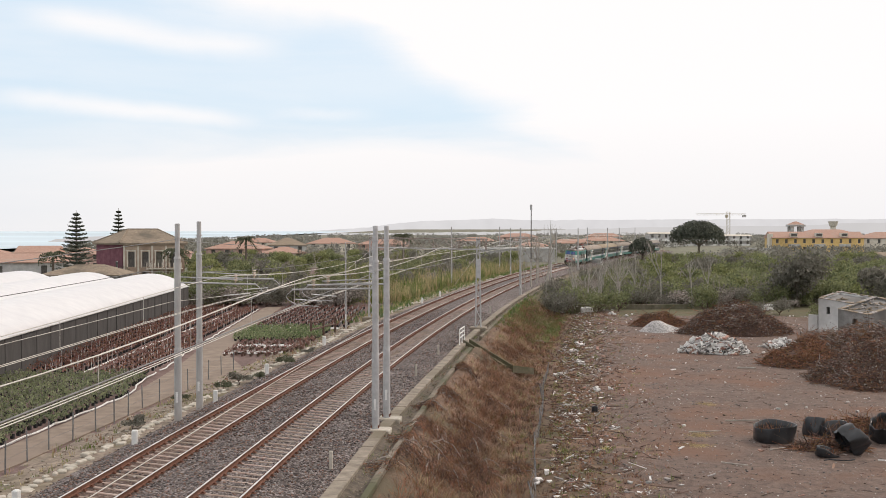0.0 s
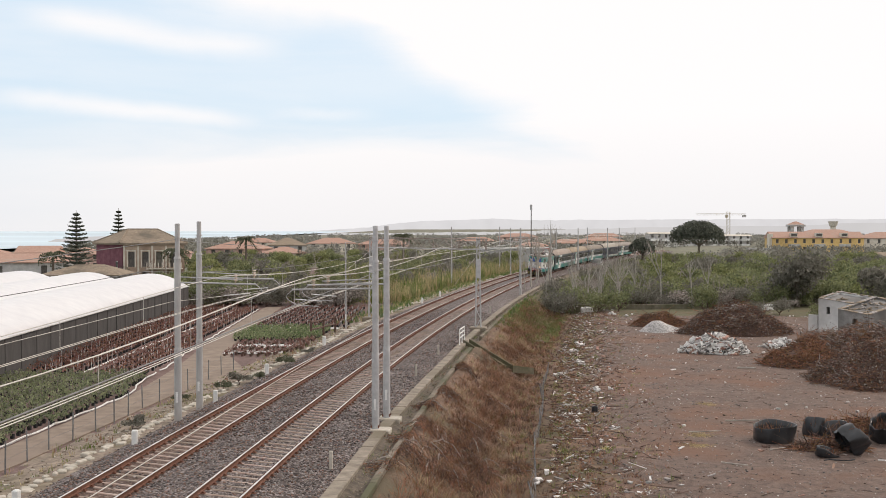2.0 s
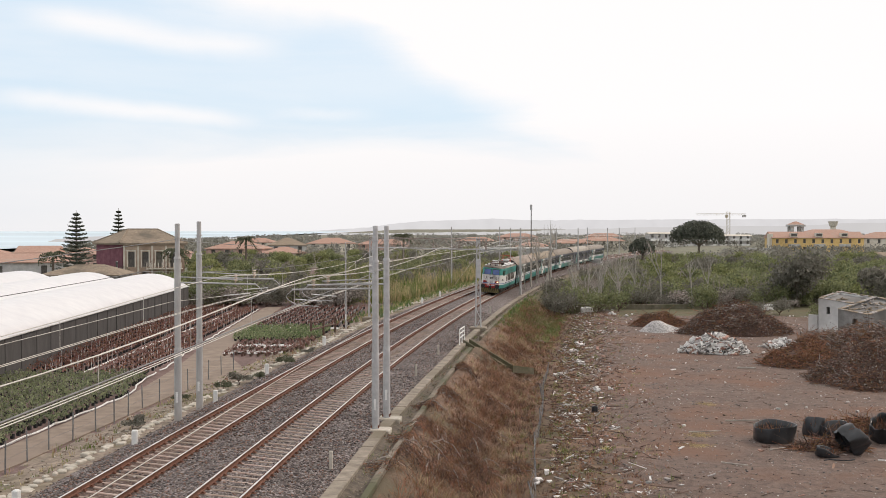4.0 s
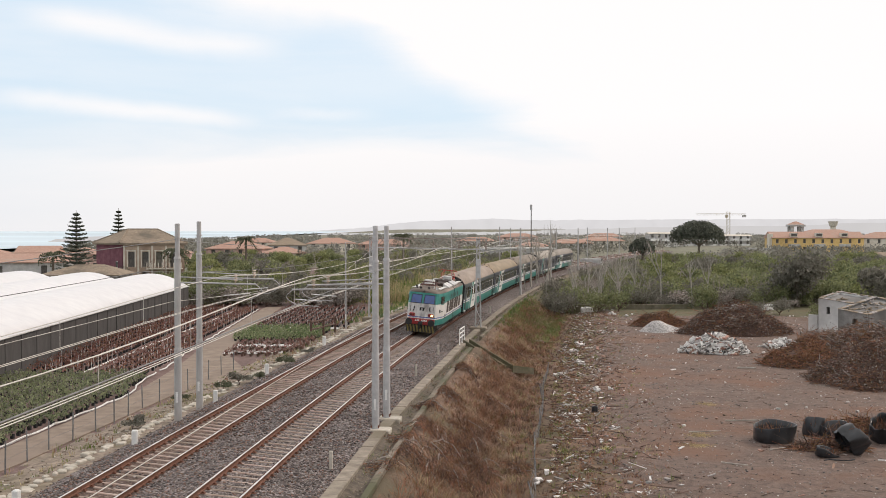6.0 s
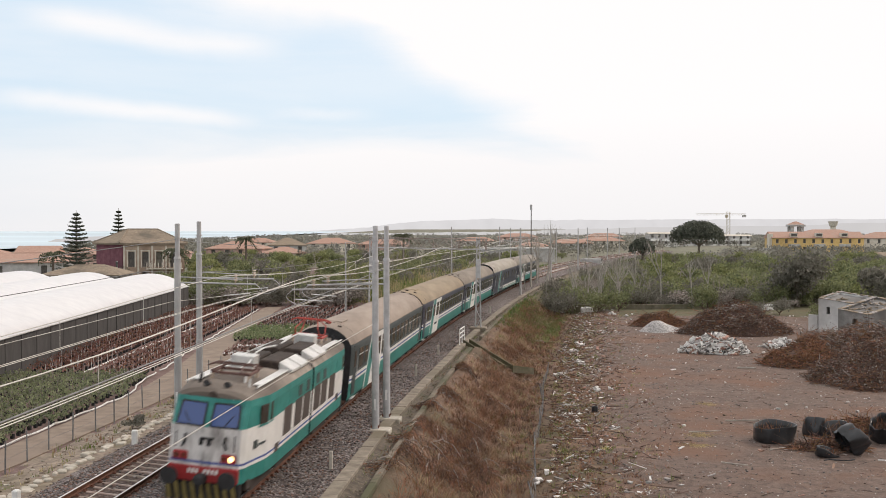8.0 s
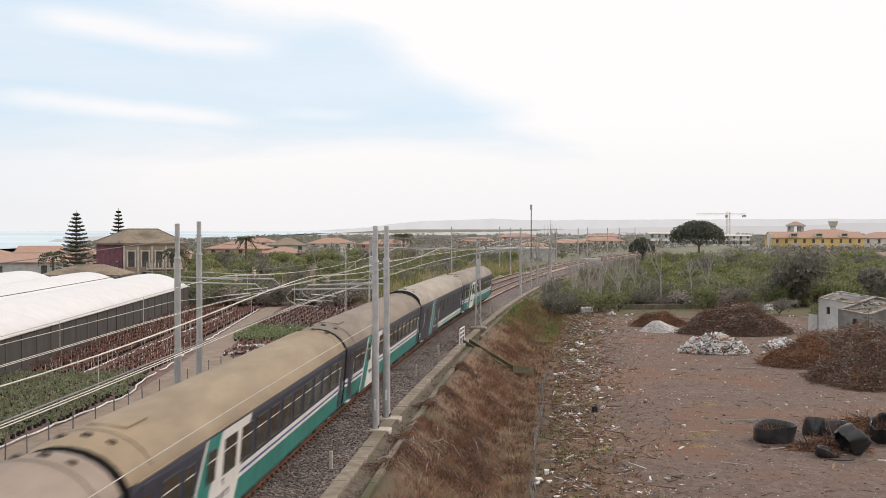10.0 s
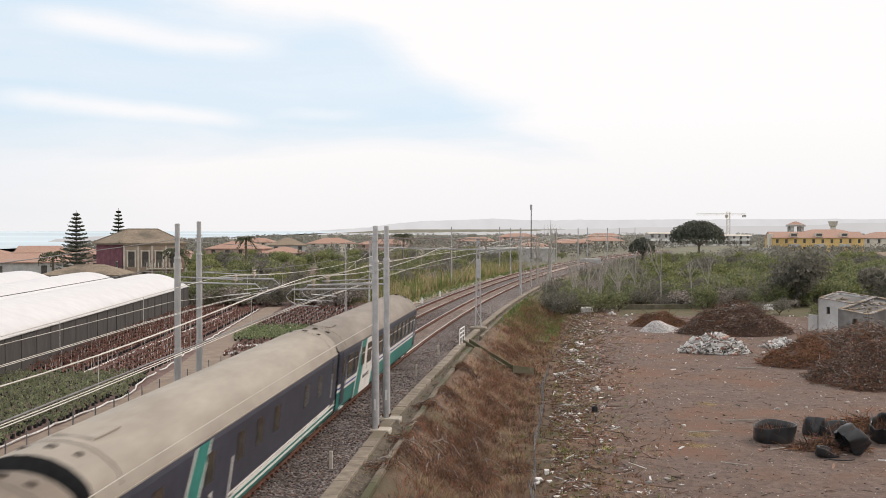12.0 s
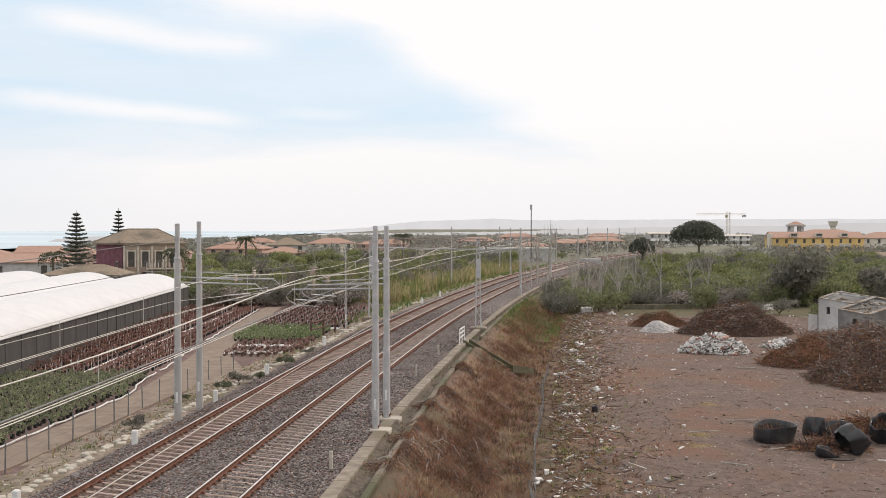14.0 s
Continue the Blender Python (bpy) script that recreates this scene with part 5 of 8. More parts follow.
# terracotta toned down: the far roofs' haze is in this colour
M_TILE = surface("terracotta_tiles", (0.30, 0.175, 0.13), (0.46, 0.30, 0.235), 3.0, 0.9, 0.3, stain=(0.36, 0.26, 0.21))
M_TILE_OLD = surface("old_lichen_tiles", (0.17, 0.13, 0.095), (0.33, 0.27, 0.20), 3.0, 0.95, 0.3, stain=(0.13, 0.11, 0.085))
M_WALL_TAN = surface("worn_ochre_plaster", (0.34, 0.26, 0.19), (0.52, 0.42, 0.33), 1.2, 0.9, 0.2, stain=(0.28, 0.19, 0.14), stain_at=0.58)
M_WALL_PURPLE = surface("faded_purple_plaster", (0.13, 0.045, 0.065), (0.24, 0.10, 0.125), 1.0, 0.9, 0.2, stain=(0.08, 0.045, 0.055), stain_at=0.56)
M_WALL_PINK = surface("pale_pink_plaster", (0.40, 0.26, 0.22), (0.58, 0.42, 0.37), 1.0, 0.9, 0.1)
M_WALL_GREY = surface("grey_plaster", (0.34, 0.335, 0.33), (0.52, 0.515, 0.50), 1.0, 0.9, 0.15)
M_WALL_CREAM = surface("cream_plaster", (0.54, 0.49, 0.41), (0.70, 0.66, 0.58), 1.0, 0.9, 0.1)
# ochre lightened to carry the haze before the far block
M_WALL_YEL = surface("ochre_yellow_plaster", (0.56, 0.385, 0.14), (0.70, 0.50, 0.22), 1.0, 0.9, 0.1)
M_SHUTTER = surface("dark_shutter", (0.06, 0.055, 0.05), (0.14, 0.13, 0.12), 4.0, 0.8, 0.1)
M_HOSE = surface("white_hose", (0.55, 0.54, 0.52), (0.75, 0.74, 0.72), 3.0, 0.5, 0.0)


def make_path():
    """Concrete farm path in cast bays."""
    path = thing("farm_path", None, None, "pale worn concrete farm path between plant beds", "path", kind="structure")
    line = [(-17.6, 28, 1.9), (-16.9, 36, 1.9), (-15.85, 44.5, 1.9), (-15.1, 54, 1.95), (-14.5, 62, 2.1), (-13.9, 67, 3.6), (-13.9, 74, 4.0), (-15.0, 80, 2.6), (-15.7, 86, 2.0), (-16.3, 95, 1.9), (-17.0, 110, 1.8), (-17.7, 130, 1.7)]
    for (x0, y0, w0), (x1, y1, w1) in zip(line[:-1], line[1:]):
        n = max(1, int((y1 - y0) / 6.0))
        for k in range(n):
            a, b = k / n + 0.0012, (k + 1) / n - 0.0012
            g = Geo()
            pts = []
            for t in (a, b):
                x, y, w = x0 + (x1 - x0) * t, y0 + (y1 - y0) * t, w0 + (w1 - w0) * t
                pts.append((x - w / 2, x + w / 2, y))
            z = -0.955
            lo = [(pts[0][0], pts[0][2], z - 0.1), (pts[0][1], pts[0][2], z - 0.1), (pts[1][1], pts[1][2], z - 0.1), (pts[1][0], pts[1][2], z - 0.1)]
            hi = [(p[0], p[1], z) for p in lo]
            g.sweep([lo, hi], caps=True)
            part("concrete_bay", g, M_PATH, path)


def path_edge(y):
    pts = [(28, -17.6), (44.5, -15.85), (62, -14.5), (67, -15.2), (74, -15.4), (80, -15.9), (95, -16.5), (130, -17.8)]
    for (a, xa), (b, xb) in zip(pts[:-1], pts[1:]):
        if a <= y <= b:
            return xa + (xb - xa) * (y - a) / (b - a)
    return pts[-1][1]


def plant_bed(name, rows, size, leaves, mats, label, rng, stakes=0.0, spread=0.2, height=0.45):
    """Rows of potted plants as one piece of stuff: leaf clumps, with pale stakes among some."""
    g = Geo()
    for x, y in rows:
        x += rng.gauss(0, 0.05)
        y += rng.gauss(0, 0.05)
        z = ground_z(x, y)
        h = height * rng.uniform(0.75, 1.25)
        g.cyl((x, y, z), (x, y, z + 0.18), 0.09, 0.11, 5, 2, caps=False)
        for _ in range(leaves):
            r = spread * math.sqrt(rng.random())
            a = rng.random() * 6.283
            g.leaf((x + r * math.cos(a), y + r * math.sin(a), z + 0.18 + h * rng.random()), size * rng.uniform(0.7, 1.3), rng, 0 if rng.random() < 0.75 else 1, 0.6)
        if rng.random() < stakes:
            g.cyl((x + 0.08, y, z), (x + 0.1, y, z + h + 0.12), 0.016, 0.016, 4, 3, caps=False)
            if rng.random() < 0.4:
                g.leaf((x + 0.1, y, z + h + 0.1), 0.13, rng, 3)
    return thing(name, g, mats, label, "plants", kind="stuff")


def make_beds():
    rng = random.Random(21)
    rows = []
    y = 40.0
    while y < 69.5:
        x = -28.5
        while x < path_edge(y) - 1.25:
            rows.append((x, y))
            x += 0.60
        y += 0.66
    plant_bed("potted_plants", rows, 0.13, 30, [M_LEAF_GREY, M_LEAF_OLIVE, M_BLACK, M_HOSE], "dense bed of grey-green potted nursery plants", rng, spread=0.24, height=0.32)
    rows = []
    y = 70.5
    while y < 127:
        x = -24.0 - (1.6 * (y - 60) / 67)
        while x < path_edge(y) - 1.15:
            if abs(x + 20.6) > 0.35:
                rows.append((x, y))
            x += 0.66
        y += 0.72
    plant_bed("red_shrubs", rows, 0.12, 18, [M_LEAF_RED, M_TWIG_R, M_BLACK, M_HOSE], "rows of red-brown potted shrubs with pale stakes", rng, stakes=0.45, spread=0.17, height=0.36)
    rows = [(x * 0.5 - 15.3 + 0.0, y * 0.55 + 91) for x in range(0, 13) for y in range(0, 19)]
    plant_bed("low_green_plants", rows, 0.16, 18, [M_LEAF_GREY, M_LEAF_GREEN, M_BLACK, M_HOSE], "small block of bright green potted plants", rng, spread=0.25, height=0.4)
    rows = [(x * 0.62 - 15.6, y * 0.7 + 103.5) for x in range(0, 13) for y in range(0, 36)]
    plant_bed("red_shrubs", rows, 0.12, 12, [M_LEAF_RED, M_TWIG, M_BLACK, M_SHEET], "rows of dull red potted shrubs with pale stakes", rng, stakes=0.75, spread=0.13, height=0.24)
    rows = [(x * 0.55 - 14.2, y * 0.6 + 79.5) for x in range(0, 10) for y in range(0, 18) if y % 6 > 1]
    plant_bed("sparse_plants", rows, 0.11, 14, [M_LEAF_RED, M_TWIG_G, M_TWIG, M_HOSE], "sparse bed of small potted plants", rng, stakes=0.0, spread=0.2, height=0.2)
    for y0 in (82.6, 87.2, 102.2):
        g = Geo()
        rings = []
        for k in range(25):
            x = -14.6 + k * 0.27
            rings.append([(x, y0 + dy, -0.93 + 0.1 * math.sin(dy * 5 + k) * rng.random() + (0.06 if 0 < abs(dy) < 0.6 else 0)) for dy in (-0.6, -0.3, 0.0, 0.3, 0.6)])
        g.sweep(rings, closed=False)
        ob = thing("plastic_sheet", g, M_SHEET, "crumpled pale plastic sheet laid over a bed", "plastic sheet", group="sheets on the beds")
        ob.modifiers.new("thickness", "SOLIDIFY").thickness = 0.01
    # white irrigation hose along the beds
    for dx, y0, y1 in ((-1.08, 38, 71), (-1.0, 72, 126)):
        pts = []
        y = y0
        while y <= y1:
            pts.append((path_edge(y) + dx + 0.06 * math.sin(y * 1.9) + rng.gauss(0, 0.02), y, -0.92 + 0.03 * rng.random()))
            y += 0.8
        thing("irrigation_hose", Geo().tube(pts, 0.045, 6), M_HOSE, "white irrigation hose snaking along the bed", "hose", group="irrigation hoses")
    pts = [(-20.6 + 0.05 * math.sin(k), 71 + k * 1.5, -0.9) for k in range(36)]
    thing("irrigation_hose", Geo().tube(pts, 0.05, 6), M_HOSE, "white irrigation hose between shrub rows", "hose", group="irrigation hoses")


def make_fence():
    """Thin steel posts with two wires beside the path."""
    fence = thing("wire_fence", None, None, "low fence of thin grey steel posts and wires", "fence")
    pts = []
    for k in range(19):
        y = 33.5 + k * 2.15
        o = -9.35 - 0.12 * math.sin(k * 1.3)
        s = y + 62.7
        p = on_line(s, o, 0)
        p.z = ground_z(p.x, p.y)
        pts.append(p)
        part("fence_post", Geo().cyl(p - Vector((0, 0, 0.2)), p + Vector((0.03 * math.sin(k * 2.1), 0, 1.12)), 0.028, sides=6), M_WIRE_D, fence)
    for z in (0.45, 0.95):
        part("strand", Geo().tube([p + Vector((0, 0, z)) for p in pts], 0.006, 4), M_WIRE_D, fence)
    gate = thing("timber_rail", None, None, "dark reddish timber rail on three posts", "timber rail")
    a, b = on_line(154.5, -8.9, -0.75), on_line(159.5, -8.1, -0.7)
    for t in (0, 0.5, 1):
        p = a.lerp(b, t)
        part("post", Geo().bevel_box((p.x, p.y, p.z + 0.55), (0.16, 0.16, 1.3), 0.02), M_TWIG, gate)
    for z in (0.55, 1.1):
        part("rail", Geo().cyl(a + Vector((0, 0, z)), b + Vector((0, 0, z)), 0.06, sides=6), M_TWIG, gate)


def make_greenhouse():
    """Three-bay tunnel greenhouse: white film vaults over dark net sides."""
    gh = thing("greenhouse", None, None, "long tunnel greenhouse with white film vaults and dark net sides", "greenhouse")
    y0, y1 = 38.0, 128.0

    def wall_x(y):
        return -23.0 - 3.2 * (y - 40) / 88

    # vault edges as offsets from the side wall
    bays = [(0.0, 7.1, 1.32, 1.78, 2.62), (7.1, 13.6, 1.78, 1.9, 2.78), (13.6, 20.2, 1.9, 2.0, 2.92), (20.2, 27.0, 2.0, 2.1, 3.0)]
    for a, b, za, zb, top in bays:
        g = Geo()
        rings = []
        n = 31
        for k in range(n):
            y = y0 + (y1 - y0) * k / (n - 1)
            ring = []
            for j in range(11):
                t = j / 10
                bulge = math.sin(math.pi * t) ** 0.85
                z = za + (zb - za) * t + (top - (za + zb) / 2) * bulge - (0.025 if k % 3 == 0 else 0)
                ring.append((wall_x(y) - a - (b - a) * t, y, z))
            rings.append(ring)
        g.sweep(rings, closed=False)
        v = part("film_vault", g, M_FILM, gh, "white plastic film vault", smooth=True)
        v.modifiers.new("thickness", "SOLIDIFY").thickness = 0.02

        ge = Geo()
        ge.poly([(p[0], p[1] - 0.02, p[2]) for p in rings[-1]] + [(rings[-1][-1][0], y1 - 0.02, -1.0), (rings[-1][0][0], y1 - 0.02, -1.0)])
        ge.poly([(p[0], p[1] - 0.08, p[2]) for p in rings[-1]] + [(rings[-1][-1][0], y1 - 0.08, -1.0), (rings[-1][0][0], y1 - 0.08, -1.0)])
        part("end_wall", ge, M_NET, gh)
    # side wall in netted bays between posts
    k = 0
    y = y0
    while y < y1 - 0.1:
        ya, yb = y, min(y1, y + 3.0)
        g = Geo()
        g.sweep([[(wall_x(ya) - 0.03, ya, -1.05), (wall_x(ya) + 0.0, ya, -1.05), (wall_x(ya), ya, 1.24), (wall_x(ya) - 0.03, ya, 1.24)], [(wall_x(yb) - 0.03, yb, -1.05), (wall_x(yb), yb, -1.05), (wall_x(yb), yb, 1.24), (wall_x(yb) - 0.03, yb, 1.24)]], caps=True)
        part("net_panel", g, M_NET, gh, "dark shade net panel")
        part("side_post", Geo().cyl((wall_x(ya) + 0.05, ya, -1.1), (wall_x(ya) + 0.05, ya, 1.35), 0.022, sides=6), M_NET, gh)
        y += 3.0
    part("gutter", Geo().tube([(wall_x(y0) + 0.08, y0, 1.32), (wall_x(y1) + 0.08, y1, 1.32)], 0.05, 6), M_SHEET, gh)


make_path()
make_fence()
make_greenhouse()
make_beds()


# ---- plants of the open ground ----
def crown_points(rng, n, rx, rz, lobes):
    """Points spread through several overlapping lobes."""
    cs = []
    for _ in range(lobes):
        a = rng.random() * 6.283
        r = rx * rng.uniform(0.2, 0.62)
        cs.append((r * math.cos(a), r * math.sin(a), rz * rng.uniform(-0.45, 0.5), rng.uniform(0.42, 0.62)))
    out = []
    for _ in range(n):
        cx, cy, cz, k = rng.choice(cs)
        v = Vector((rng.gauss(0, 1), rng.gauss(0, 1), rng.gauss(0, 1))).normalized() * (rng.random() ** 0.4)
        out.append((cx + v.x * rx * k, cy + v.y * rx * k, cz + v.z * rz * k))
    return out


def tree_proto(name, label, rng, h, rx, rz, n, size, leaf, bark, trunk_h, lobes=7, group=""):
    """A tree: tapered trunk with limbs, and a crown of leaves."""
    t = thing(name, None, None, label, "tree", group=group)
    g = Geo()
    r = 0.035 * h
    lean = (rng.uniform(-0.1, 0.1), rng.uniform(-0.1, 0.1))
    g.cyl((0, 0, -0.1), (lean[0], lean[1], trunk_h), r, r * 0.7, 7)
    for _ in range(6):
        a = rng.random() * 6.283
        q = (rx * 0.55 * math.cos(a), rx * 0.55 * math.sin(a), trunk_h + rz * rng.uniform(0.3, 1.2))
        g.cyl((lean[0], lean[1], trunk_h * rng.uniform(0.6, 1.0)), q, r * 0.5, r * 0.12, 5)
    part("trunk", g, bark, t)
    c = Geo()
    zc = h - rz
    for x, y, z in crown_points(rng, n, rx, rz, lobes):
        c.leaf((x, y, max(0.25, zc + z)), size * rng.uniform(0.6, 1.4), rng)
    part("crown", c, leaf, t)
    return t


def bare_tree(name, label, rng, h, bark, spread=0.5, group="", depth=4):
    """A leafless tree with forking limbs."""
    t = thing(name, None, None, label, "tree", group=group)
    trunk, limbs = Geo(), Geo()

    def grow(p, d, length, r, k):
        q = p + d * length
        (trunk if k == depth else limbs).cyl(p, q, r, r * 0.62, 5 if k > 2 else 4, caps=False)
        if k == 0:
            return
        for _ in range(3 if k > 1 else 2):
            e = (d + Vector((rng.gauss(0, 1), rng.gauss(0, 1), rng.gauss(0, 0.5))) * spread).normalized()
            e = (e + Vector((0, 0, 0.25))).normalized()
            grow(p.lerp(q, rng.uniform(0.55, 1.0)), e, length * rng.uniform(0.5, 0.72), r * 0.5, k - 1)

    grow(Vector((0, 0, -0.1)), Vector((rng.uniform(-0.08, 0.08), rng.uniform(-0.08, 0.08), 1)).normalized(), h * 0.5, 0.017 * h, depth)
    part("trunk", trunk, bark, t)
    part("crown", limbs, bark, t)
    return t


def stand(proto, spots, rng, lo=0.8, hi=1.25):
    """Copies of trees over the given spots; the first spots take the originals."""
    for i, (x, y) in enumerate(spots):
        p = proto[i % len(proto)]
        k = rng.uniform(lo, hi)
        m = pose(x, y, ground_z(x, y), 0, 0, rng.uniform(0, 360))
        ob = p if i < len(proto) else copy_thing(p, m)
        ob.matrix_basis = m @ Matrix.Diagonal((k, k, k * rng.uniform(0.9, 1.1), 1))


def tufts(name, label, rng, n, spot, mats, h, blades=7, w=0.03, bend=0.5):
    """Grass or dry stems, as one piece of stuff."""
    g = Geo()
    for _ in range(n):
        x, y, k = spot(rng)
        z = ground_z(x, y) - 0.02
        clump = noise.noise((x * 0.55, y * 0.35, 7.0)) + 0.6 * noise.noise((x * 1.9, y * 1.2, 11.0))
        mi = min(len(mats) - 1, max(0, int((0.5 + 0.75 * clump + rng.gauss(0, 0.16)) * len(mats))))
        k *= 1.0 + 0.9 * max(-0.6, noise.noise((x * 1.1, y * 0.8, 21.0)))
        for _ in range(blades):
            a = rng.random() * 6.283
            hh = h * k * rng.uniform(0.5, 1.2)
            b = bend * hh * rng.random()
            dx, dy = math.cos(a), math.sin(a)
            px, py = x + dx * 0.12 * rng.random(), y + dy * 0.12 * rng.random()
            i = len(g.v)
            g.v += [(px - dy * w, py + dx * w, z), (px + dy * w, py - dx * w, z), (px + dx * b * 0.5 + dy * w * 0.7, py + dy * b * 0.5 - dx * w * 0.7, z + hh * 0.6), (px + dx * b * 0.5 - dy * w * 0.7, py + dy * b * 0.5 + dx * w * 0.7, z + hh * 0.6), (px + dx * b, py + dy * b, z + hh)]
            g.face((i, i + 1, i + 2, i + 3), mi)
            g.face((i + 3, i + 2, i + 4), mi)
    return thing(name, g, mats, label, "grass", kind="stuff")


def bank_spot(rng):
    s, o = rng.uniform(92, 205), rng.triangular(4.1, 9.0, 5.8)
    while o < 7.8 and abs(s - 148.75 + 1.11 * (min(o, 6.3) - 3.2)) < 0.85:
        s = rng.uniform(92, 205)
    p = on_line(s, o)
    return p.x, p.y, rng.uniform(0.5, 1.2)


def ditch_spot(rng):
    s, o = rng.uniform(98, 200), rng.gauss(8.0, 0.9)
    p = on_line(s, o)
    return p.x, p.y, rng.uniform(0.4, 1.0)


def bank_green_spot(rng):
    s, o = rng.gauss(186, 10), rng.uniform(3.9, 8.5)
    p = on_line(s, o)
    return p.x, p.y, rng.uniform(0.5, 1.1)


def reed_spot(rng):
    s, o = rng.uniform(198, 310), -9.5 - abs(rng.gauss(0, 6))
    p = on_line(s, o)
    return p.x, p.y, rng.uniform(0.7, 1.3)


def left_grass_spot(rng):
    s, o = rng.uniform(170, 330), rng.uniform(-10.5, -6.6)
    p = on_line(s, o)
    return p.x, p.y, rng.uniform(0.4, 1.1)


def verge_spot(rng):
    s, o = rng.uniform(92, 165), rng.uniform(-9.2, -6.8)
    p = on_line(s, o)
    return p.x, p.y, rng.uniform(0.3, 0.8)


def lot_edge_spot(rng):
    s, o = rng.uniform(100, 205), 9.3 + abs(rng.gauss(0, 2.0))
    p = on_line(s, o)
    return p.x, p.y, rng.uniform(0.2, 0.8)


def drain_spot(rng):
    s, o = rng.uniform(92, 175), rng.gauss(3.15, 0.14)
    p = on_line(s, o)
    return p.x, p.y, rng.uniform(0.6, 1.1)


def make_grass():
    rng = random.Random(31)
    tufts("drain_weeds", "small green weeds and moss in the drain", random.Random(33), 420, drain_spot, [M_GRASS, M_LEAF_ORCH, M_DRY3, M_TWIG], 0.36, 8, 0.012, 0.9)
    tufts("dry_bank_grass", "tangled russet dry grass and stems on the bank", rng, 15000, bank_spot, [M_DRY3, M_DRY2, M_DRY3, M_DRY, M_TWIG_R, M_DRY, M_TWIG, M_TWIG, M_TWIG_R], 0.34, 9, 0.007, 2.2)
    tufts("ditch_weeds", "mixed green weeds and dead stalks in the ditch", rng, 2600, ditch_spot, [M_GRASS, M_DRY, M_TWIG, M_TWIG, M_LEAF_ORCH2], 0.28, 9, 0.008, 1.2)
    tufts("strip_weeds", "brown stalks and thin weeds among the litter", rng, 2600, lot_edge_spot, [M_TWIG, M_DRY, M_TWIG_R, M_TWIG, M_GRASS], 0.26, 7, 0.012, 1.6)
    tufts("green_bank_grass", "fresh green grass and weeds on the bank", rng, 1800, bank_green_spot, [M_GRASS, M_LEAF_GREEN, M_GRASS, M_DRY], 0.4, 9, 0.018, 1.2)
    tufts("reeds", "tall straw-coloured reeds beside the line", rng, 2600, reed_spot, [M_DRY2, M_DRY2, M_LEAF_ORCH2, M_GRASS], 1.5, 8, 0.03, 0.35)
    tufts("line_side_grass", "low green grass beside the railway", rng, 2600, left_grass_spot, [M_GRASS, M_LEAF_GREEN, M_DRY2], 0.5, 7, 0.02, 0.6)
    tufts("verge_weeds", "sparse dry weeds on the stony verge", rng, 420, verge_spot, [M_DRY, M_GRASS, M_DRY2], 0.3, 6, 0.012, 0.8)
    tufts("lot_edge_weeds", "dead weeds and stalks along the lot's edge", rng, 4200, lot_edge_spot, [M_DRY, M_TWIG_R, M_GRASS, M_TWIG, M_DRY2], 0.24, 7, 0.010, 1.8)


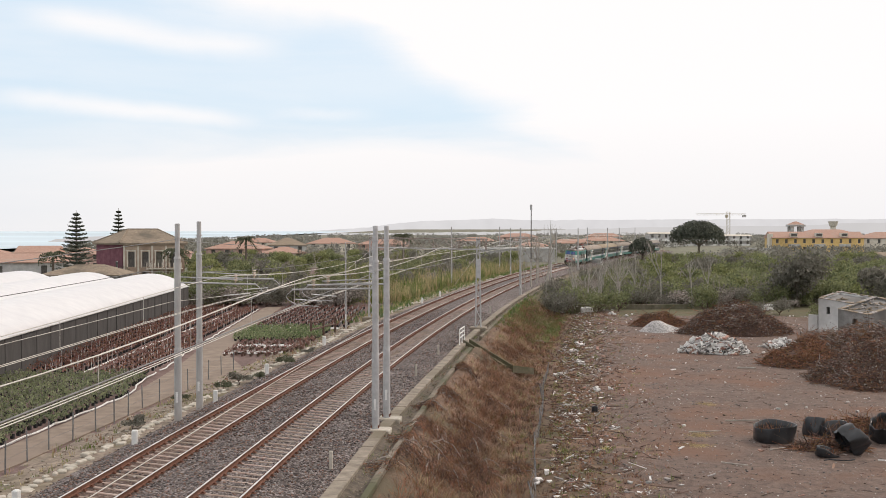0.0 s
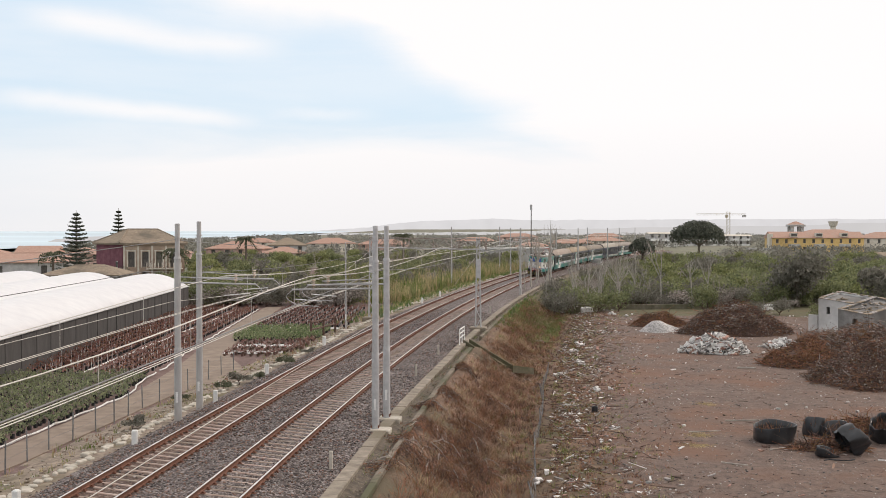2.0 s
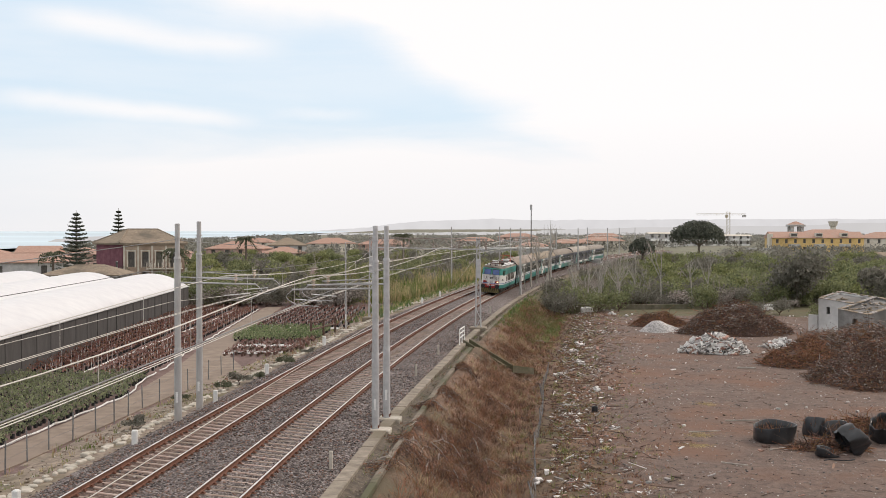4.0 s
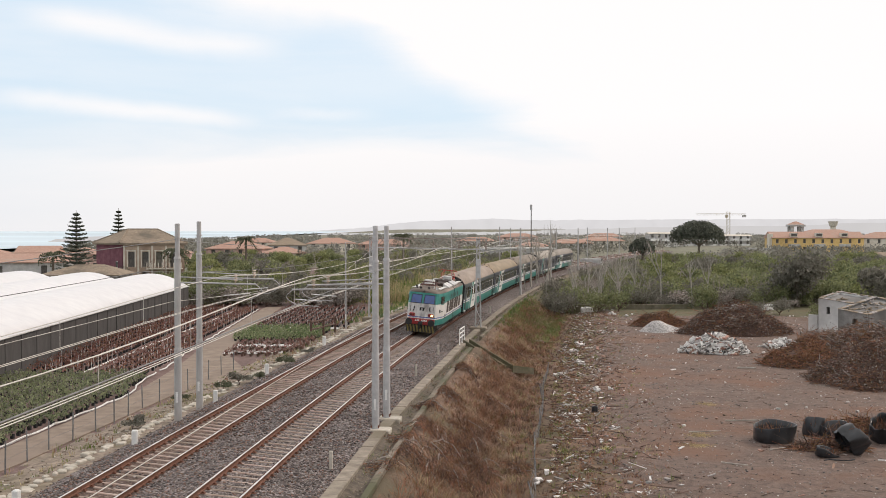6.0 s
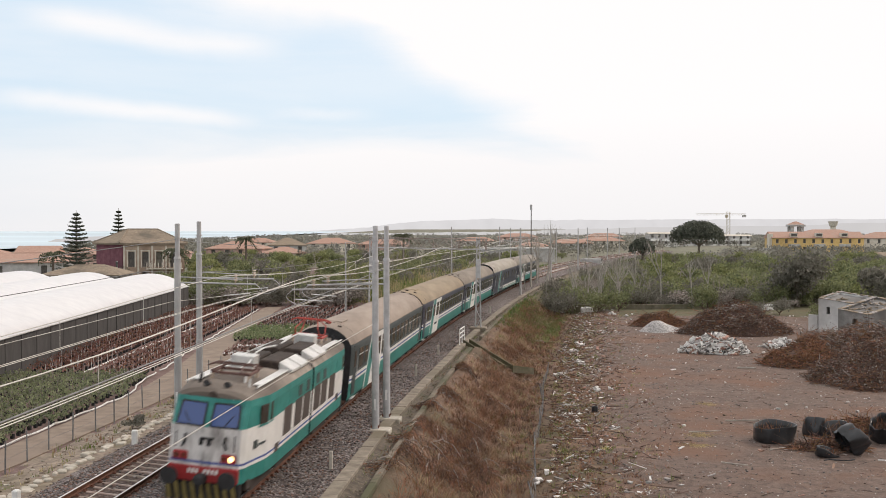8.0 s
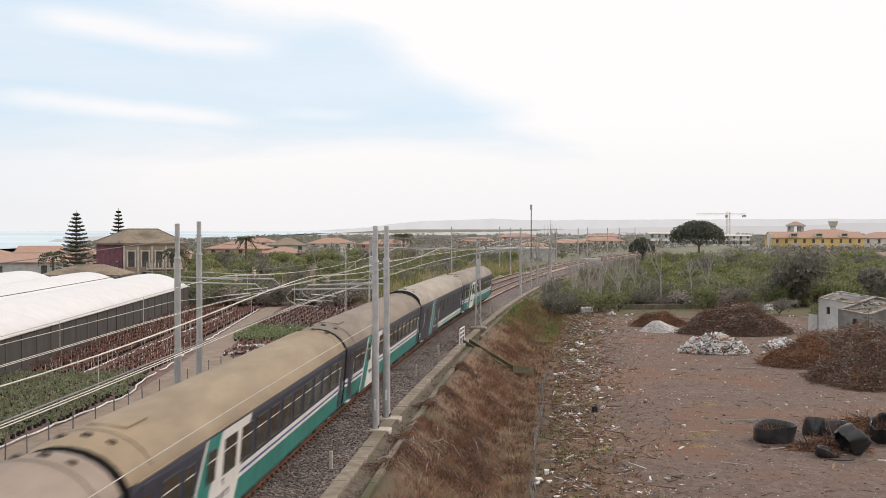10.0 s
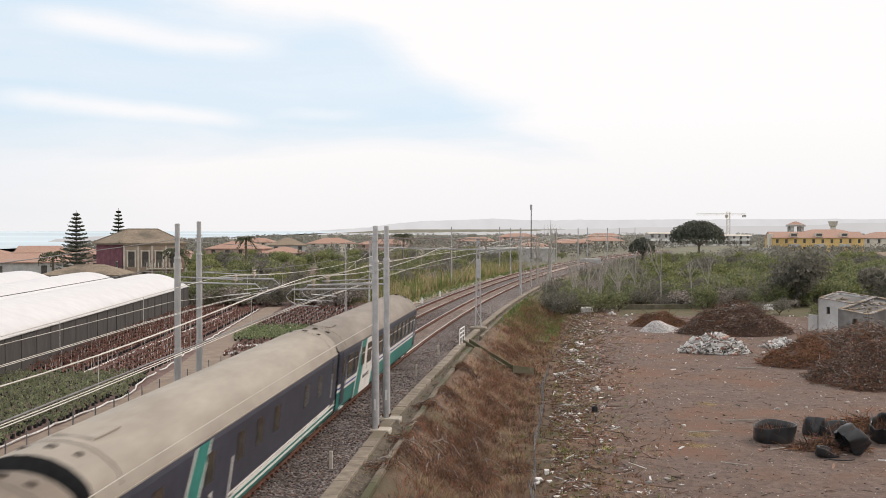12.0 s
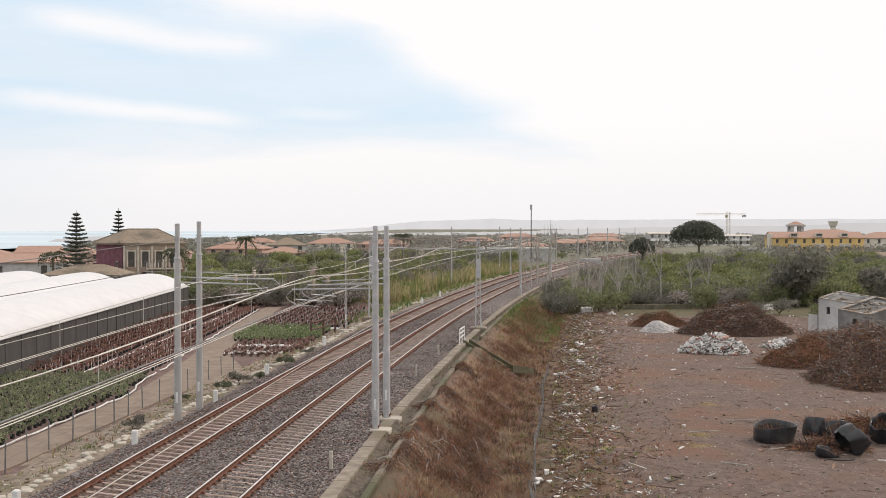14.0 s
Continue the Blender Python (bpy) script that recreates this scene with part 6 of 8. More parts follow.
def make_trees():
    rng = random.Random(41)
    orch = [tree_proto("citrus_tree", "leafy green citrus tree in a dense orchard", random.Random(50 + k), 3.1, 2.3, 1.55, 900, 0.34, (M_LEAF_ORCH, M_LEAF_ORCH2, M_LEAF_ORCH, M_LEAF_OLIVE, M_LEAF_ORCH2)[k], M_BARK, 0.5, 9, "orchard trees") for k in range(5)]
    spots = []
    y = 150.0
    while y < 330:
        x = y * 0.10 + 7 + rng.uniform(0, 3)
        while x < y * 0.37 + 4:
            if rng.random() < 0.86:
                px, py = x + rng.uniform(-1, 1), y + rng.uniform(-1.5, 1.5)
                s, o = line_coords(px, py)
                if o > 8.5:
                    spots.append((px, py))
            x += 4.0 + 0.006 * y
        y += 5.2 + y * 0.012
    stand(orch, spots, rng)
    lf = [tree_proto("orchard_tree", "yellow-green fruit tree in an old grove", random.Random(70 + k), 3.0, 2.3, 1.5, 800, 0.36, (M_LEAF_ORCH2, M_LEAF_ORCH, M_LEAF_OLIVE, M_LEAF_ORCH)[k], M_BARK, 0.5, 9, "grove trees") for k in range(4)]
    spots = []
    y = 136.0
    while y < 330:
        x = -0.21 * y - 4 + rng.uniform(0, 3)
        while x < 40:
            px, py = x + rng.uniform(-1.2, 1.2), y + rng.uniform(-2, 2)
            s, o = line_coords(px, py)
            if o < -14 - max(0, (y - 190) * 0.02) and rng.random() < 0.82:
                spots.append((px, py))
            x += 4.6 + 0.006 * y
        y += 6.0 + y * 0.014
    stand(lf, spots, rng, 0.75, 1.15)
    scrub = [tree_proto("scrub_bush", ("grey-brown dusty scrub bush", "olive-green scrub bush", "dull green scrub bush")[k] + " on rough ground", random.Random(150 + k), 2.3, 1.9, 1.15, 900, 0.2, (M_TWIG_G, M_LEAF_OLIVE, M_LEAF_ORCH)[k], M_TWIG, 0.3, 9, "scrub bushes") for k in range(3)]
    spots = []
    for _ in range(95):
        s, o = rng.uniform(203, 400), 5.5 + abs(rng.gauss(0, 6.0))
        p = on_line(s, o)
        spots.append((p.x, p.y))
    for _ in range(50):
        s, o = rng.uniform(232, 420), -13 - abs(rng.gauss(0, 14))
        p = on_line(s, o)
        spots.append((p.x, p.y))
    for _ in range(75):
        spots.append((rng.uniform(13, 46), rng.uniform(143.2, 153)))
    for _ in range(55):
        spots.append((rng.uniform(-29, -9), rng.uniform(129.5, 137)))
    spots += [(38.5, 128), (41, 131), (36, 133), (43, 126), (44.5, 134), (33, 132), (-52.5, 178), (-55.5, 180), (-50, 190)]
    stand(scrub, spots, rng, 0.55, 1.3)
    # broad dark bush trees behind the ruin
    dusk = tree_proto("olive_tree", "large dusty dark olive tree beyond the ruin", random.Random(90), 7.2, 3.7, 3.4, 3600, 0.42, M_LEAF_OLIVE, M_BARK, 1.0, 14)
    dusk.matrix_basis = pose(42.0, 147, -2.1)
    d2 = tree_proto("olive_tree", "dusty grey-green olive tree beside the ruin", random.Random(91), 5.4, 3.4, 2.5, 2400, 0.40, M_LEAF_OLIVE, M_BARK, 0.9, 10)
    d2.matrix_basis = pose(50.5, 141, -2.1)
    # bare pale saplings at the end of the lot
    bt = [bare_tree("bare_sapling", "slim leafless sapling with pale bark", random.Random(100 + k), 7.0 + k * 0.5, M_BARK_PALE, 0.33, "bare saplings", 4) for k in range(3)]
    spots = [(18.5, 146), (21.0, 148), (16.2, 150), (22.6, 145), (19.6, 151), (13.2, 158), (24.4, 149), (11.5, 163), (23.4, 152), (17.5, 141), (29.3, 146), (31.2, 147), (12.4, 150), (14.6, 168), (15.4, 145), (20.3, 144), (18.0, 155), (12.9, 172), (16.9, 162), (21.8, 156), (11.0, 176), (13.9, 181), (19.0, 165), (25.6, 146), (10.2, 155)]
    stand(bt, spots, rng, 0.7, 1.15)
    gb = [bare_tree("bare_bush", "tangled grey bush without leaves", random.Random(110 + k), 3.6, M_TWIG_G, 0.7, "bare bushes", 5) for k in range(2)]
    spots = []
    for _ in range(46):
        s, o = rng.uniform(205, 330), rng.uniform(6.5, 16)
        p = on_line(s, o)
        spots.append((p.x, p.y))
    for _ in range(26):
        s, o = rng.uniform(225, 330), rng.uniform(-45, -12)
        p = on_line(s, o)
        spots.append((p.x, p.y))
    for _ in range(14):
        spots.append((rng.uniform(14, 40), rng.uniform(143, 156)))
    spots += [(-45, 190), (-47.5, 192), (-42.5, 188), (-36, 196)]
    stand(gb, spots, rng, 0.6, 1.25)
    sh = [tree_proto("verge_shrub", "low dusty brown-green shrub by the fence", random.Random(120 + k), 0.6, 0.6, 0.34, 800, 0.09, M_LEAF_OLIVE if k else M_LEAF_DARK, M_TWIG, 0.2, 5, "verge shrubs") for k in range(2)]
    stand(sh, [(-10.7, 60.5), (-10.2, 62.5), (-9.5, 64.5), (-12.4, 49.5), (-9.0, 71.0), (-8.4, 77.0), (-12.2, 57.8)], rng, 0.7, 1.25)
    # umbrella pines
    for (x, y, h, rx, rz, n) in ((71.0, 346, 11.6, 7.2, 4.3, 6500), (48.0, 300, 7.2, 2.9, 2.6, 1800)):
        t = thing("umbrella_pine", None, None, "dark umbrella pine with a broad flat crown", "tree", group="umbrella pines", at=pose(x, y, -2.2))
        g = Geo().cyl((0, 0, 0), (0.2, 0, h - rz * 1.5), 0.4, 0.28, 8)
        for k in range(7):
            a = k * 0.9
            g.cyl((0.2, 0, h - rz * 1.7), (rx * 0.6 * math.cos(a), rx * 0.6 * math.sin(a), h - rz), 0.2, 0.06, 6)
        part("trunk", g, M_BARK, t)
        c = Geo()
        r2 = random.Random(int(x))
        for _ in range(n):
            a, r = r2.random() * 6.283, math.sqrt(r2.random())
            edge = math.sqrt(max(0.0, 1 - r * r))
            z = h - rz + rz * edge * r2.uniform(0.1, 1.0) - rz * 0.65 * (1 - edge) * r2.random() - 0.3 * r2.random()
            k = 1 + 0.08 * math.sin(a * 5) + 0.05 * math.sin(a * 9)
            c.leaf((rx * r * k * math.cos(a), rx * r * k * math.sin(a), z), r2.uniform(0.4, 0.9), r2)
        part("crown", c, M_LEAF_PINE, t)
    # tiered conifers by the villa
    for x, y, h, rb, n in ((-54.2, 184, 11.1, 3.3, 17), (-61.0, 234, 12.2, 2.6, 16)):
        t = thing("araucaria", None, None, "tall dark tiered monkey-puzzle conifer", "tree", group="tiered conifers", at=pose(x, y, -1.2))
        part("trunk", Geo().cyl((0, 0, 0), (0, 0, h), 0.22, 0.03, 8), M_BARK, t)
        r2 = random.Random(int(-x))
        for k in range(n):
            z = 0.9 + (h - 1.0) * k / n
            reach = rb * (1 - k / n) ** 0.85 + 0.15
            tier = Geo()
            for j in range(9):
                a = j * 0.698 + k * 0.4
                dx, dy = math.cos(a), math.sin(a)
                for q in range(20):
                    u = (q + 0.5) / 20
                    tier.leaf((dx * reach * u + r2.gauss(0, 0.05), dy * reach * u + r2.gauss(0, 0.05), z + 0.28 * u * u * reach * 0.5 + r2.gauss(0, 0.05)), 0.46 * (1.1 - 0.4 * u), r2, 0, 0.1)
                tier.cyl((0, 0, z), (dx * reach, dy * reach, z + 0.14 * reach), 0.03, 0.012, 4)
            part("tier", tier, M_LEAF_PINE, t)
    # palms
    for x, y, h in ((-42.4, 197, 6.2), (-61.5, 196, 5.6), (-41.5, 262, 7.4), (-8.0, 250, 8.2)):
        t = thing("palm_tree", None, None, "date palm with a full dark crown of fronds", "tree", group="palms", at=pose(x, y, -1.4))
        part("trunk", Geo().cyl((0, 0, 0), (0.1, 0, h - 1.2), 0.22, 0.2, 8), M_BARK, t)
        r2 = random.Random(int(x * 3))
        for j in range(26):
            a, up = j * 2.4, r2.uniform(-0.4, 1.2)
            f = Geo()
            for q in range(9):
                u = q / 8
                px, pz = 2.1 * u, up * 1.3 * u - 1.5 * u * u
                f.leaf((px * math.cos(a), px * math.sin(a), h - 1.1 + pz), 0.5, r2, 0, 0.0)
                f.leaf((px * math.cos(a), px * math.sin(a), h - 1.1 + pz), 0.45, r2, 0, 0.0)
            part("frond", f, M_LEAF_DARK, t)


def make_far_woods():
    """Scrub and groves of the plain, beyond the near trees."""
    rng = random.Random(61)
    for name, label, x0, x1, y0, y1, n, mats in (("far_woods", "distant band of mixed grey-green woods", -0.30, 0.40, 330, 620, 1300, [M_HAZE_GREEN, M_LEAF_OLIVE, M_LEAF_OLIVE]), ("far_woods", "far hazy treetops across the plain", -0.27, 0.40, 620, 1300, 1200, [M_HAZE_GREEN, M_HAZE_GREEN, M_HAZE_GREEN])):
        g = Geo()
        for _ in range(n):
            y = rng.uniform(y0, y1)
            x = y * rng.uniform(x0, x1)
            s, o = line_coords(x, y)
            if abs(o) < 12 and s < 600:
                continue
            z = ground_z(x, y)
            h = rng.uniform(2.2, 4.4) * (0.85 if y < 620 else 0.8)
            r = h * rng.uniform(0.45, 0.8)
            mi = rng.randrange(3)
            for _ in range(42):
                v = Vector((rng.gauss(0, 1), rng.gauss(0, 1), rng.gauss(0, 1))).normalized() * (rng.random() ** 0.4)
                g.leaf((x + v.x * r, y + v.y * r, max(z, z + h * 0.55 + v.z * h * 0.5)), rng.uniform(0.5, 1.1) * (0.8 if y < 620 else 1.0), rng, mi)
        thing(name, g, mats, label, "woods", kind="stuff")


# distance haze is mixed into this leaf colour: paler and greyer than near leaves
M_HAZE_GREEN = foliage("haze_coloured_leaves", (0.20, 0.20, 0.175), (0.33, 0.325, 0.295), 0.2)
make_grass()
make_trees()
make_far_woods()


# ---- the lot: heaps, tubs, ruin, litter ----
M_TUB = surface("black_tub_plastic", (0.012, 0.0125, 0.014), (0.035, 0.037, 0.041), 2.0, 0.3, 0.15, stain=(0.09, 0.085, 0.08), stain_at=0.66)
M_RUB_W = surface("white_rubble", (0.48, 0.47, 0.45), (0.74, 0.73, 0.71), 4.0, 0.9, 0.3, island=0.25)
M_RUB_G = surface("grey_rubble", (0.18, 0.165, 0.155), (0.40, 0.37, 0.35), 4.0, 0.9, 0.3, island=0.25)
M_RUB_P = surface("brick_rubble", (0.26, 0.14, 0.105), (0.44, 0.28, 0.22), 4.0, 0.9, 0.3, island=0.25)
M_RUB_D = surface("dark_rubble", (0.03, 0.03, 0.032), (0.10, 0.095, 0.09), 4.0, 0.8, 0.2, island=0.3)
M_GRAVEL = gravel_mat("grey_gravel", [(0.26, 0.25, 0.245), (0.42, 0.41, 0.40), (0.33, 0.32, 0.31), (0.50, 0.48, 0.47)], 9.0)
M_RUIN_W = surface("peeling_whitewash", (0.58, 0.58, 0.57), (0.78, 0.78, 0.76), 1.5, 0.9, 0.25, stain=(0.36, 0.35, 0.34), stain_at=0.62)
M_RUIN_G = surface("bare_grey_render", (0.17, 0.165, 0.16), (0.32, 0.315, 0.30), 1.5, 0.92, 0.25, stain=(0.12, 0.115, 0.11), stain_at=0.58)
M_STRAW = surface("yellow_straw", (0.30, 0.22, 0.11), (0.50, 0.40, 0.22), 6.0, 0.9, 0.2)
M_LITTER = surface("pale_litter", (0.50, 0.49, 0.47), (0.74, 0.73, 0.71), 5.0, 0.7, 0.1, island=0.3)


def mound(name, label, cx, cy, rx, ry, h, mat, seed, turn=0.0):
    """An uneven heap's core as a closed dome of earth."""
    g = Geo()
    n, m = 26, 9
    rings = []
    c, s = math.cos(turn), math.sin(turn)
    for j in range(m):
        t = j / (m - 1)
        ring = []
        for i in range(n):
            a = 2 * math.pi * i / n
            k = (1 - t) * (1 + 0.22 * noise.noise((math.cos(a) * 1.5, math.sin(a) * 1.5, seed)))
            x, y = rx * k * math.cos(a), ry * k * math.sin(a)
            z = h * math.sin(t * math.pi / 2) ** 1.1 * (1 + 0.45 * noise.noise((x * 0.6, y * 0.6, seed + 4)))
            px, py = cx + x * c - y * s, cy + x * s + y * c
            ring.append((px, py, ground_z(px, py) - 0.05 + max(0, z) + 0.06 * noise.noise((px * 3, py * 3, seed))))
        rings.append(ring)
    g.sweep(rings, caps=False)
    return g


def brush_pile(label, cx, cy, rx, ry, h, seed, n, mats, turn=0.0):
    """A heap of cut branches: long bent sticks over a core of earth and twigs."""
    rng = random.Random(seed)
    pile = thing("brush_pile", None, None, label, "brush pile", group="brush piles")
    part("core", mound("core", "", cx, cy, rx * 0.92, ry * 0.92, h * 0.62, M_TWIG, seed, turn), M_TWIG, pile, smooth=True)
    g = Geo()
    c, s = math.cos(turn), math.sin(turn)
    for _ in range(int(n * 2.0)):
        a, r = rng.random() * 6.283, rng.random() ** 0.55
        x, y = rx * r * math.cos(a), ry * r * math.sin(a)
        top = h * (1 - r * r) * (0.85 + 0.5 * noise.noise((x * 0.5, y * 0.5, seed)) + 0.45 * noise.noise((x * 1.1, y * 1.1, seed + 2)))
        px, py = cx + x * c - y * s, cy + x * s + y * c
        p = Vector((px, py, ground_z(px, py) + max(0.05, top * rng.uniform(0.65, 1.05))))
        d = Vector((rng.gauss(0, 1), rng.gauss(0, 1), rng.gauss(-0.1, 0.45))).normalized()
        ln = rng.uniform(0.25, 1.15)
        rr = rng.choice((0.006, 0.008, 0.010, 0.012, 0.016, 0.03))
        q = p + d * ln * 0.5 + Vector((rng.gauss(0, 0.06), rng.gauss(0, 0.06), rng.gauss(0, 0.06)))
        e = q + (d + Vector((rng.gauss(0, 0.35), rng.gauss(0, 0.35), rng.gauss(-0.1, 0.3)))).normalized() * ln * 0.5
        floor = ground_z(px, py)
        q.z, e.z = max(q.z, floor + 0.03), max(e.z, floor + 0.03)
        mi = min(len(mats) - 1, max(0, int((0.5 + 0.9 * noise.noise((p.x * 0.8, p.y * 0.8, seed)) + rng.gauss(0, 0.22)) * len(mats))))
        g.cyl(p, q, rr, rr * 0.8, 4, mi, caps=False)
        g.cyl(q, e, rr * 0.8, rr * 0.4, 4, mi, caps=False)
    part("tangle", g, mats, pile, "dry cut branches", kind="stuff")
    lv = Geo()
    for _ in range(int(n * 2.2)):
        a, r = rng.random() * 6.283, rng.random() ** 0.5
        x, y = rx * r * math.cos(a) * 1.05, ry * r * math.sin(a) * 1.05
        top = h * max(0.0, 1 - r * r) * (0.85 + 0.5 * noise.noise((x * 0.5, y * 0.5, seed)))
        px, py = cx + x * c - y * s, cy + x * s + y * c
        lv.leaf((px, py, ground_z(px, py) + 0.03 + top * rng.uniform(0.8, 1.02)), rng.uniform(0.05, 0.17), rng, rng.randrange(len(mats)))
    part("withered_litter", lv, mats, pile, "withered leaves and bark", kind="stuff")
    return pile


def rubble_pile(label, cx, cy, rx, ry, h, seed, n, big):
    rng = random.Random(seed)
    pile = thing("rubble_pile", None, None, label, "rubble pile", group="rubble piles")
    part("core", mound("core", "", cx, cy, rx * 0.9, ry * 0.9, h * 0.75, M_RUB_G, seed), M_RUB_G, pile, smooth=True)
    rest = Geo()
    for k in range(n):
        a, r = rng.random() * 6.283, rng.random() ** 0.55
        x, y = cx + rx * r * math.cos(a), cy + ry * r * math.sin(a)
        z = ground_z(x, y) + max(0.03, h * (1 - r ** 1.6) * rng.uniform(0.8, 1.0))
        sz = (rng.uniform(0.1, big), rng.uniform(0.1, big * 0.8), rng.uniform(0.04, 0.14))
        rot = Euler((rng.gauss(0, 0.5), rng.gauss(0, 0.5), rng.uniform(0, 6.28))).to_matrix()
        mi = rng.choices((0, 1, 2, 3), (9, 1.5, 1.2, 1.6))[0]
        if k < 90:
            part("slab", Geo().bevel_box((0, 0, 0), sz, 0.015), (M_RUB_W, M_RUB_G, M_RUB_P, M_RUB_D)[mi], pile, at=Matrix.Translation((x, y, z)) @ rot.to_4x4())
        else:
            rest.box((x, y, z), tuple(v * 0.6 for v in sz), mi, rot)
    part("small_rubble", rest, [M_RUB_W, M_RUB_G, M_RUB_P, M_RUB_D], pile, kind="stuff")


def tub_geo(r, h, wob, seed, sag=0.0):
    """An open soft plastic tub with a rolled rim and creased wall."""
    g = Geo()
    n = 30
    rng = random.Random(seed)

    def ring(z, rr, inset):
        out = []
        for i in range(n):
            a = 2 * math.pi * i / n
            k = 1 + wob * noise.noise((math.cos(a) * 1.6, math.sin(a) * 1.6, z * 1.3 + seed)) + 0.25 * wob * math.sin(a * 9 + z * 4)
            zz = z - sag * max(0.0, math.cos(a + seed)) * (z / h)
            out.append(((rr - inset) * k * math.cos(a), (rr - inset) * k * math.sin(a), zz))
        return out

    g.sweep([ring(0.0, r * 0.9, 0), ring(0.08, r * 0.97, 0), ring(h * 0.4, r, 0), ring(h * 0.8, r * 0.99, 0), ring(h, r * 1.0, 0), ring(h + 0.02, r * 1.02, 0.02), ring(h, r, 0.05), ring(h * 0.6, r, 0.06), ring(h * 0.3, r, 0.08)])
    last = len(g.v) - n
    g.face(range(last, last + n))
    return g


def make_tubs():
    data = [((14.55, 54.6), 0.90, 0.80, 0.10, 0.22, (2, 3, 0), "large black plastic plant tub standing on the earth", 3),
            ((16.75, 56.0), 0.47, 0.8, 0.2, 0.3, (-6, 14, 40), "torn black plastic tub standing crooked", 5),
            ((17.7, 55.4), 0.75, 0.6, 0.3, 0.35, (8, -8, 10), "sagging black plastic tub full of dead plants", 7),
            ((16.6, 51.3), 0.62, 0.85, 0.28, 0.2, (4, 62, 15), "tipped black plastic tub lying on its side", 9),
            ((19.4, 54.4), 0.72, 0.85, 0.25, 0.25, (10, -24, 60), "collapsed black plastic tub with shiny folds", 11),
            ((15.7, 50.9), 0.45, 0.35, 0.4, 0.2, (0, 10, 0), "crumpled black plastic tub half buried in twigs", 13)]
    for (x, y), r, h, wob, sag, (rx, ry, rz), label, seed in data:
        lift = r * math.sin(radians(abs(ry))) * 0.8 if abs(ry) > 20 else 0.0
        t = thing("plant_tub", None, None, label, "plant tub", group="discarded plant tubs", at=pose(x, y, ground_z(x, y) - 0.03 + lift, rx, ry, rz))
        part("shell", tub_geo(r, h, wob, seed, sag), M_TUB, t, smooth=True)
        rng = random.Random(seed)
        g = Geo()
        for _ in range(150):
            a, q = rng.random() * 6.283, r * 0.85 * math.sqrt(rng.random())
            p = Vector((q * math.cos(a), q * math.sin(a), h * 0.35))
            g.cyl(p, p + Vector((rng.gauss(0, 0.2), rng.gauss(0, 0.2), rng.uniform(0.05, h * 0.75))), 0.012, 0.005, 4, rng.randrange(2), caps=False)
        part("dead_growth", g, [M_TWIG_R, M_TWIG], t, "dry plant remains", kind="stuff")
    # loose straps and film by the tubs
    rng = random.Random(77)
    for k, (x, y) in enumerate(((15.2, 49.6), (17.3, 49.2), (18.4, 50.5))):
        pts = [(x + 0.25 * i + 0.06 * rng.random(), y + 0.1 * math.sin(i * 1.3 + k), ground_z(x, y) + 0.06 + 0.05 * rng.random()) for i in range(6)]
        thing("plastic_strip", Geo().tube(pts, 0.03, 5), M_LITTER if k else M_TUB, "torn strip of plastic lying on the earth", "plastic strip", group="plastic strips")
    b = thing("bucket", None, None, "small black plastic bucket on the earth", "bucket", at=pose(7.76, 63.45, ground_z(7.76, 63.45)))
    part("pail", tub_geo(0.16, 0.3, 0.02, 2), M_TUB, b)
    brush_pile("heap of rusty twigs behind the tubs", 19.0, 56.8, 2.0, 1.0, 0.7, 15, 500, [M_TWIG_R, M_TWIG, M_TWIG_R])
    brush_pile("low scatter of rusty twigs among tubs", 16.3, 52.6, 1.6, 0.9, 0.4, 17, 350, [M_TWIG_R, M_TWIG])


def wall_with_hole(g, a, b, z0, z1, thick, holes, mi=0):
    """An upright wall from a to b with rectangular openings (u0, u1, z0, z1) cut through."""
    a, b = Vector((*a, 0)), Vector((*b, 0))
    d = b - a
    length = d.length
    d.normalize()
    n = Vector((-d.y, d.x, 0)) * thick / 2
    us = sorted({0.0, length, *[h[0] for h in holes], *[h[1] for h in holes]})
    zs = sorted({z0, z1, *[h[2] for h in holes], *[h[3] for h in holes]})
    nu, nz, base = len(us), len(zs), len(g.v)
    for e in (-1, 1):
        for u in us:
            for z in zs:
                p = a + d * u + n * e
                g.v.append((p.x, p.y, z))

    def vid(e, i, j):
        return base + e * nu * nz + i * nz + j

    def solid(i, j):
        if not (0 <= i < nu - 1 and 0 <= j < nz - 1):
            return False
        um, vm = (us[i] + us[i + 1]) / 2, (zs[j] + zs[j + 1]) / 2
        return not any(h[0] < um < h[1] and h[2] < vm < h[3] for h in holes)

    for i in range(nu - 1):
        for j in range(nz - 1):
            if not solid(i, j):
                continue
            g.face((vid(0, i, j), vid(0, i + 1, j), vid(0, i + 1, j + 1), vid(0, i, j + 1)), mi)
            g.face((vid(1, i, j + 1), vid(1, i + 1, j + 1), vid(1, i + 1, j), vid(1, i, j)), mi)
            for (di, dj), (p, q) in (((-1, 0), ((i, j), (i, j + 1))), ((1, 0), ((i + 1, j + 1), (i + 1, j))), ((0, -1), ((i + 1, j), (i, j))), ((0, 1), ((i, j + 1), (i + 1, j + 1)))):
                if not solid(i + di, j + dj):
                    g.face((vid(0, *p), vid(0, *q), vid(1, *q), vid(1, *p)), mi)


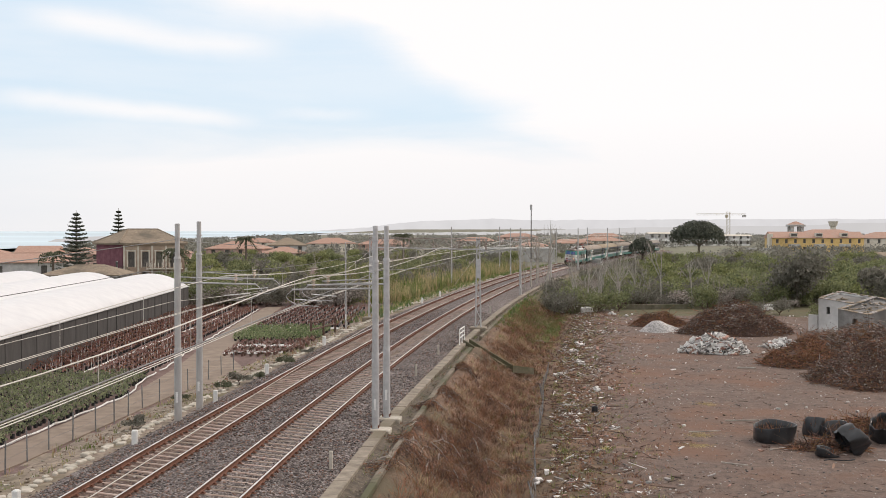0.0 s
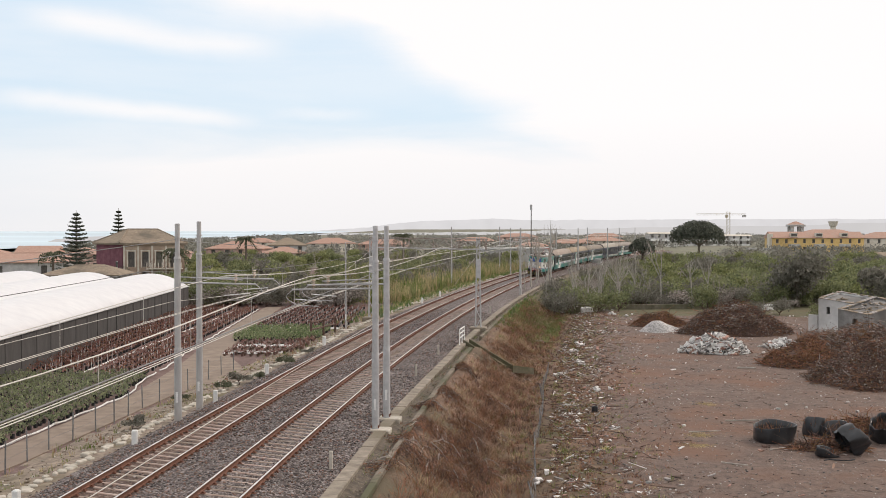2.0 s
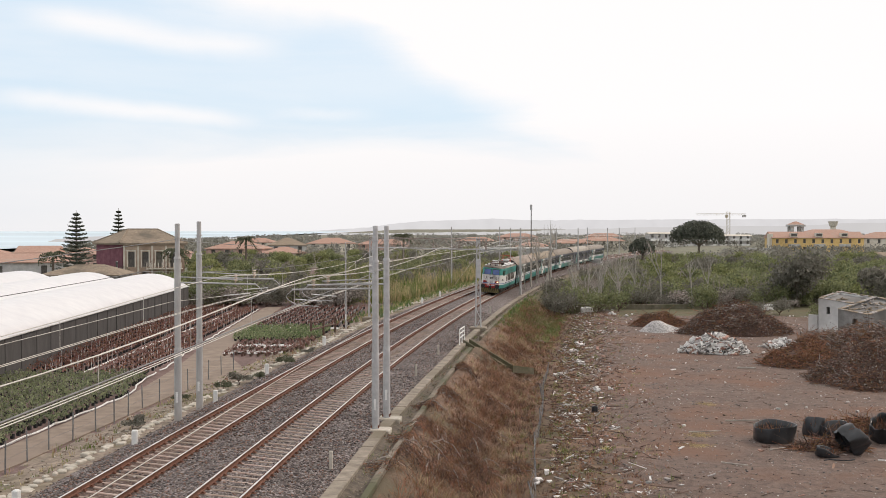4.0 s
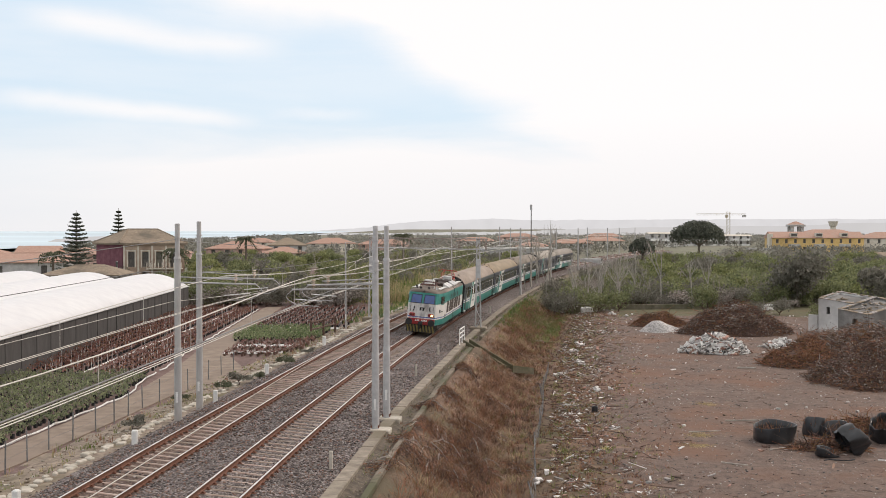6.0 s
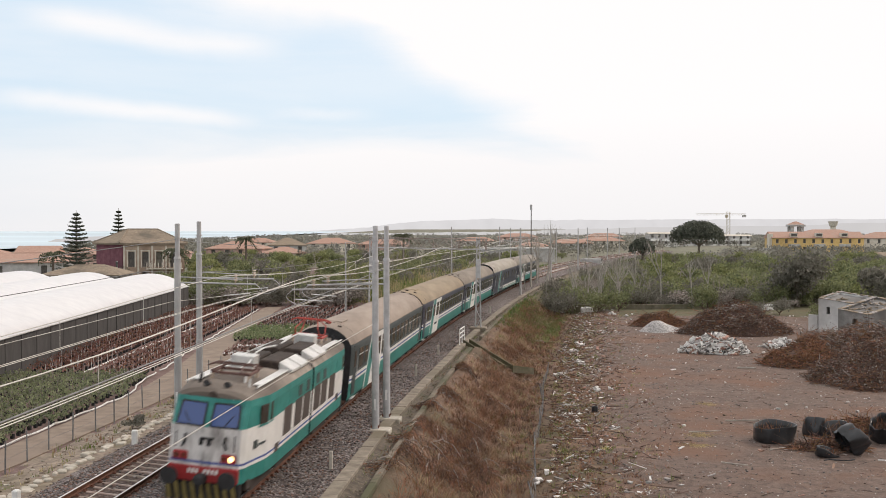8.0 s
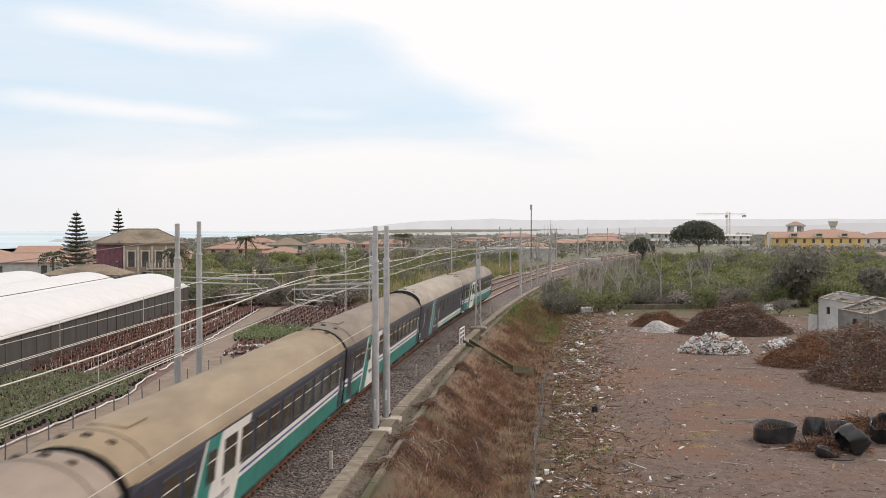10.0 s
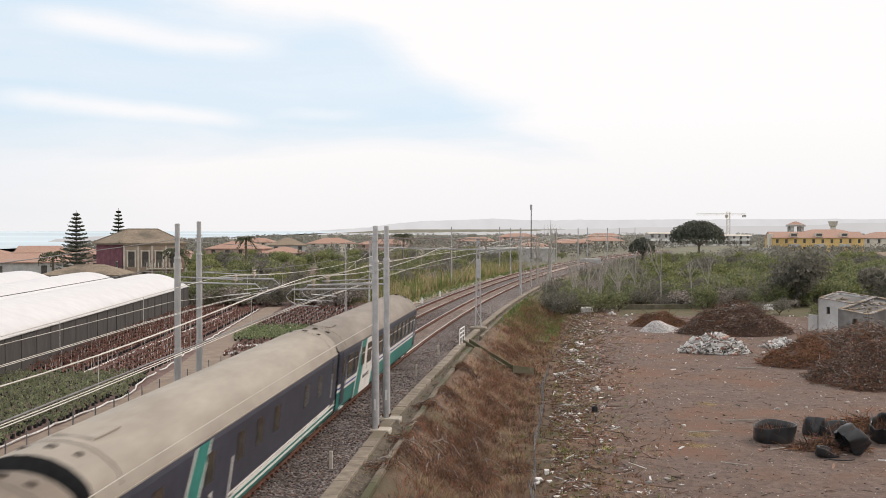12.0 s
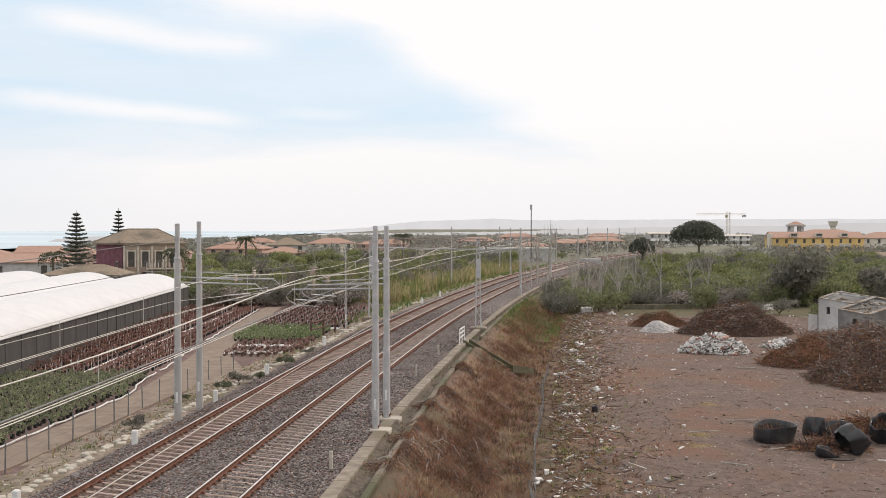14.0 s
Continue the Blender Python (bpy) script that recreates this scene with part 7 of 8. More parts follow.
def make_ruin():
    ruin = thing("ruined_hut", None, None, "roofless grey and whitewashed stone hut in ruins", "hut")
    rng = random.Random(3)
    A, B, C, D = (34.15, 107.0), (35.9, 105.0), (40.3, 108.9), (38.55, 110.9)
    E, F, G, H = (33.96, 112.0), (36.5, 109.1), (38.9, 111.2), (36.4, 114.1)
    rooms = (((A, B, C, D), (0.32, 0.0, 0.75, 1.15), M_RUIN_G, "bare grey rendered wall", (1.3, 1.7, -0.85, -0.4)),
             ((E, F, G, H), (1.0, 0.6, 1.05, 1.45), M_RUIN_W, "peeling whitewashed wall", (0.75, 1.1, -0.4, 0.25)))
    for corners, tops, m, words, hole in rooms:
        for k in range(4):
            p, q, zp, zq = corners[k], corners[(k + 1) % 4], tops[k], tops[(k + 1) % 4]
            low = min(zp, zq) - 0.05
            g = Geo()
            wall_with_hole(g, p, q, -2.3, low, 0.3, [hole] if k == 0 else [])
            part("wall", g, m, ruin, words)
            # sloping head of the wall with its course of coping tiles
            d = (Vector(q) - Vector(p)).normalized()
            n = Vector((-d.y, d.x)) * 0.15
            rings = []
            for c, z in ((p, zp), (q, zq)):
                rings.append([(c[0] - n.x, c[1] - n.y, low), (c[0] + n.x, c[1] + n.y, low), (c[0] + n.x, c[1] + n.y, z), (c[0] - n.x, c[1] - n.y, z)])
            part("wall_head", Geo().sweep(rings, caps=True), m, ruin)
            ln = (Vector(q) - Vector(p)).length
            steps = int(ln / 0.4)
            for j in range(steps):
                if rng.random() < 0.12:
                    continue
                t = (j + 0.5) / steps
                part("coping_tile", Geo().bevel_box((0, 0, 0), (0.39, 0.42, 0.07), 0.02), M_TILE_OLD if rng.random() < 0.5 else M_RUB_G, ruin, at=pose(p[0] + (q[0] - p[0]) * t, p[1] + (q[1] - p[1]) * t, zp + (zq - zp) * t + 0.04, rng.uniform(-4, 4), -math.degrees(math.atan2(zq - zp, ln)), math.degrees(math.atan2(d.y, d.x)) + rng.uniform(-4, 4)))
        # sagging deck between the walls
        slab = Geo()
        deck = [Vector((c[0], c[1], z - 0.14)) for c, z in zip(corners, tops)]
        slab.sweep([[deck[0] - Vector((0, 0, 0.1)), deck[1] - Vector((0, 0, 0.1)), deck[1], deck[0]], [deck[3] - Vector((0, 0, 0.1)), deck[2] - Vector((0, 0, 0.1)), deck[2], deck[3]]], caps=True)
        part("roof", slab, M_RUIN_G, ruin, "sagging broken roof slab")
        for k in range(44 if m is M_RUIN_G else 10):
            u, v = rng.uniform(0.08, 0.92), rng.uniform(0.08, 0.92)
            c = deck[0].lerp(deck[1], u).lerp(deck[3].lerp(deck[2], u), v)
            part("roof_tile", Geo().bevel_box((0, 0, 0), (rng.uniform(0.2, 0.5), rng.uniform(0.15, 0.35), 0.07), 0.02), M_TILE_OLD if k % 3 else M_RUB_G, ruin, at=pose(c.x, c.y, c.z + 0.07, rng.uniform(-14, 14), rng.uniform(-14, 14), rng.uniform(0, 90)))
    low = Geo()
    wall_with_hole(low, (33.2, 112.7), (33.85, 112.2), -2.3, -0.52, 0.3, [])
    part("low_wall", low, M_RUIN_W, ruin, "stub of whitewashed wall")


def make_litter():
    rng = random.Random(88)
    g = Geo()
    for _ in range(6000):
        if rng.random() < 0.75:
            s, o = rng.uniform(98, 208), 9.4 + abs(rng.gauss(0, 1.9))
        else:
            s, o = rng.uniform(100, 200), rng.uniform(9, 34)
        cl = noise.noise((s * 0.22, o * 0.5, 2.0))
        if cl < 0.02 and rng.random() < 0.72:
            continue
        p = on_line(s, o)
        z = ground_z(p.x, p.y)
        k = rng.choice((0.02, 0.03, 0.04, 0.05, 0.07, 0.11)) * rng.uniform(0.6, 1.3)
        mi = rng.choices((0, 1, 2, 3, 4), (5, 3, 2, 2, 2))[0]
        if rng.random() < 0.55:
            g.blob((p.x, p.y, z + k * 0.3), k, rng, 0.6, 0.4, mi)
        else:
            rot = Euler((rng.gauss(0, 0.3), rng.gauss(0, 0.3), rng.uniform(0, 6.28))).to_matrix()
            g.box((p.x, p.y, z + 0.03 + k * 0.2), (k * rng.uniform(1.2, 4.5), k * rng.uniform(0.6, 1.5), 0.03), mi, rot)
    thing("litter", g, [M_LITTER, M_RUB_G, M_RUB_P, M_TWIG, M_TWIG_G], "scattered pale litter, rags, stones and sticks", "litter", kind="stuff")
    st = Geo()
    for _ in range(17000):
        s, o = 96 + 104 * rng.random() ** 1.5, rng.uniform(10.5, 40)
        p = on_line(s, o)
        st.blob((p.x, p.y, ground_z(p.x, p.y) + 0.005), rng.choice((0.012, 0.018, 0.025, 0.04)) * rng.uniform(0.7, 1.4), rng, 0.6, 0.3, rng.choices((0, 1, 2, 5), (4, 2, 1.2, 3))[0])
    for _ in range(900):
        s, o = rng.uniform(100, 200), rng.uniform(9.5, 40)
        p = on_line(s, o)
        z, a, ln = ground_z(p.x, p.y) + 0.015, rng.uniform(0, 6.28), rng.uniform(0.1, 0.6)
        st.cyl((p.x, p.y, z), (p.x + ln * math.cos(a), p.y + ln * math.sin(a), z + 0.02), 0.012, 0.006, 4, rng.choices((3, 4), (2, 1))[0], caps=False)
    # broken sticks and canes along the ditch
    for _ in range(1300):
        s, o = rng.uniform(100, 205), 9.3 + abs(rng.gauss(0, 2.2))
        p = on_line(s, o)
        z, a, ln = ground_z(p.x, p.y) + 0.03, rng.uniform(0, 6.28), rng.uniform(0.2, 1.1)
        st.cyl((p.x, p.y, z), (p.x + ln * math.cos(a), p.y + ln * math.sin(a), z + rng.uniform(0, 0.22)), rng.uniform(0.012, 0.028), 0.008, 4, rng.choices((3, 4, 2), (9, 2, 0.4))[0], caps=False)
    thing("loose_stones", st, [M_RUB_G, M_TWIG, M_LITTER, M_TWIG, M_TWIG_G, M_RUB_D], "small loose stones and twigs strewn over the lot", "stones", kind="stuff")
    # dead brush tangled on the bank
    for (x, y, w) in ((-0.5, 50.0, 1.0), (1.0, 53.5, 0.8), (0.2, 47.5, 0.9), (1.4, 49.2, 0.8), (-0.8, 55.5, 0.6), (-2.2, 41.5, 0.9), (-1.0, 44.0, 1.0), (0.6, 44.5, 0.9), (2.0, 57.5, 0.8), (0.4, 60.0, 0.7), (2.6, 66.0, 0.8), (1.2, 70.0, 0.6), (4.6, 79.0, 0.8), (3.0, 50.5, 0.7), (6.0, 92.0, 0.9), (8.2, 104.0, 1.0), (-1.6, 47.0, 0.7)):
        g = Geo()
        for k in range(150):
            px, py = x + rng.gauss(0, w * 0.45), y + rng.gauss(0, w * 0.6)
            a, ln, h = rng.uniform(0, 6.28), rng.uniform(0.3, 1.1) * (1.8 if k < 4 else 1.0), rng.uniform(0.1, 0.4)
            last = None
            for j in range(4):
                t = j / 3
                qx, qy = px + ln * (t - 0.5) * math.cos(a), py + ln * (t - 0.5) * math.sin(a)
                c = (qx, qy, ground_z(qx, qy) + 0.04 + h * 4 * t * (1 - t))
                if last:
                    r = 0.02 if k < 4 else 0.008
                    g.cyl(last, c, r, r * 0.8, 4, 1 if k < 12 else rng.choice((0, 2)), caps=False)
                last = c
        thing("dead_brush", g, [M_TWIG, M_TWIG_G, M_TWIG_R], "grey tangle of dead brushwood lying on the bank", "brushwood", group="brush on the bank", kind="stuff")
    # bags of rubbish by the ditch
    for k, (s, o, r) in enumerate(((111.5, 9.0, 0.28), (112.4, 9.3, 0.22), (145.5, 9.6, 0.3), (160, 10.6, 0.32), (162, 10.2, 0.26), (164.5, 10.8, 0.34), (167, 10.4, 0.3), (199, 13.5, 0.45), (197, 15.0, 0.4), (152, 11.0, 0.3), (135.5, 12.0, 0.32), (136.4, 12.6, 0.25))):
        p = on_line(s, o)
        b = Geo()
        for j in range(4):
            b.blob((rng.gauss(0, r * 0.5), rng.gauss(0, r * 0.5), r * 0.45 + r * 0.3 * (j == 3)), r * rng.uniform(0.35, 0.6), rng, 0.6, 0.5)
        thing("rubbish_bag", b, M_LITTER, "torn pale rubbish bag lying by the ditch", "rubbish bag", group="rubbish bags", at=pose(p.x, p.y, ground_z(p.x, p.y) - 0.06))
    # pieces of wood on the open ground
    for k, (x, y, ln, turn) in enumerate(((20.2, 82.6, 1.2, -14), (14.2, 52.5, 0.9, 20), (12.0, 56.8, 1.5, 5), (18.9, 47.9, 1.0, -8), (11.5, 49.0, 1.1, -40), (26.2, 97.5, 1.8, 10), (14.5, 60.0, 1.7, -3))):
        g = Geo().cyl((-ln / 2, 0, 0.07), (ln / 2, 0.08, 0.09), 0.07 if k in (0, 5) else 0.035, 0.04 if k in (0, 5) else 0.02, 7)
        thing("log", g, M_BARK_PALE, "pale stripped log lying on the earth", "log", group="loose logs", at=pose(x, y, ground_z(x, y) - 0.02, 0, 0, turn))
    for k, (x, y, w) in enumerate(((11.6, 55.9, 1.1), (11.0, 53.6, 1.3), (14.0, 66.0, 0.9))):
        g = Geo()
        for _ in range(260):
            px, py = rng.gauss(0, w * 0.3), rng.gauss(0, 0.3)
            a = rng.uniform(0, 6.28)
            g.cyl((px, py, 0.015), (px + 0.14 * math.cos(a), py + 0.14 * math.sin(a), 0.03), 0.006, 0.004, 3, caps=False)
        thing("straw", g, M_STRAW, "thin scatter of yellow straw on the earth", "straw", kind="stuff", at=pose(x, y, ground_z(x, y), 0, 0, 8))


def make_ditch_fence():
    f = thing("post_fence", None, None, "leaning old fence of concrete posts with slack wire mesh", "fence")
    rng = random.Random(19)
    pts = []
    for k in range(14):
        s = 101 + k * 3.6
        p = on_line(s, 8.75 + 0.1 * math.sin(k), 0)
        p.z = ground_z(p.x, p.y)
        top = p + Vector((rng.gauss(0, 0.12), rng.gauss(0, 0.1), 0.85))
        pts.append((p, top))
        part("fence_post", Geo().cyl(p - Vector((0, 0, 0.2)), top, 0.035, 0.03, 6), M_WIRE_D, f)
    for u in (0.25, 0.45, 0.65, 0.85):
        part("strand", Geo().tube([a.lerp(b, u) for a, b in pts], 0.007, 4), M_WIRE_D, f)
    for (a, b), (c, d) in zip(pts[:-1], pts[1:]):
        g = Geo()
        for j in range(9):
            t = j / 8
            g.cyl(a.lerp(c, t), b.lerp(d, t), 0.004, sides=3, caps=False)
        part("mesh_bay", g, M_WIRE_D, f, kind="stuff")
    wall = thing("boundary_wall", Geo().bevel_box((0, 0, 0.2), (14.0, 0.35, 0.9), 0.05), M_CONC_OLD, "low dark stone wall at the end of the lot", "wall", kind="structure", at=pose(21.5, 142.2, -2.1, 0, 0, 2))
    for k, (x, y, w) in enumerate(((16.2, 140.0, 1.3), (33.5, 141.0, 1.8), (37.0, 141.5, 1.4), (13.0, 144.0, 1.0))):
        thing("concrete_block", Geo().bevel_box((0, 0, 0.3), (w, 0.8, 0.7), 0.08), M_RUB_W, "pale broken concrete block at the lot's end", "concrete block", group="broken blocks", at=pose(x, y, ground_z(x, y) - 0.03, 3, -3, 20 * k))


brush_pile("long dark heap of cut branches and roots", 25.8, 109.5, 4.9, 3.0, 3.1, 201, 2600, [M_TWIG, M_TWIG, M_TWIG, M_TWIG_R, M_TWIG_G])
brush_pile("russet heap of dead twigs and leaves", 20.6, 118.5, 2.7, 1.8, 1.5, 202, 900, [M_TWIG_R, M_TWIG_R, M_TWIG])
brush_pile("tangled heap of brown branches and roots", 26.7, 75.5, 4.2, 5.6, 2.35, 203, 3200, [M_TWIG, M_TWIG, M_TWIG_R, M_TWIG, M_TWIG, M_TWIG_G])
brush_pile("reddish heap of cut shrub branches", 24.4, 84.5, 2.6, 2.6, 2.1, 204, 1300, [M_TWIG_R, M_TWIG, M_TWIG_R])
brush_pile("broad heap of pale sticks and roots", 30.6, 88.0, 4.6, 4.5, 2.6, 205, 2400, [M_TWIG, M_TWIG_G, M_TWIG, M_TWIG_R])
brush_pile("low brush heap in front of the hut", 31.5, 99.0, 3.6, 2.5, 1.2, 206, 1000, [M_TWIG, M_TWIG_R, M_TWIG_G])
rubble_pile("heap of broken white tiles, slabs and bricks", 20.3, 93.0, 2.6, 1.7, 1.45, 301, 1500, 0.95)
rubble_pile("small heap of pale rubble and sheets", 26.8, 97.5, 1.9, 1.2, 0.6, 302, 260, 0.6)
thing("spoil_mound", mound("gravel", "", 19.6, 112.3, 2.0, 1.5, 0.95, M_GRAVEL, 12), M_GRAVEL, "small cone of pale grey gravel", "gravel pile", smooth=True)
make_tubs()
make_ruin()
make_litter()
make_ditch_fence()


# ---- houses and the distance ----
def house(name, label, x, y, w, d, h, roof_h, wall, roof, turn=0.0, storeys=2, cols=4, z=-2.2, hip=True, shutter=None, group="distant houses"):
    """A plastered house with a tiled roof, real window openings filled by frames and panes."""
    ob = thing(name, None, None, label, "house", group=group, at=pose(x, y, z, 0, 0, turn))
    shutter = shutter or M_SHUTTER
    holes = []
    step = w / cols
    fl = h / storeys
    for j in range(storeys):
        for i in range(cols):
            u = (i + 0.5) * step
            holes.append((u - 0.5, u + 0.5, j * fl + 0.8, j * fl + 0.8 + min(1.5, fl * 0.55)))
    g = Geo()
    wall_with_hole(g, (-w / 2, -d / 2), (w / 2, -d / 2), 0, h, 0.3, holes)
    part("front_wall", g, wall, ob)
    for a, b in (((w / 2, -d / 2 + 0.15), (w / 2, d / 2)), ((w / 2, d / 2), (-w / 2, d / 2)), ((-w / 2, d / 2), (-w / 2, -d / 2 + 0.15))):
        g = Geo()
        wall_with_hole(g, a, b, 0, h, 0.3, [])
        part("wall", g, wall, ob)
    for u0, u1, v0, v1 in holes:
        win = part("window", Geo().box((-w / 2 + (u0 + u1) / 2, -d / 2 + 0.08, (v0 + v1) / 2), (u1 - u0, 0.04, v1 - v0)), shutter, ob)
        part("sill", Geo().box((-w / 2 + (u0 + u1) / 2, -d / 2 - 0.18, v0 - 0.06), (u1 - u0 + 0.2, 0.12, 0.08)), M_WALL_CREAM, win)
    r = Geo()
    e = 0.5
    k = min(d, w) / 2 if hip else 0.0
    base = [(-w / 2 - e, -d / 2 - e, h), (w / 2 + e, -d / 2 - e, h), (w / 2 + e, d / 2 + e, h), (-w / 2 - e, d / 2 + e, h)]
    lo = [(p[0], p[1], h - 0.18) for p in base]
    r.sweep([lo, base])
    r.poly(list(reversed(lo)))
    t0, t1 = (-w / 2 - e + k + e * hip, 0, h + roof_h), (w / 2 + e - k - e * hip, 0, h + roof_h)
    r.poly([base[0], base[1], t1, t0])
    r.poly([base[2], base[3], t0, t1])
    r.poly([base[1], base[2], t1])
    r.poly([base[3], base[0], t0])
    part("roof", r, roof, ob)
    return ob


def make_villa():
    """Old two-storey villa: purple flank, worn ochre front, hipped lichen roof."""
    v = thing("old_villa", None, None, "derelict two-storey villa with purple flank and hipped roof", "house")
    A, B, C, D = (-51.4, 200.0), (-42.0, 201.2), (-44.5, 213.0), (-57.2, 206.0)
    h0, h1 = -1.6, 4.55
    g = Geo()
    wall_with_hole(g, A, B, h0, h1, 0.4, [(u - 0.5, u + 0.5, 1.0, 3.4) for u in (1.3, 3.5, 5.7, 7.9)] + [(u - 0.5, u + 0.5, -1.2, 0.3) for u in (3.5, 5.7)])
    part("front_wall", g, M_WALL_TAN, v, "worn ochre plaster front")
    g = Geo()
    wall_with_hole(g, D, A, h0, h1, 0.4, [(6.2, 7.0, 0.7, 1.9)])
    part("side_wall", g, M_WALL_PURPLE, v, "faded purple plaster flank")
    for p, q in ((B, C), (C, D)):
        g = Geo()
        wall_with_hole(g, p, q, h0, h1, 0.4, [])
        part("wall", g, M_WALL_TAN, v)
    d = (Vector((*B, 0)) - Vector((*A, 0))).normalized()
    turn = math.degrees(math.atan2(d.y, d.x))
    for k, u in enumerate((1.3, 3.5, 5.7, 7.9)):
        p = Vector((*A, 0)) + d * u
        w = part("shutters", Geo().bevel_box((0, 0.05, 0), (1.0, 0.06, 2.4), 0.01), M_LEAF_OLIVE if k == 2 else M_SHUTTER, v, "weathered window shutters", at=pose(p.x, p.y, 2.2, 0, 0, turn))
        part("surround", Geo().box((-0.62, -0.18, 0), (0.2, 0.14, 2.6)).box((0.62, -0.18, 0), (0.2, 0.14, 2.6)).box((0, -0.18, 1.4), (1.5, 0.2, 0.2)), M_WALL_CREAM, w)
        part("pilaster", Geo().bevel_box((-1.1, -0.22, 0.2), (0.28, 0.1, 6.0), 0.02), M_WALL_CREAM, v, at=pose(p.x, p.y, 1.2, 0, 0, turn))
    part("flank_window", Geo().box((0, 0, 0), (0.9, 0.08, 1.3)), M_WHITE, v, "white window frame", at=pose(-52.7, 201.2, 1.35, 0, 0, -46))
    part("flank_pane", Geo().box((0, 0, 0), (0.55, 0.12, 0.9)), M_SHUTTER, v, at=pose(-52.75, 201.15, 1.35, 0, 0, -46))
    p = Vector((*A, 0)) + d * 6.6
    part("balcony", Geo().bevel_box((0, -0.7, 0), (5.6, 1.3, 0.18), 0.02), M_WALL_CREAM, v, at=pose(p.x, p.y, 0.7, 0, 0, turn))
    for k in range(10):
        part("baluster", Geo().bevel_box((-2.7 + k * 0.6, -1.3, 0.5), (0.14, 0.14, 0.9), 0.02), M_WALL_CREAM, v, at=pose(p.x, p.y, 0.75, 0, 0, turn))
    part("awning", Geo().bevel_box((1.3, -0.5, 0), (1.9, 0.9, 0.5), 0.05), M_WHITE, v, at=pose(p.x, p.y, 3.45, 0, 0, turn))
    r = Geo()
    c = Vector((sum(q[0] for q in (A, B, C, D)) / 4, sum(q[1] for q in (A, B, C, D)) / 4, 0))
    ov = [Vector((*q, 0)) + (Vector((*q, 0)) - c).normalized() * 0.9 for q in (A, B, C, D)]
    lo = [(q.x, q.y, h1) for q in ov]
    hi = [(q.x, q.y, h1 + 0.3) for q in ov]
    r.sweep([lo, hi])
    r.poly(list(reversed(lo)))
    t0, t1 = (-52.2, 206.0, 7.05), (-47.4, 206.6, 7.05)
    r.poly([hi[0], hi[1], t1, t0])
    r.poly([hi[1], hi[2], t1])
    r.poly([hi[2], hi[3], t0, t1])
    r.poly([hi[3], hi[0], t0])
    part("roof", r, M_TILE_OLD, v, "lichen-grown tile roof")
    for a, b in ((hi[0], t0), (hi[1], t1), (t0, t1), (hi[3], t0)):
        part("ridge_cap", Geo().cyl(a, b, 0.13, sides=6), M_TILE_OLD, v)
    # low outbuilding with an old roof before it
    shed = thing("farm_shed", None, None, "low farm shed with a mossy brown tile roof", "shed")
    g = Geo()
    wall_with_hole(g, (-56.5, 176.0), (-46.4, 177.0), -1.5, 0.7, 0.4, [])
    part("wall", g, M_RUIN_G, shed)
    g = Geo()
    wall_with_hole(g, (-46.2, 177.2), (-46.6, 186.0), -1.5, 0.7, 0.4, [])
    part("wall", g, M_RUIN_G, shed)
    r = Geo()
    q = [(-57.2, 175.5, 0.62), (-45.7, 176.4, 0.62), (-46.2, 187.0, 0.62), (-57.4, 186.5, 0.62), (-53.5, 181.5, 1.95), (-49.5, 182.0, 1.95)]
    r.v += q
    for idx in ((0, 1, 5, 4), (1, 2, 5), (0, 4, 3), (4, 5, 2, 3)):
        r.face(idx)
    rf = part("roof", r, M_TILE_OLD, shed, "mossy tile roof")
    rf.modifiers.new("thickness", "SOLIDIFY").thickness = 0.15


make_villa()
house("grey_barn", "long grey rendered barn with terracotta roof", -78.0, 222, 22, 12, 2.9, 1.4, M_WALL_GREY, M_TILE, 12, 1, 3, -1.6, False)
for k in range(5):
    house("row_house", "small house with terracotta gabled roof", -97 + k * 8.6, 268 + k * 5, 8.0, 9, 3.9 + 0.4 * (k % 2), 1.4, M_WALL_CREAM if k % 2 else M_WALL_PINK, M_TILE, 10, 2, 3, -2.4, k % 2 == 0)
house("pink_house", "pink farmhouse with terracotta hipped roof", -52.0, 318, 14, 10, 5.0, 1.8, M_WALL_PINK, M_TILE, -6, 2, 4, -3.0)
house("cream_house", "cream house with low terracotta roof", -39.5, 310, 10, 8, 3.6, 1.5, M_WALL_CREAM, M_TILE, 8, 2, 3, -2.6)
house("dark_roof_house", "grey house with brown hipped roof", -44.0, 352, 10, 9, 5.4, 2.0, M_WALL_GREY, M_TILE_OLD, 10, 2, 3, -3.0)
house("pink_house", "pale house with broad terracotta roofs", -38.5, 430, 16, 11, 4.8, 1.9, M_WALL_CREAM, M_TILE, 4, 2, 4, -3.0)
house("white_house", "white house with terracotta roof among trees", -21, 440, 17, 10, 4.4, 1.7, M_WALL_PINK, M_TILE, -4, 2, 4, -3.0)
for k, (x, y, w, hh, wl) in enumerate(((30, 420, 16, 5.2, M_WALL_PINK), (48, 470, 20, 6.0, M_WALL_GREY), (66, 520, 22, 6.5, M_WALL_CREAM), (14, 520, 20, 6.4, M_WALL_GREY), (-70, 470, 18, 6.5, M_WALL_CREAM), (36, 600, 22, 8.0, M_WALL_PINK), (80, 620, 22, 8.0, M_WALL_GREY))):
    house("far_house", "distant pale house with red tiled roof", x, y, w * 0.8, 9, hh * 0.72, 1.6, wl, M_TILE, 6 * (k % 3) - 6, 2, 5, -3.0)


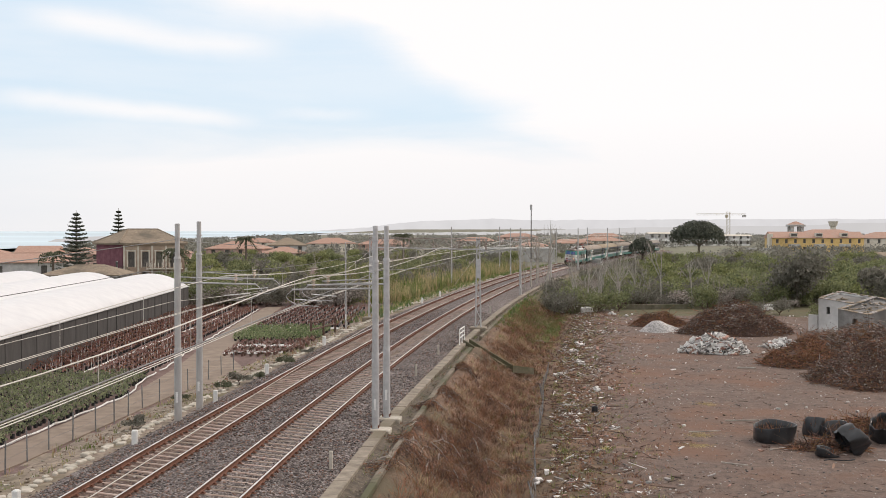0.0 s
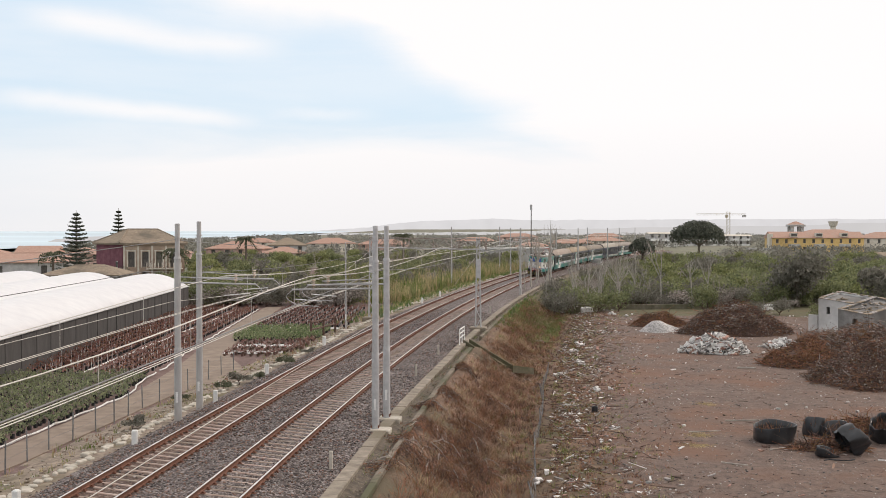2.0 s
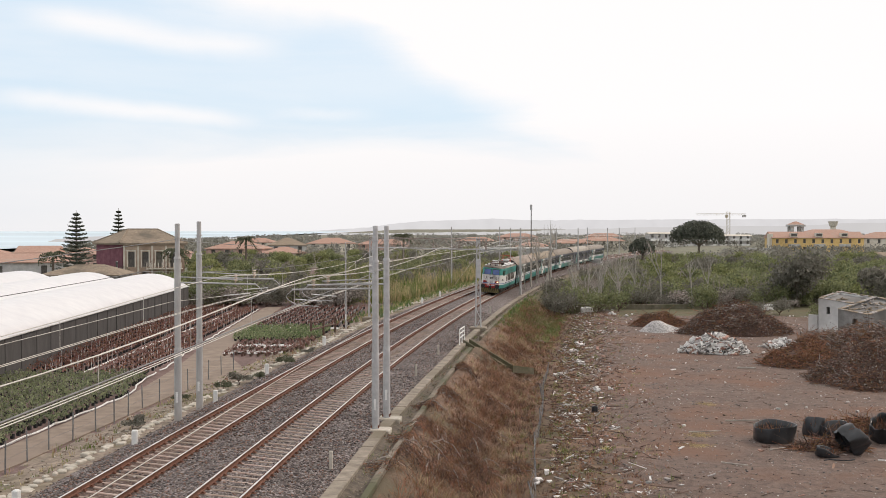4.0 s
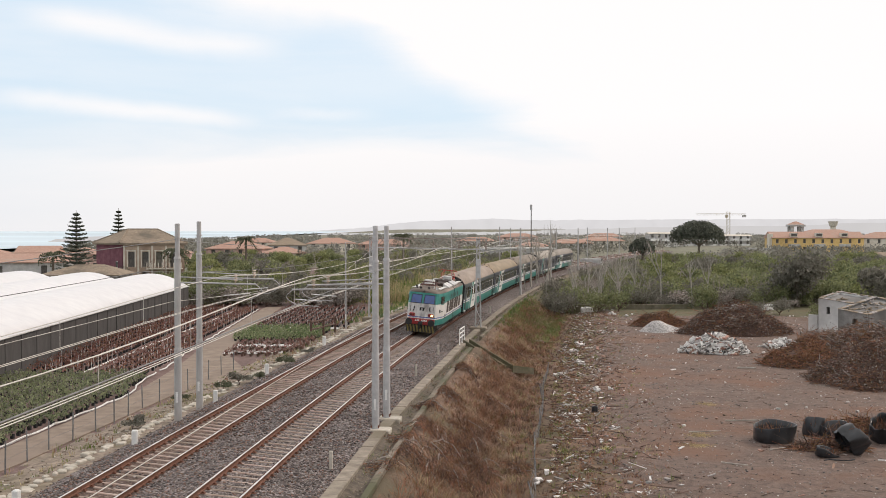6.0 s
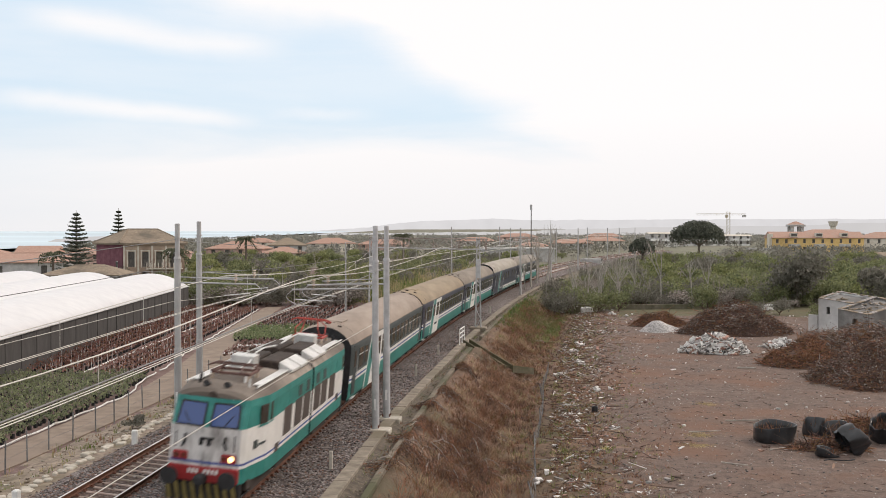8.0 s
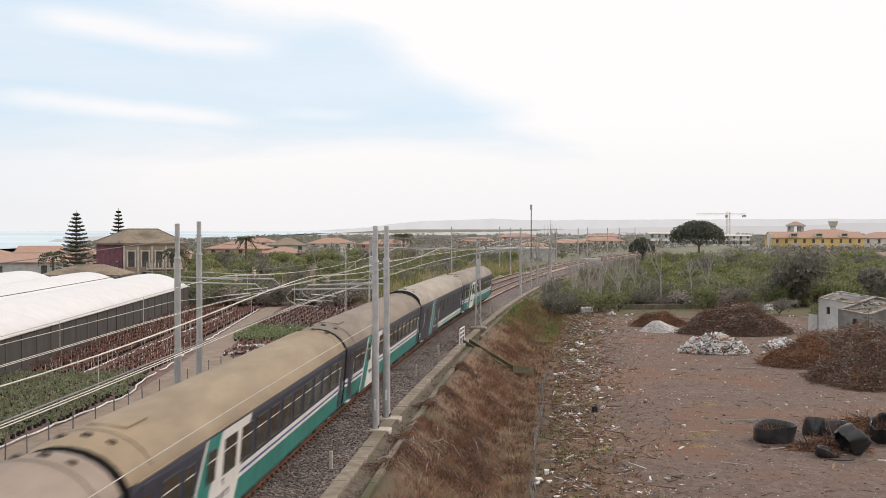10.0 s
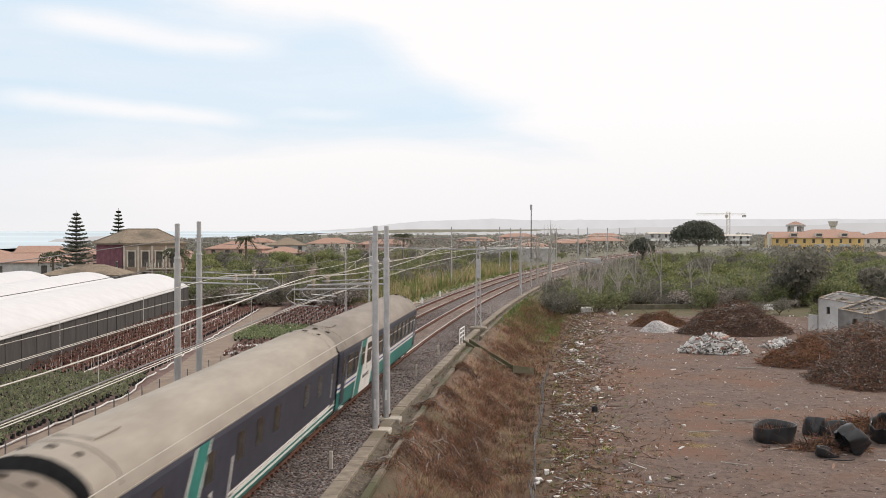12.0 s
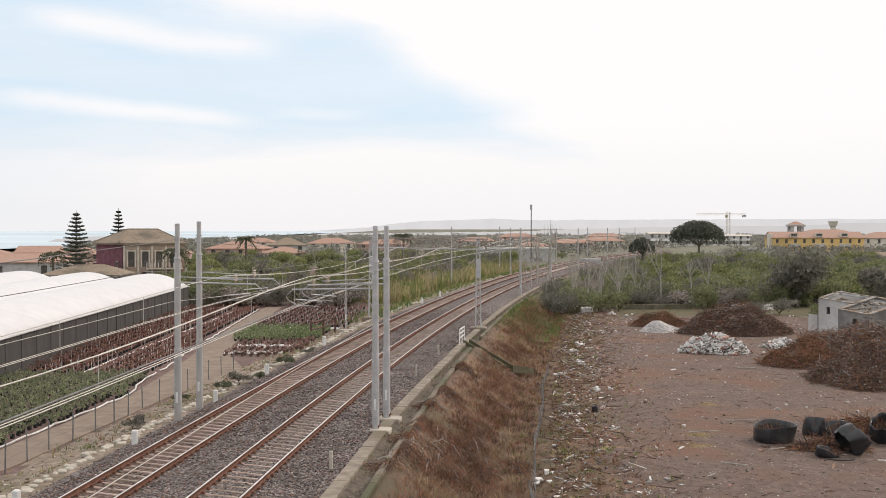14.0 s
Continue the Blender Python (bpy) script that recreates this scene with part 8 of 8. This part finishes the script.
def make_yellow_block():
    b = house("yellow_apartment_house", "long ochre-yellow apartment house with terracotta mansard roof", 143.5, 482, 34, 13, 5.7, 2.3, M_WALL_YEL, M_TILE, -4, 2, 10, -2.4, False)
    for i in range(3):
        dm = part("dormer", Geo().bevel_box((-9 + i * 9.4, -5.3, 6.8), (2.6, 2.4, 1.4), 0.05), M_WALL_CREAM, b)
        part("dormer_window", Geo().box((-9 + i * 9.4, -6.55, 6.85), (2.1, 0.1, 0.9)), M_SHUTTER, dm)
        part("balcony", Geo().bevel_box((-9 + i * 9.4, -7.1, 2.8), (4.2, 1.2, 0.9), 0.05), M_WALL_GREY, b)
    part("gable_tower", Geo().bevel_box((-17.6, -4.5, 3.6), (1.6, 3.0, 7.2), 0.1), M_WALL_CREAM, b, "white gable pier")
    part("yard_wall", Geo().bevel_box((-22.0, -8.0, 0.9), (11, 0.4, 2.0), 0.05), M_WALL_GREY, b)
    t = thing("bell_tower", None, None, "open belfry of pale stone above the roofs", "tower", at=pose(143.0, 505, -2.4))
    for sx in (-1, 1):
        for sy in (-1, 1):
            part("pier", Geo().bevel_box((sx * 2.0, sy * 2.0, 5.1), (1.1, 1.1, 10.2), 0.05), M_WALL_GREY, t)
    part("cornice", Geo().bevel_box((0, 0, 10.4), (6.2, 6.2, 0.8), 0.1), M_WALL_GREY, t)
    part("roof", Geo().box((0, 0, 11.4), (5.6, 5.6, 1.3), taper=0.15), M_TILE, t)
    part("tower_base", Geo().bevel_box((0, 0, 3.8), (5.0, 5.0, 7.6), 0.05), M_WALL_GREY, t)
    house("corner_house", "pale house with red hipped roof and balconies", 168.5, 480, 16, 12, 5.6, 2.3, M_WALL_CREAM, M_TILE, -6, 2, 4, -2.4)
    house("back_house", "large house with red roof behind the apartments", 160, 520, 26, 14, 6.4, 2.4, M_WALL_PINK, M_TILE, 5, 3, 6, -2.4)
    house("low_roof_house", "low house with a brown tiled roof in the orchard", 112.0, 318, 12, 8, 2.0, 1.2, M_WALL_CREAM, M_TILE_OLD, -8, 1, 3, -2.2)
    for k in range(3):
        fl = house("concrete_block_house", "grey apartment block with white balconies", 96 + k * 15.5, 540 + k * 4, 14.5, 12, 7.6 - 0.5 * k, 0.5, M_WALL_GREY, M_WALL_CREAM, -4, 3, 5, -3.0, False)
        for j in range(2):
            for i in range(3):
                part("balcony", Geo().bevel_box((-4.8 + i * 4.8, -6.9, 2.4 + j * 2.5), (3.4, 1.4, 1.0), 0.05), M_WHITE, fl)
    # tall water tower, its haze given by a pale cream colour
    thing("water_tower", Geo().cyl((0, 0, 0), (0, 0, 11.0), 2.0, 2.0, 12).cyl((0, 0, 11.0), (0, 0, 14.5), 2.6, 3.6, 14), M_WALL_CREAM, "pale water tower above the far houses", "tower", at=pose(282, 900, -3))


def make_crane():
    c = thing("tower_crane", None, None, "yellow tower crane over the distant buildings", "crane", at=pose(137.5, 600, -3))
    for sx in (-0.7, 0.7):
        for sy in (-0.7, 0.7):
            part("mast_leg", Geo().cyl((sx, sy, 0), (sx, sy, 17.8), 0.07, sides=5), M_CRANE, c)
    for k in range(12):
        part("mast_brace", Geo().cyl((-0.7, -0.7, k * 1.5), (0.7, -0.7, k * 1.5 + 1.5), 0.07, sides=4), M_CRANE, c)
    for dz in (0.0, 0.8):
        part("jib_chord", Geo().cyl((-15.5, 0, 16.2 + dz), (8.5, 0, 16.2 + dz * 0.7), 0.06, sides=5), M_CRANE, c)
    for k in range(16):
        part("jib_brace", Geo().cyl((-15 + k * 1.5, 0, 16.2), (-14.2 + k * 1.5, 0, 16.9), 0.05, sides=4), M_CRANE, c)
    part("counterweight", Geo().bevel_box((7.6, 0, 15.7), (1.8, 1.0, 1.2), 0.05), M_WALL_GREY, c)
    part("cab", Geo().bevel_box((-1.0, -0.5, 15.6), (1.2, 1.0, 1.4), 0.1), M_CRANE, c)
    m = thing("lighting_mast", None, None, "tall thin grey lighting mast with a lamp cluster", "mast", at=pose(17.0, 240, -2))
    part("shaft", Geo().cyl((0, 0, 0), (0, 0, 13.5), 0.13, 0.08, 10), M_SHUTTER, m)
    part("lamp_cluster", Geo().bevel_box((0, 0, 13.2), (0.42, 0.42, 1.1), 0.08), M_GALV, m)
    s = thing("white_shed", None, None, "long pale sheet-metal shed with a flat roof", "shed", at=pose(18.0, 300, -2, 0, 0, 4))
    part("wall", Geo().bevel_box((0, 0, 2.0), (17, 6, 4.2), 0.05), M_WALL_GREY, s)
    part("roof", Geo().bevel_box((0, 0, 4.25), (17.6, 6.6, 0.3), 0.05), M_SHEET, s)
    v = thing("parked_van", None, None, "pale van parked beside the distant line", "van", at=pose(32.0, 268, -1.4, 0, 0, 70))
    part("van_body", Geo().bevel_box((0, 0, 1.2), (1.9, 4.6, 1.7), 0.2), M_WALL_GREY, v)
    part("windscreen", Geo().bevel_box((0, -2.15, 1.75), (1.6, 0.4, 0.6), 0.1), M_SHUTTER, v)
    for sx in (-0.9, 0.9):
        for y in (-1.4, 1.4):
            part("wheel", Geo().cyl((sx - 0.1, y, 0.34), (sx + 0.1, y, 0.34), 0.34, sides=12), M_BLACK, v)


M_CRANE = surface("pale_crane_paint", (0.40, 0.34, 0.24), (0.52, 0.46, 0.36), 3.0, 0.7, 0.0)
make_yellow_block()
make_crane()


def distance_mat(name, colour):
    """Far hills as a plain glowing backdrop, the haze put into the glow's colour."""
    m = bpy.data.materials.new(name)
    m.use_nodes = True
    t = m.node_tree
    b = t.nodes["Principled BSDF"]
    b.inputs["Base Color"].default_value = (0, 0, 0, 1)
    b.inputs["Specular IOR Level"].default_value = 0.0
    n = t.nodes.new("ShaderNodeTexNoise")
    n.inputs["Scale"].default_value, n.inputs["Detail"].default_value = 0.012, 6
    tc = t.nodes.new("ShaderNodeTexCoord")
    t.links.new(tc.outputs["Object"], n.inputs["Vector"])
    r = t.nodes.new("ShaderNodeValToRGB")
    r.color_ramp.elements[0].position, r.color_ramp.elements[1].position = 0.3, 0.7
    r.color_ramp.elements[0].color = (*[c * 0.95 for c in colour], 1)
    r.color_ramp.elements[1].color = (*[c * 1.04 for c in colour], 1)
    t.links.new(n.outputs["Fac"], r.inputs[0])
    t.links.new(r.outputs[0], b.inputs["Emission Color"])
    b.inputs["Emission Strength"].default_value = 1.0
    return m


def ridge(name, label, dist, a0, a1, height, mat, seed, n=150):
    g = Geo()
    rings = []
    for k in range(n):
        u = a0 + (a1 - a0) * k / (n - 1)
        x = u * dist
        z = height(u) * dist / 2204 + 7.4 + dist / 2204 * (1.2 * noise.noise((u * 40, seed, 0)) + 0.9 * noise.noise((u * 160, seed, 1)))
        rings.append([(x, dist, -60), (x, dist, z), (x, dist + 60, z), (x, dist + 60, -60)])
    g.sweep(rings)
    return thing(name, g, mat, label, "hills", kind="structure")


FAR_RIDGE = [(-0.18, -16), (-0.156, -12), (-0.095, -6), (-0.058, 0), (-0.042, 5), (-0.02, 10), (0.04, 14.5), (0.08, 12), (0.2, 13.5), (0.6, 15)]
NEAR_RIDGE = [(-0.40, -44), (-0.332, -37), (-0.312, -22), (-0.285, -17), (-0.23, -22), (-0.16, -19), (-0.12, -17), (-0.1, -12), (0.05, -9), (0.125, -3), (0.17, -1), (0.22, 2), (0.28, 1), (0.34, 7), (0.6, 10)]


def along(table, u):
    return float(np.interp(u, [q[0] for q in table], [q[1] for q in table]))


# pale haze is painted on as emission; no light falls on these ridges
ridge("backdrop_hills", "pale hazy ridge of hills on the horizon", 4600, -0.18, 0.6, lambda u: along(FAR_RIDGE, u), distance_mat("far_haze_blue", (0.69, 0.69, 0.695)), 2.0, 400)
# its middle stretch also stands in for far town and trees
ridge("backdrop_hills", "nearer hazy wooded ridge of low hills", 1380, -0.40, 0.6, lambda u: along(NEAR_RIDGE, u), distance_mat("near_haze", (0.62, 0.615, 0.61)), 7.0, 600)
# the haze over the water is put into its pale base colour
M_SEA = surface("haze_coloured_sea", (0.50, 0.61, 0.68), (0.54, 0.65, 0.71), 0.02, 0.8, 0.0)
sea = Geo().poly([(-4500, 380, -9.0), (-330, 380, -9.0), (-330, 4700, -9.0), (-4500, 4700, -9.0)])
thing("sea", sea, M_SEA, "pale blue sea with haze in its colour", "sea", kind="structure")


def motions():
    """The train runs along its track at about 90 km/h, leaning with the cant."""
    for ob, back in TRAIN:
        rows = []
        for i in range(0, 29):
            t = i * 0.5
            s = further(301.49 - 25.072 * t - 0.1013 * t * t, back)
            p = on_rail(s)
            rows.append((t, pose(p.x, p.y, 0, 0, -math.degrees(CANT), 180 - math.degrees(rail_heading(s)))))
        walk(ob, rows)


to_metres()
motions()
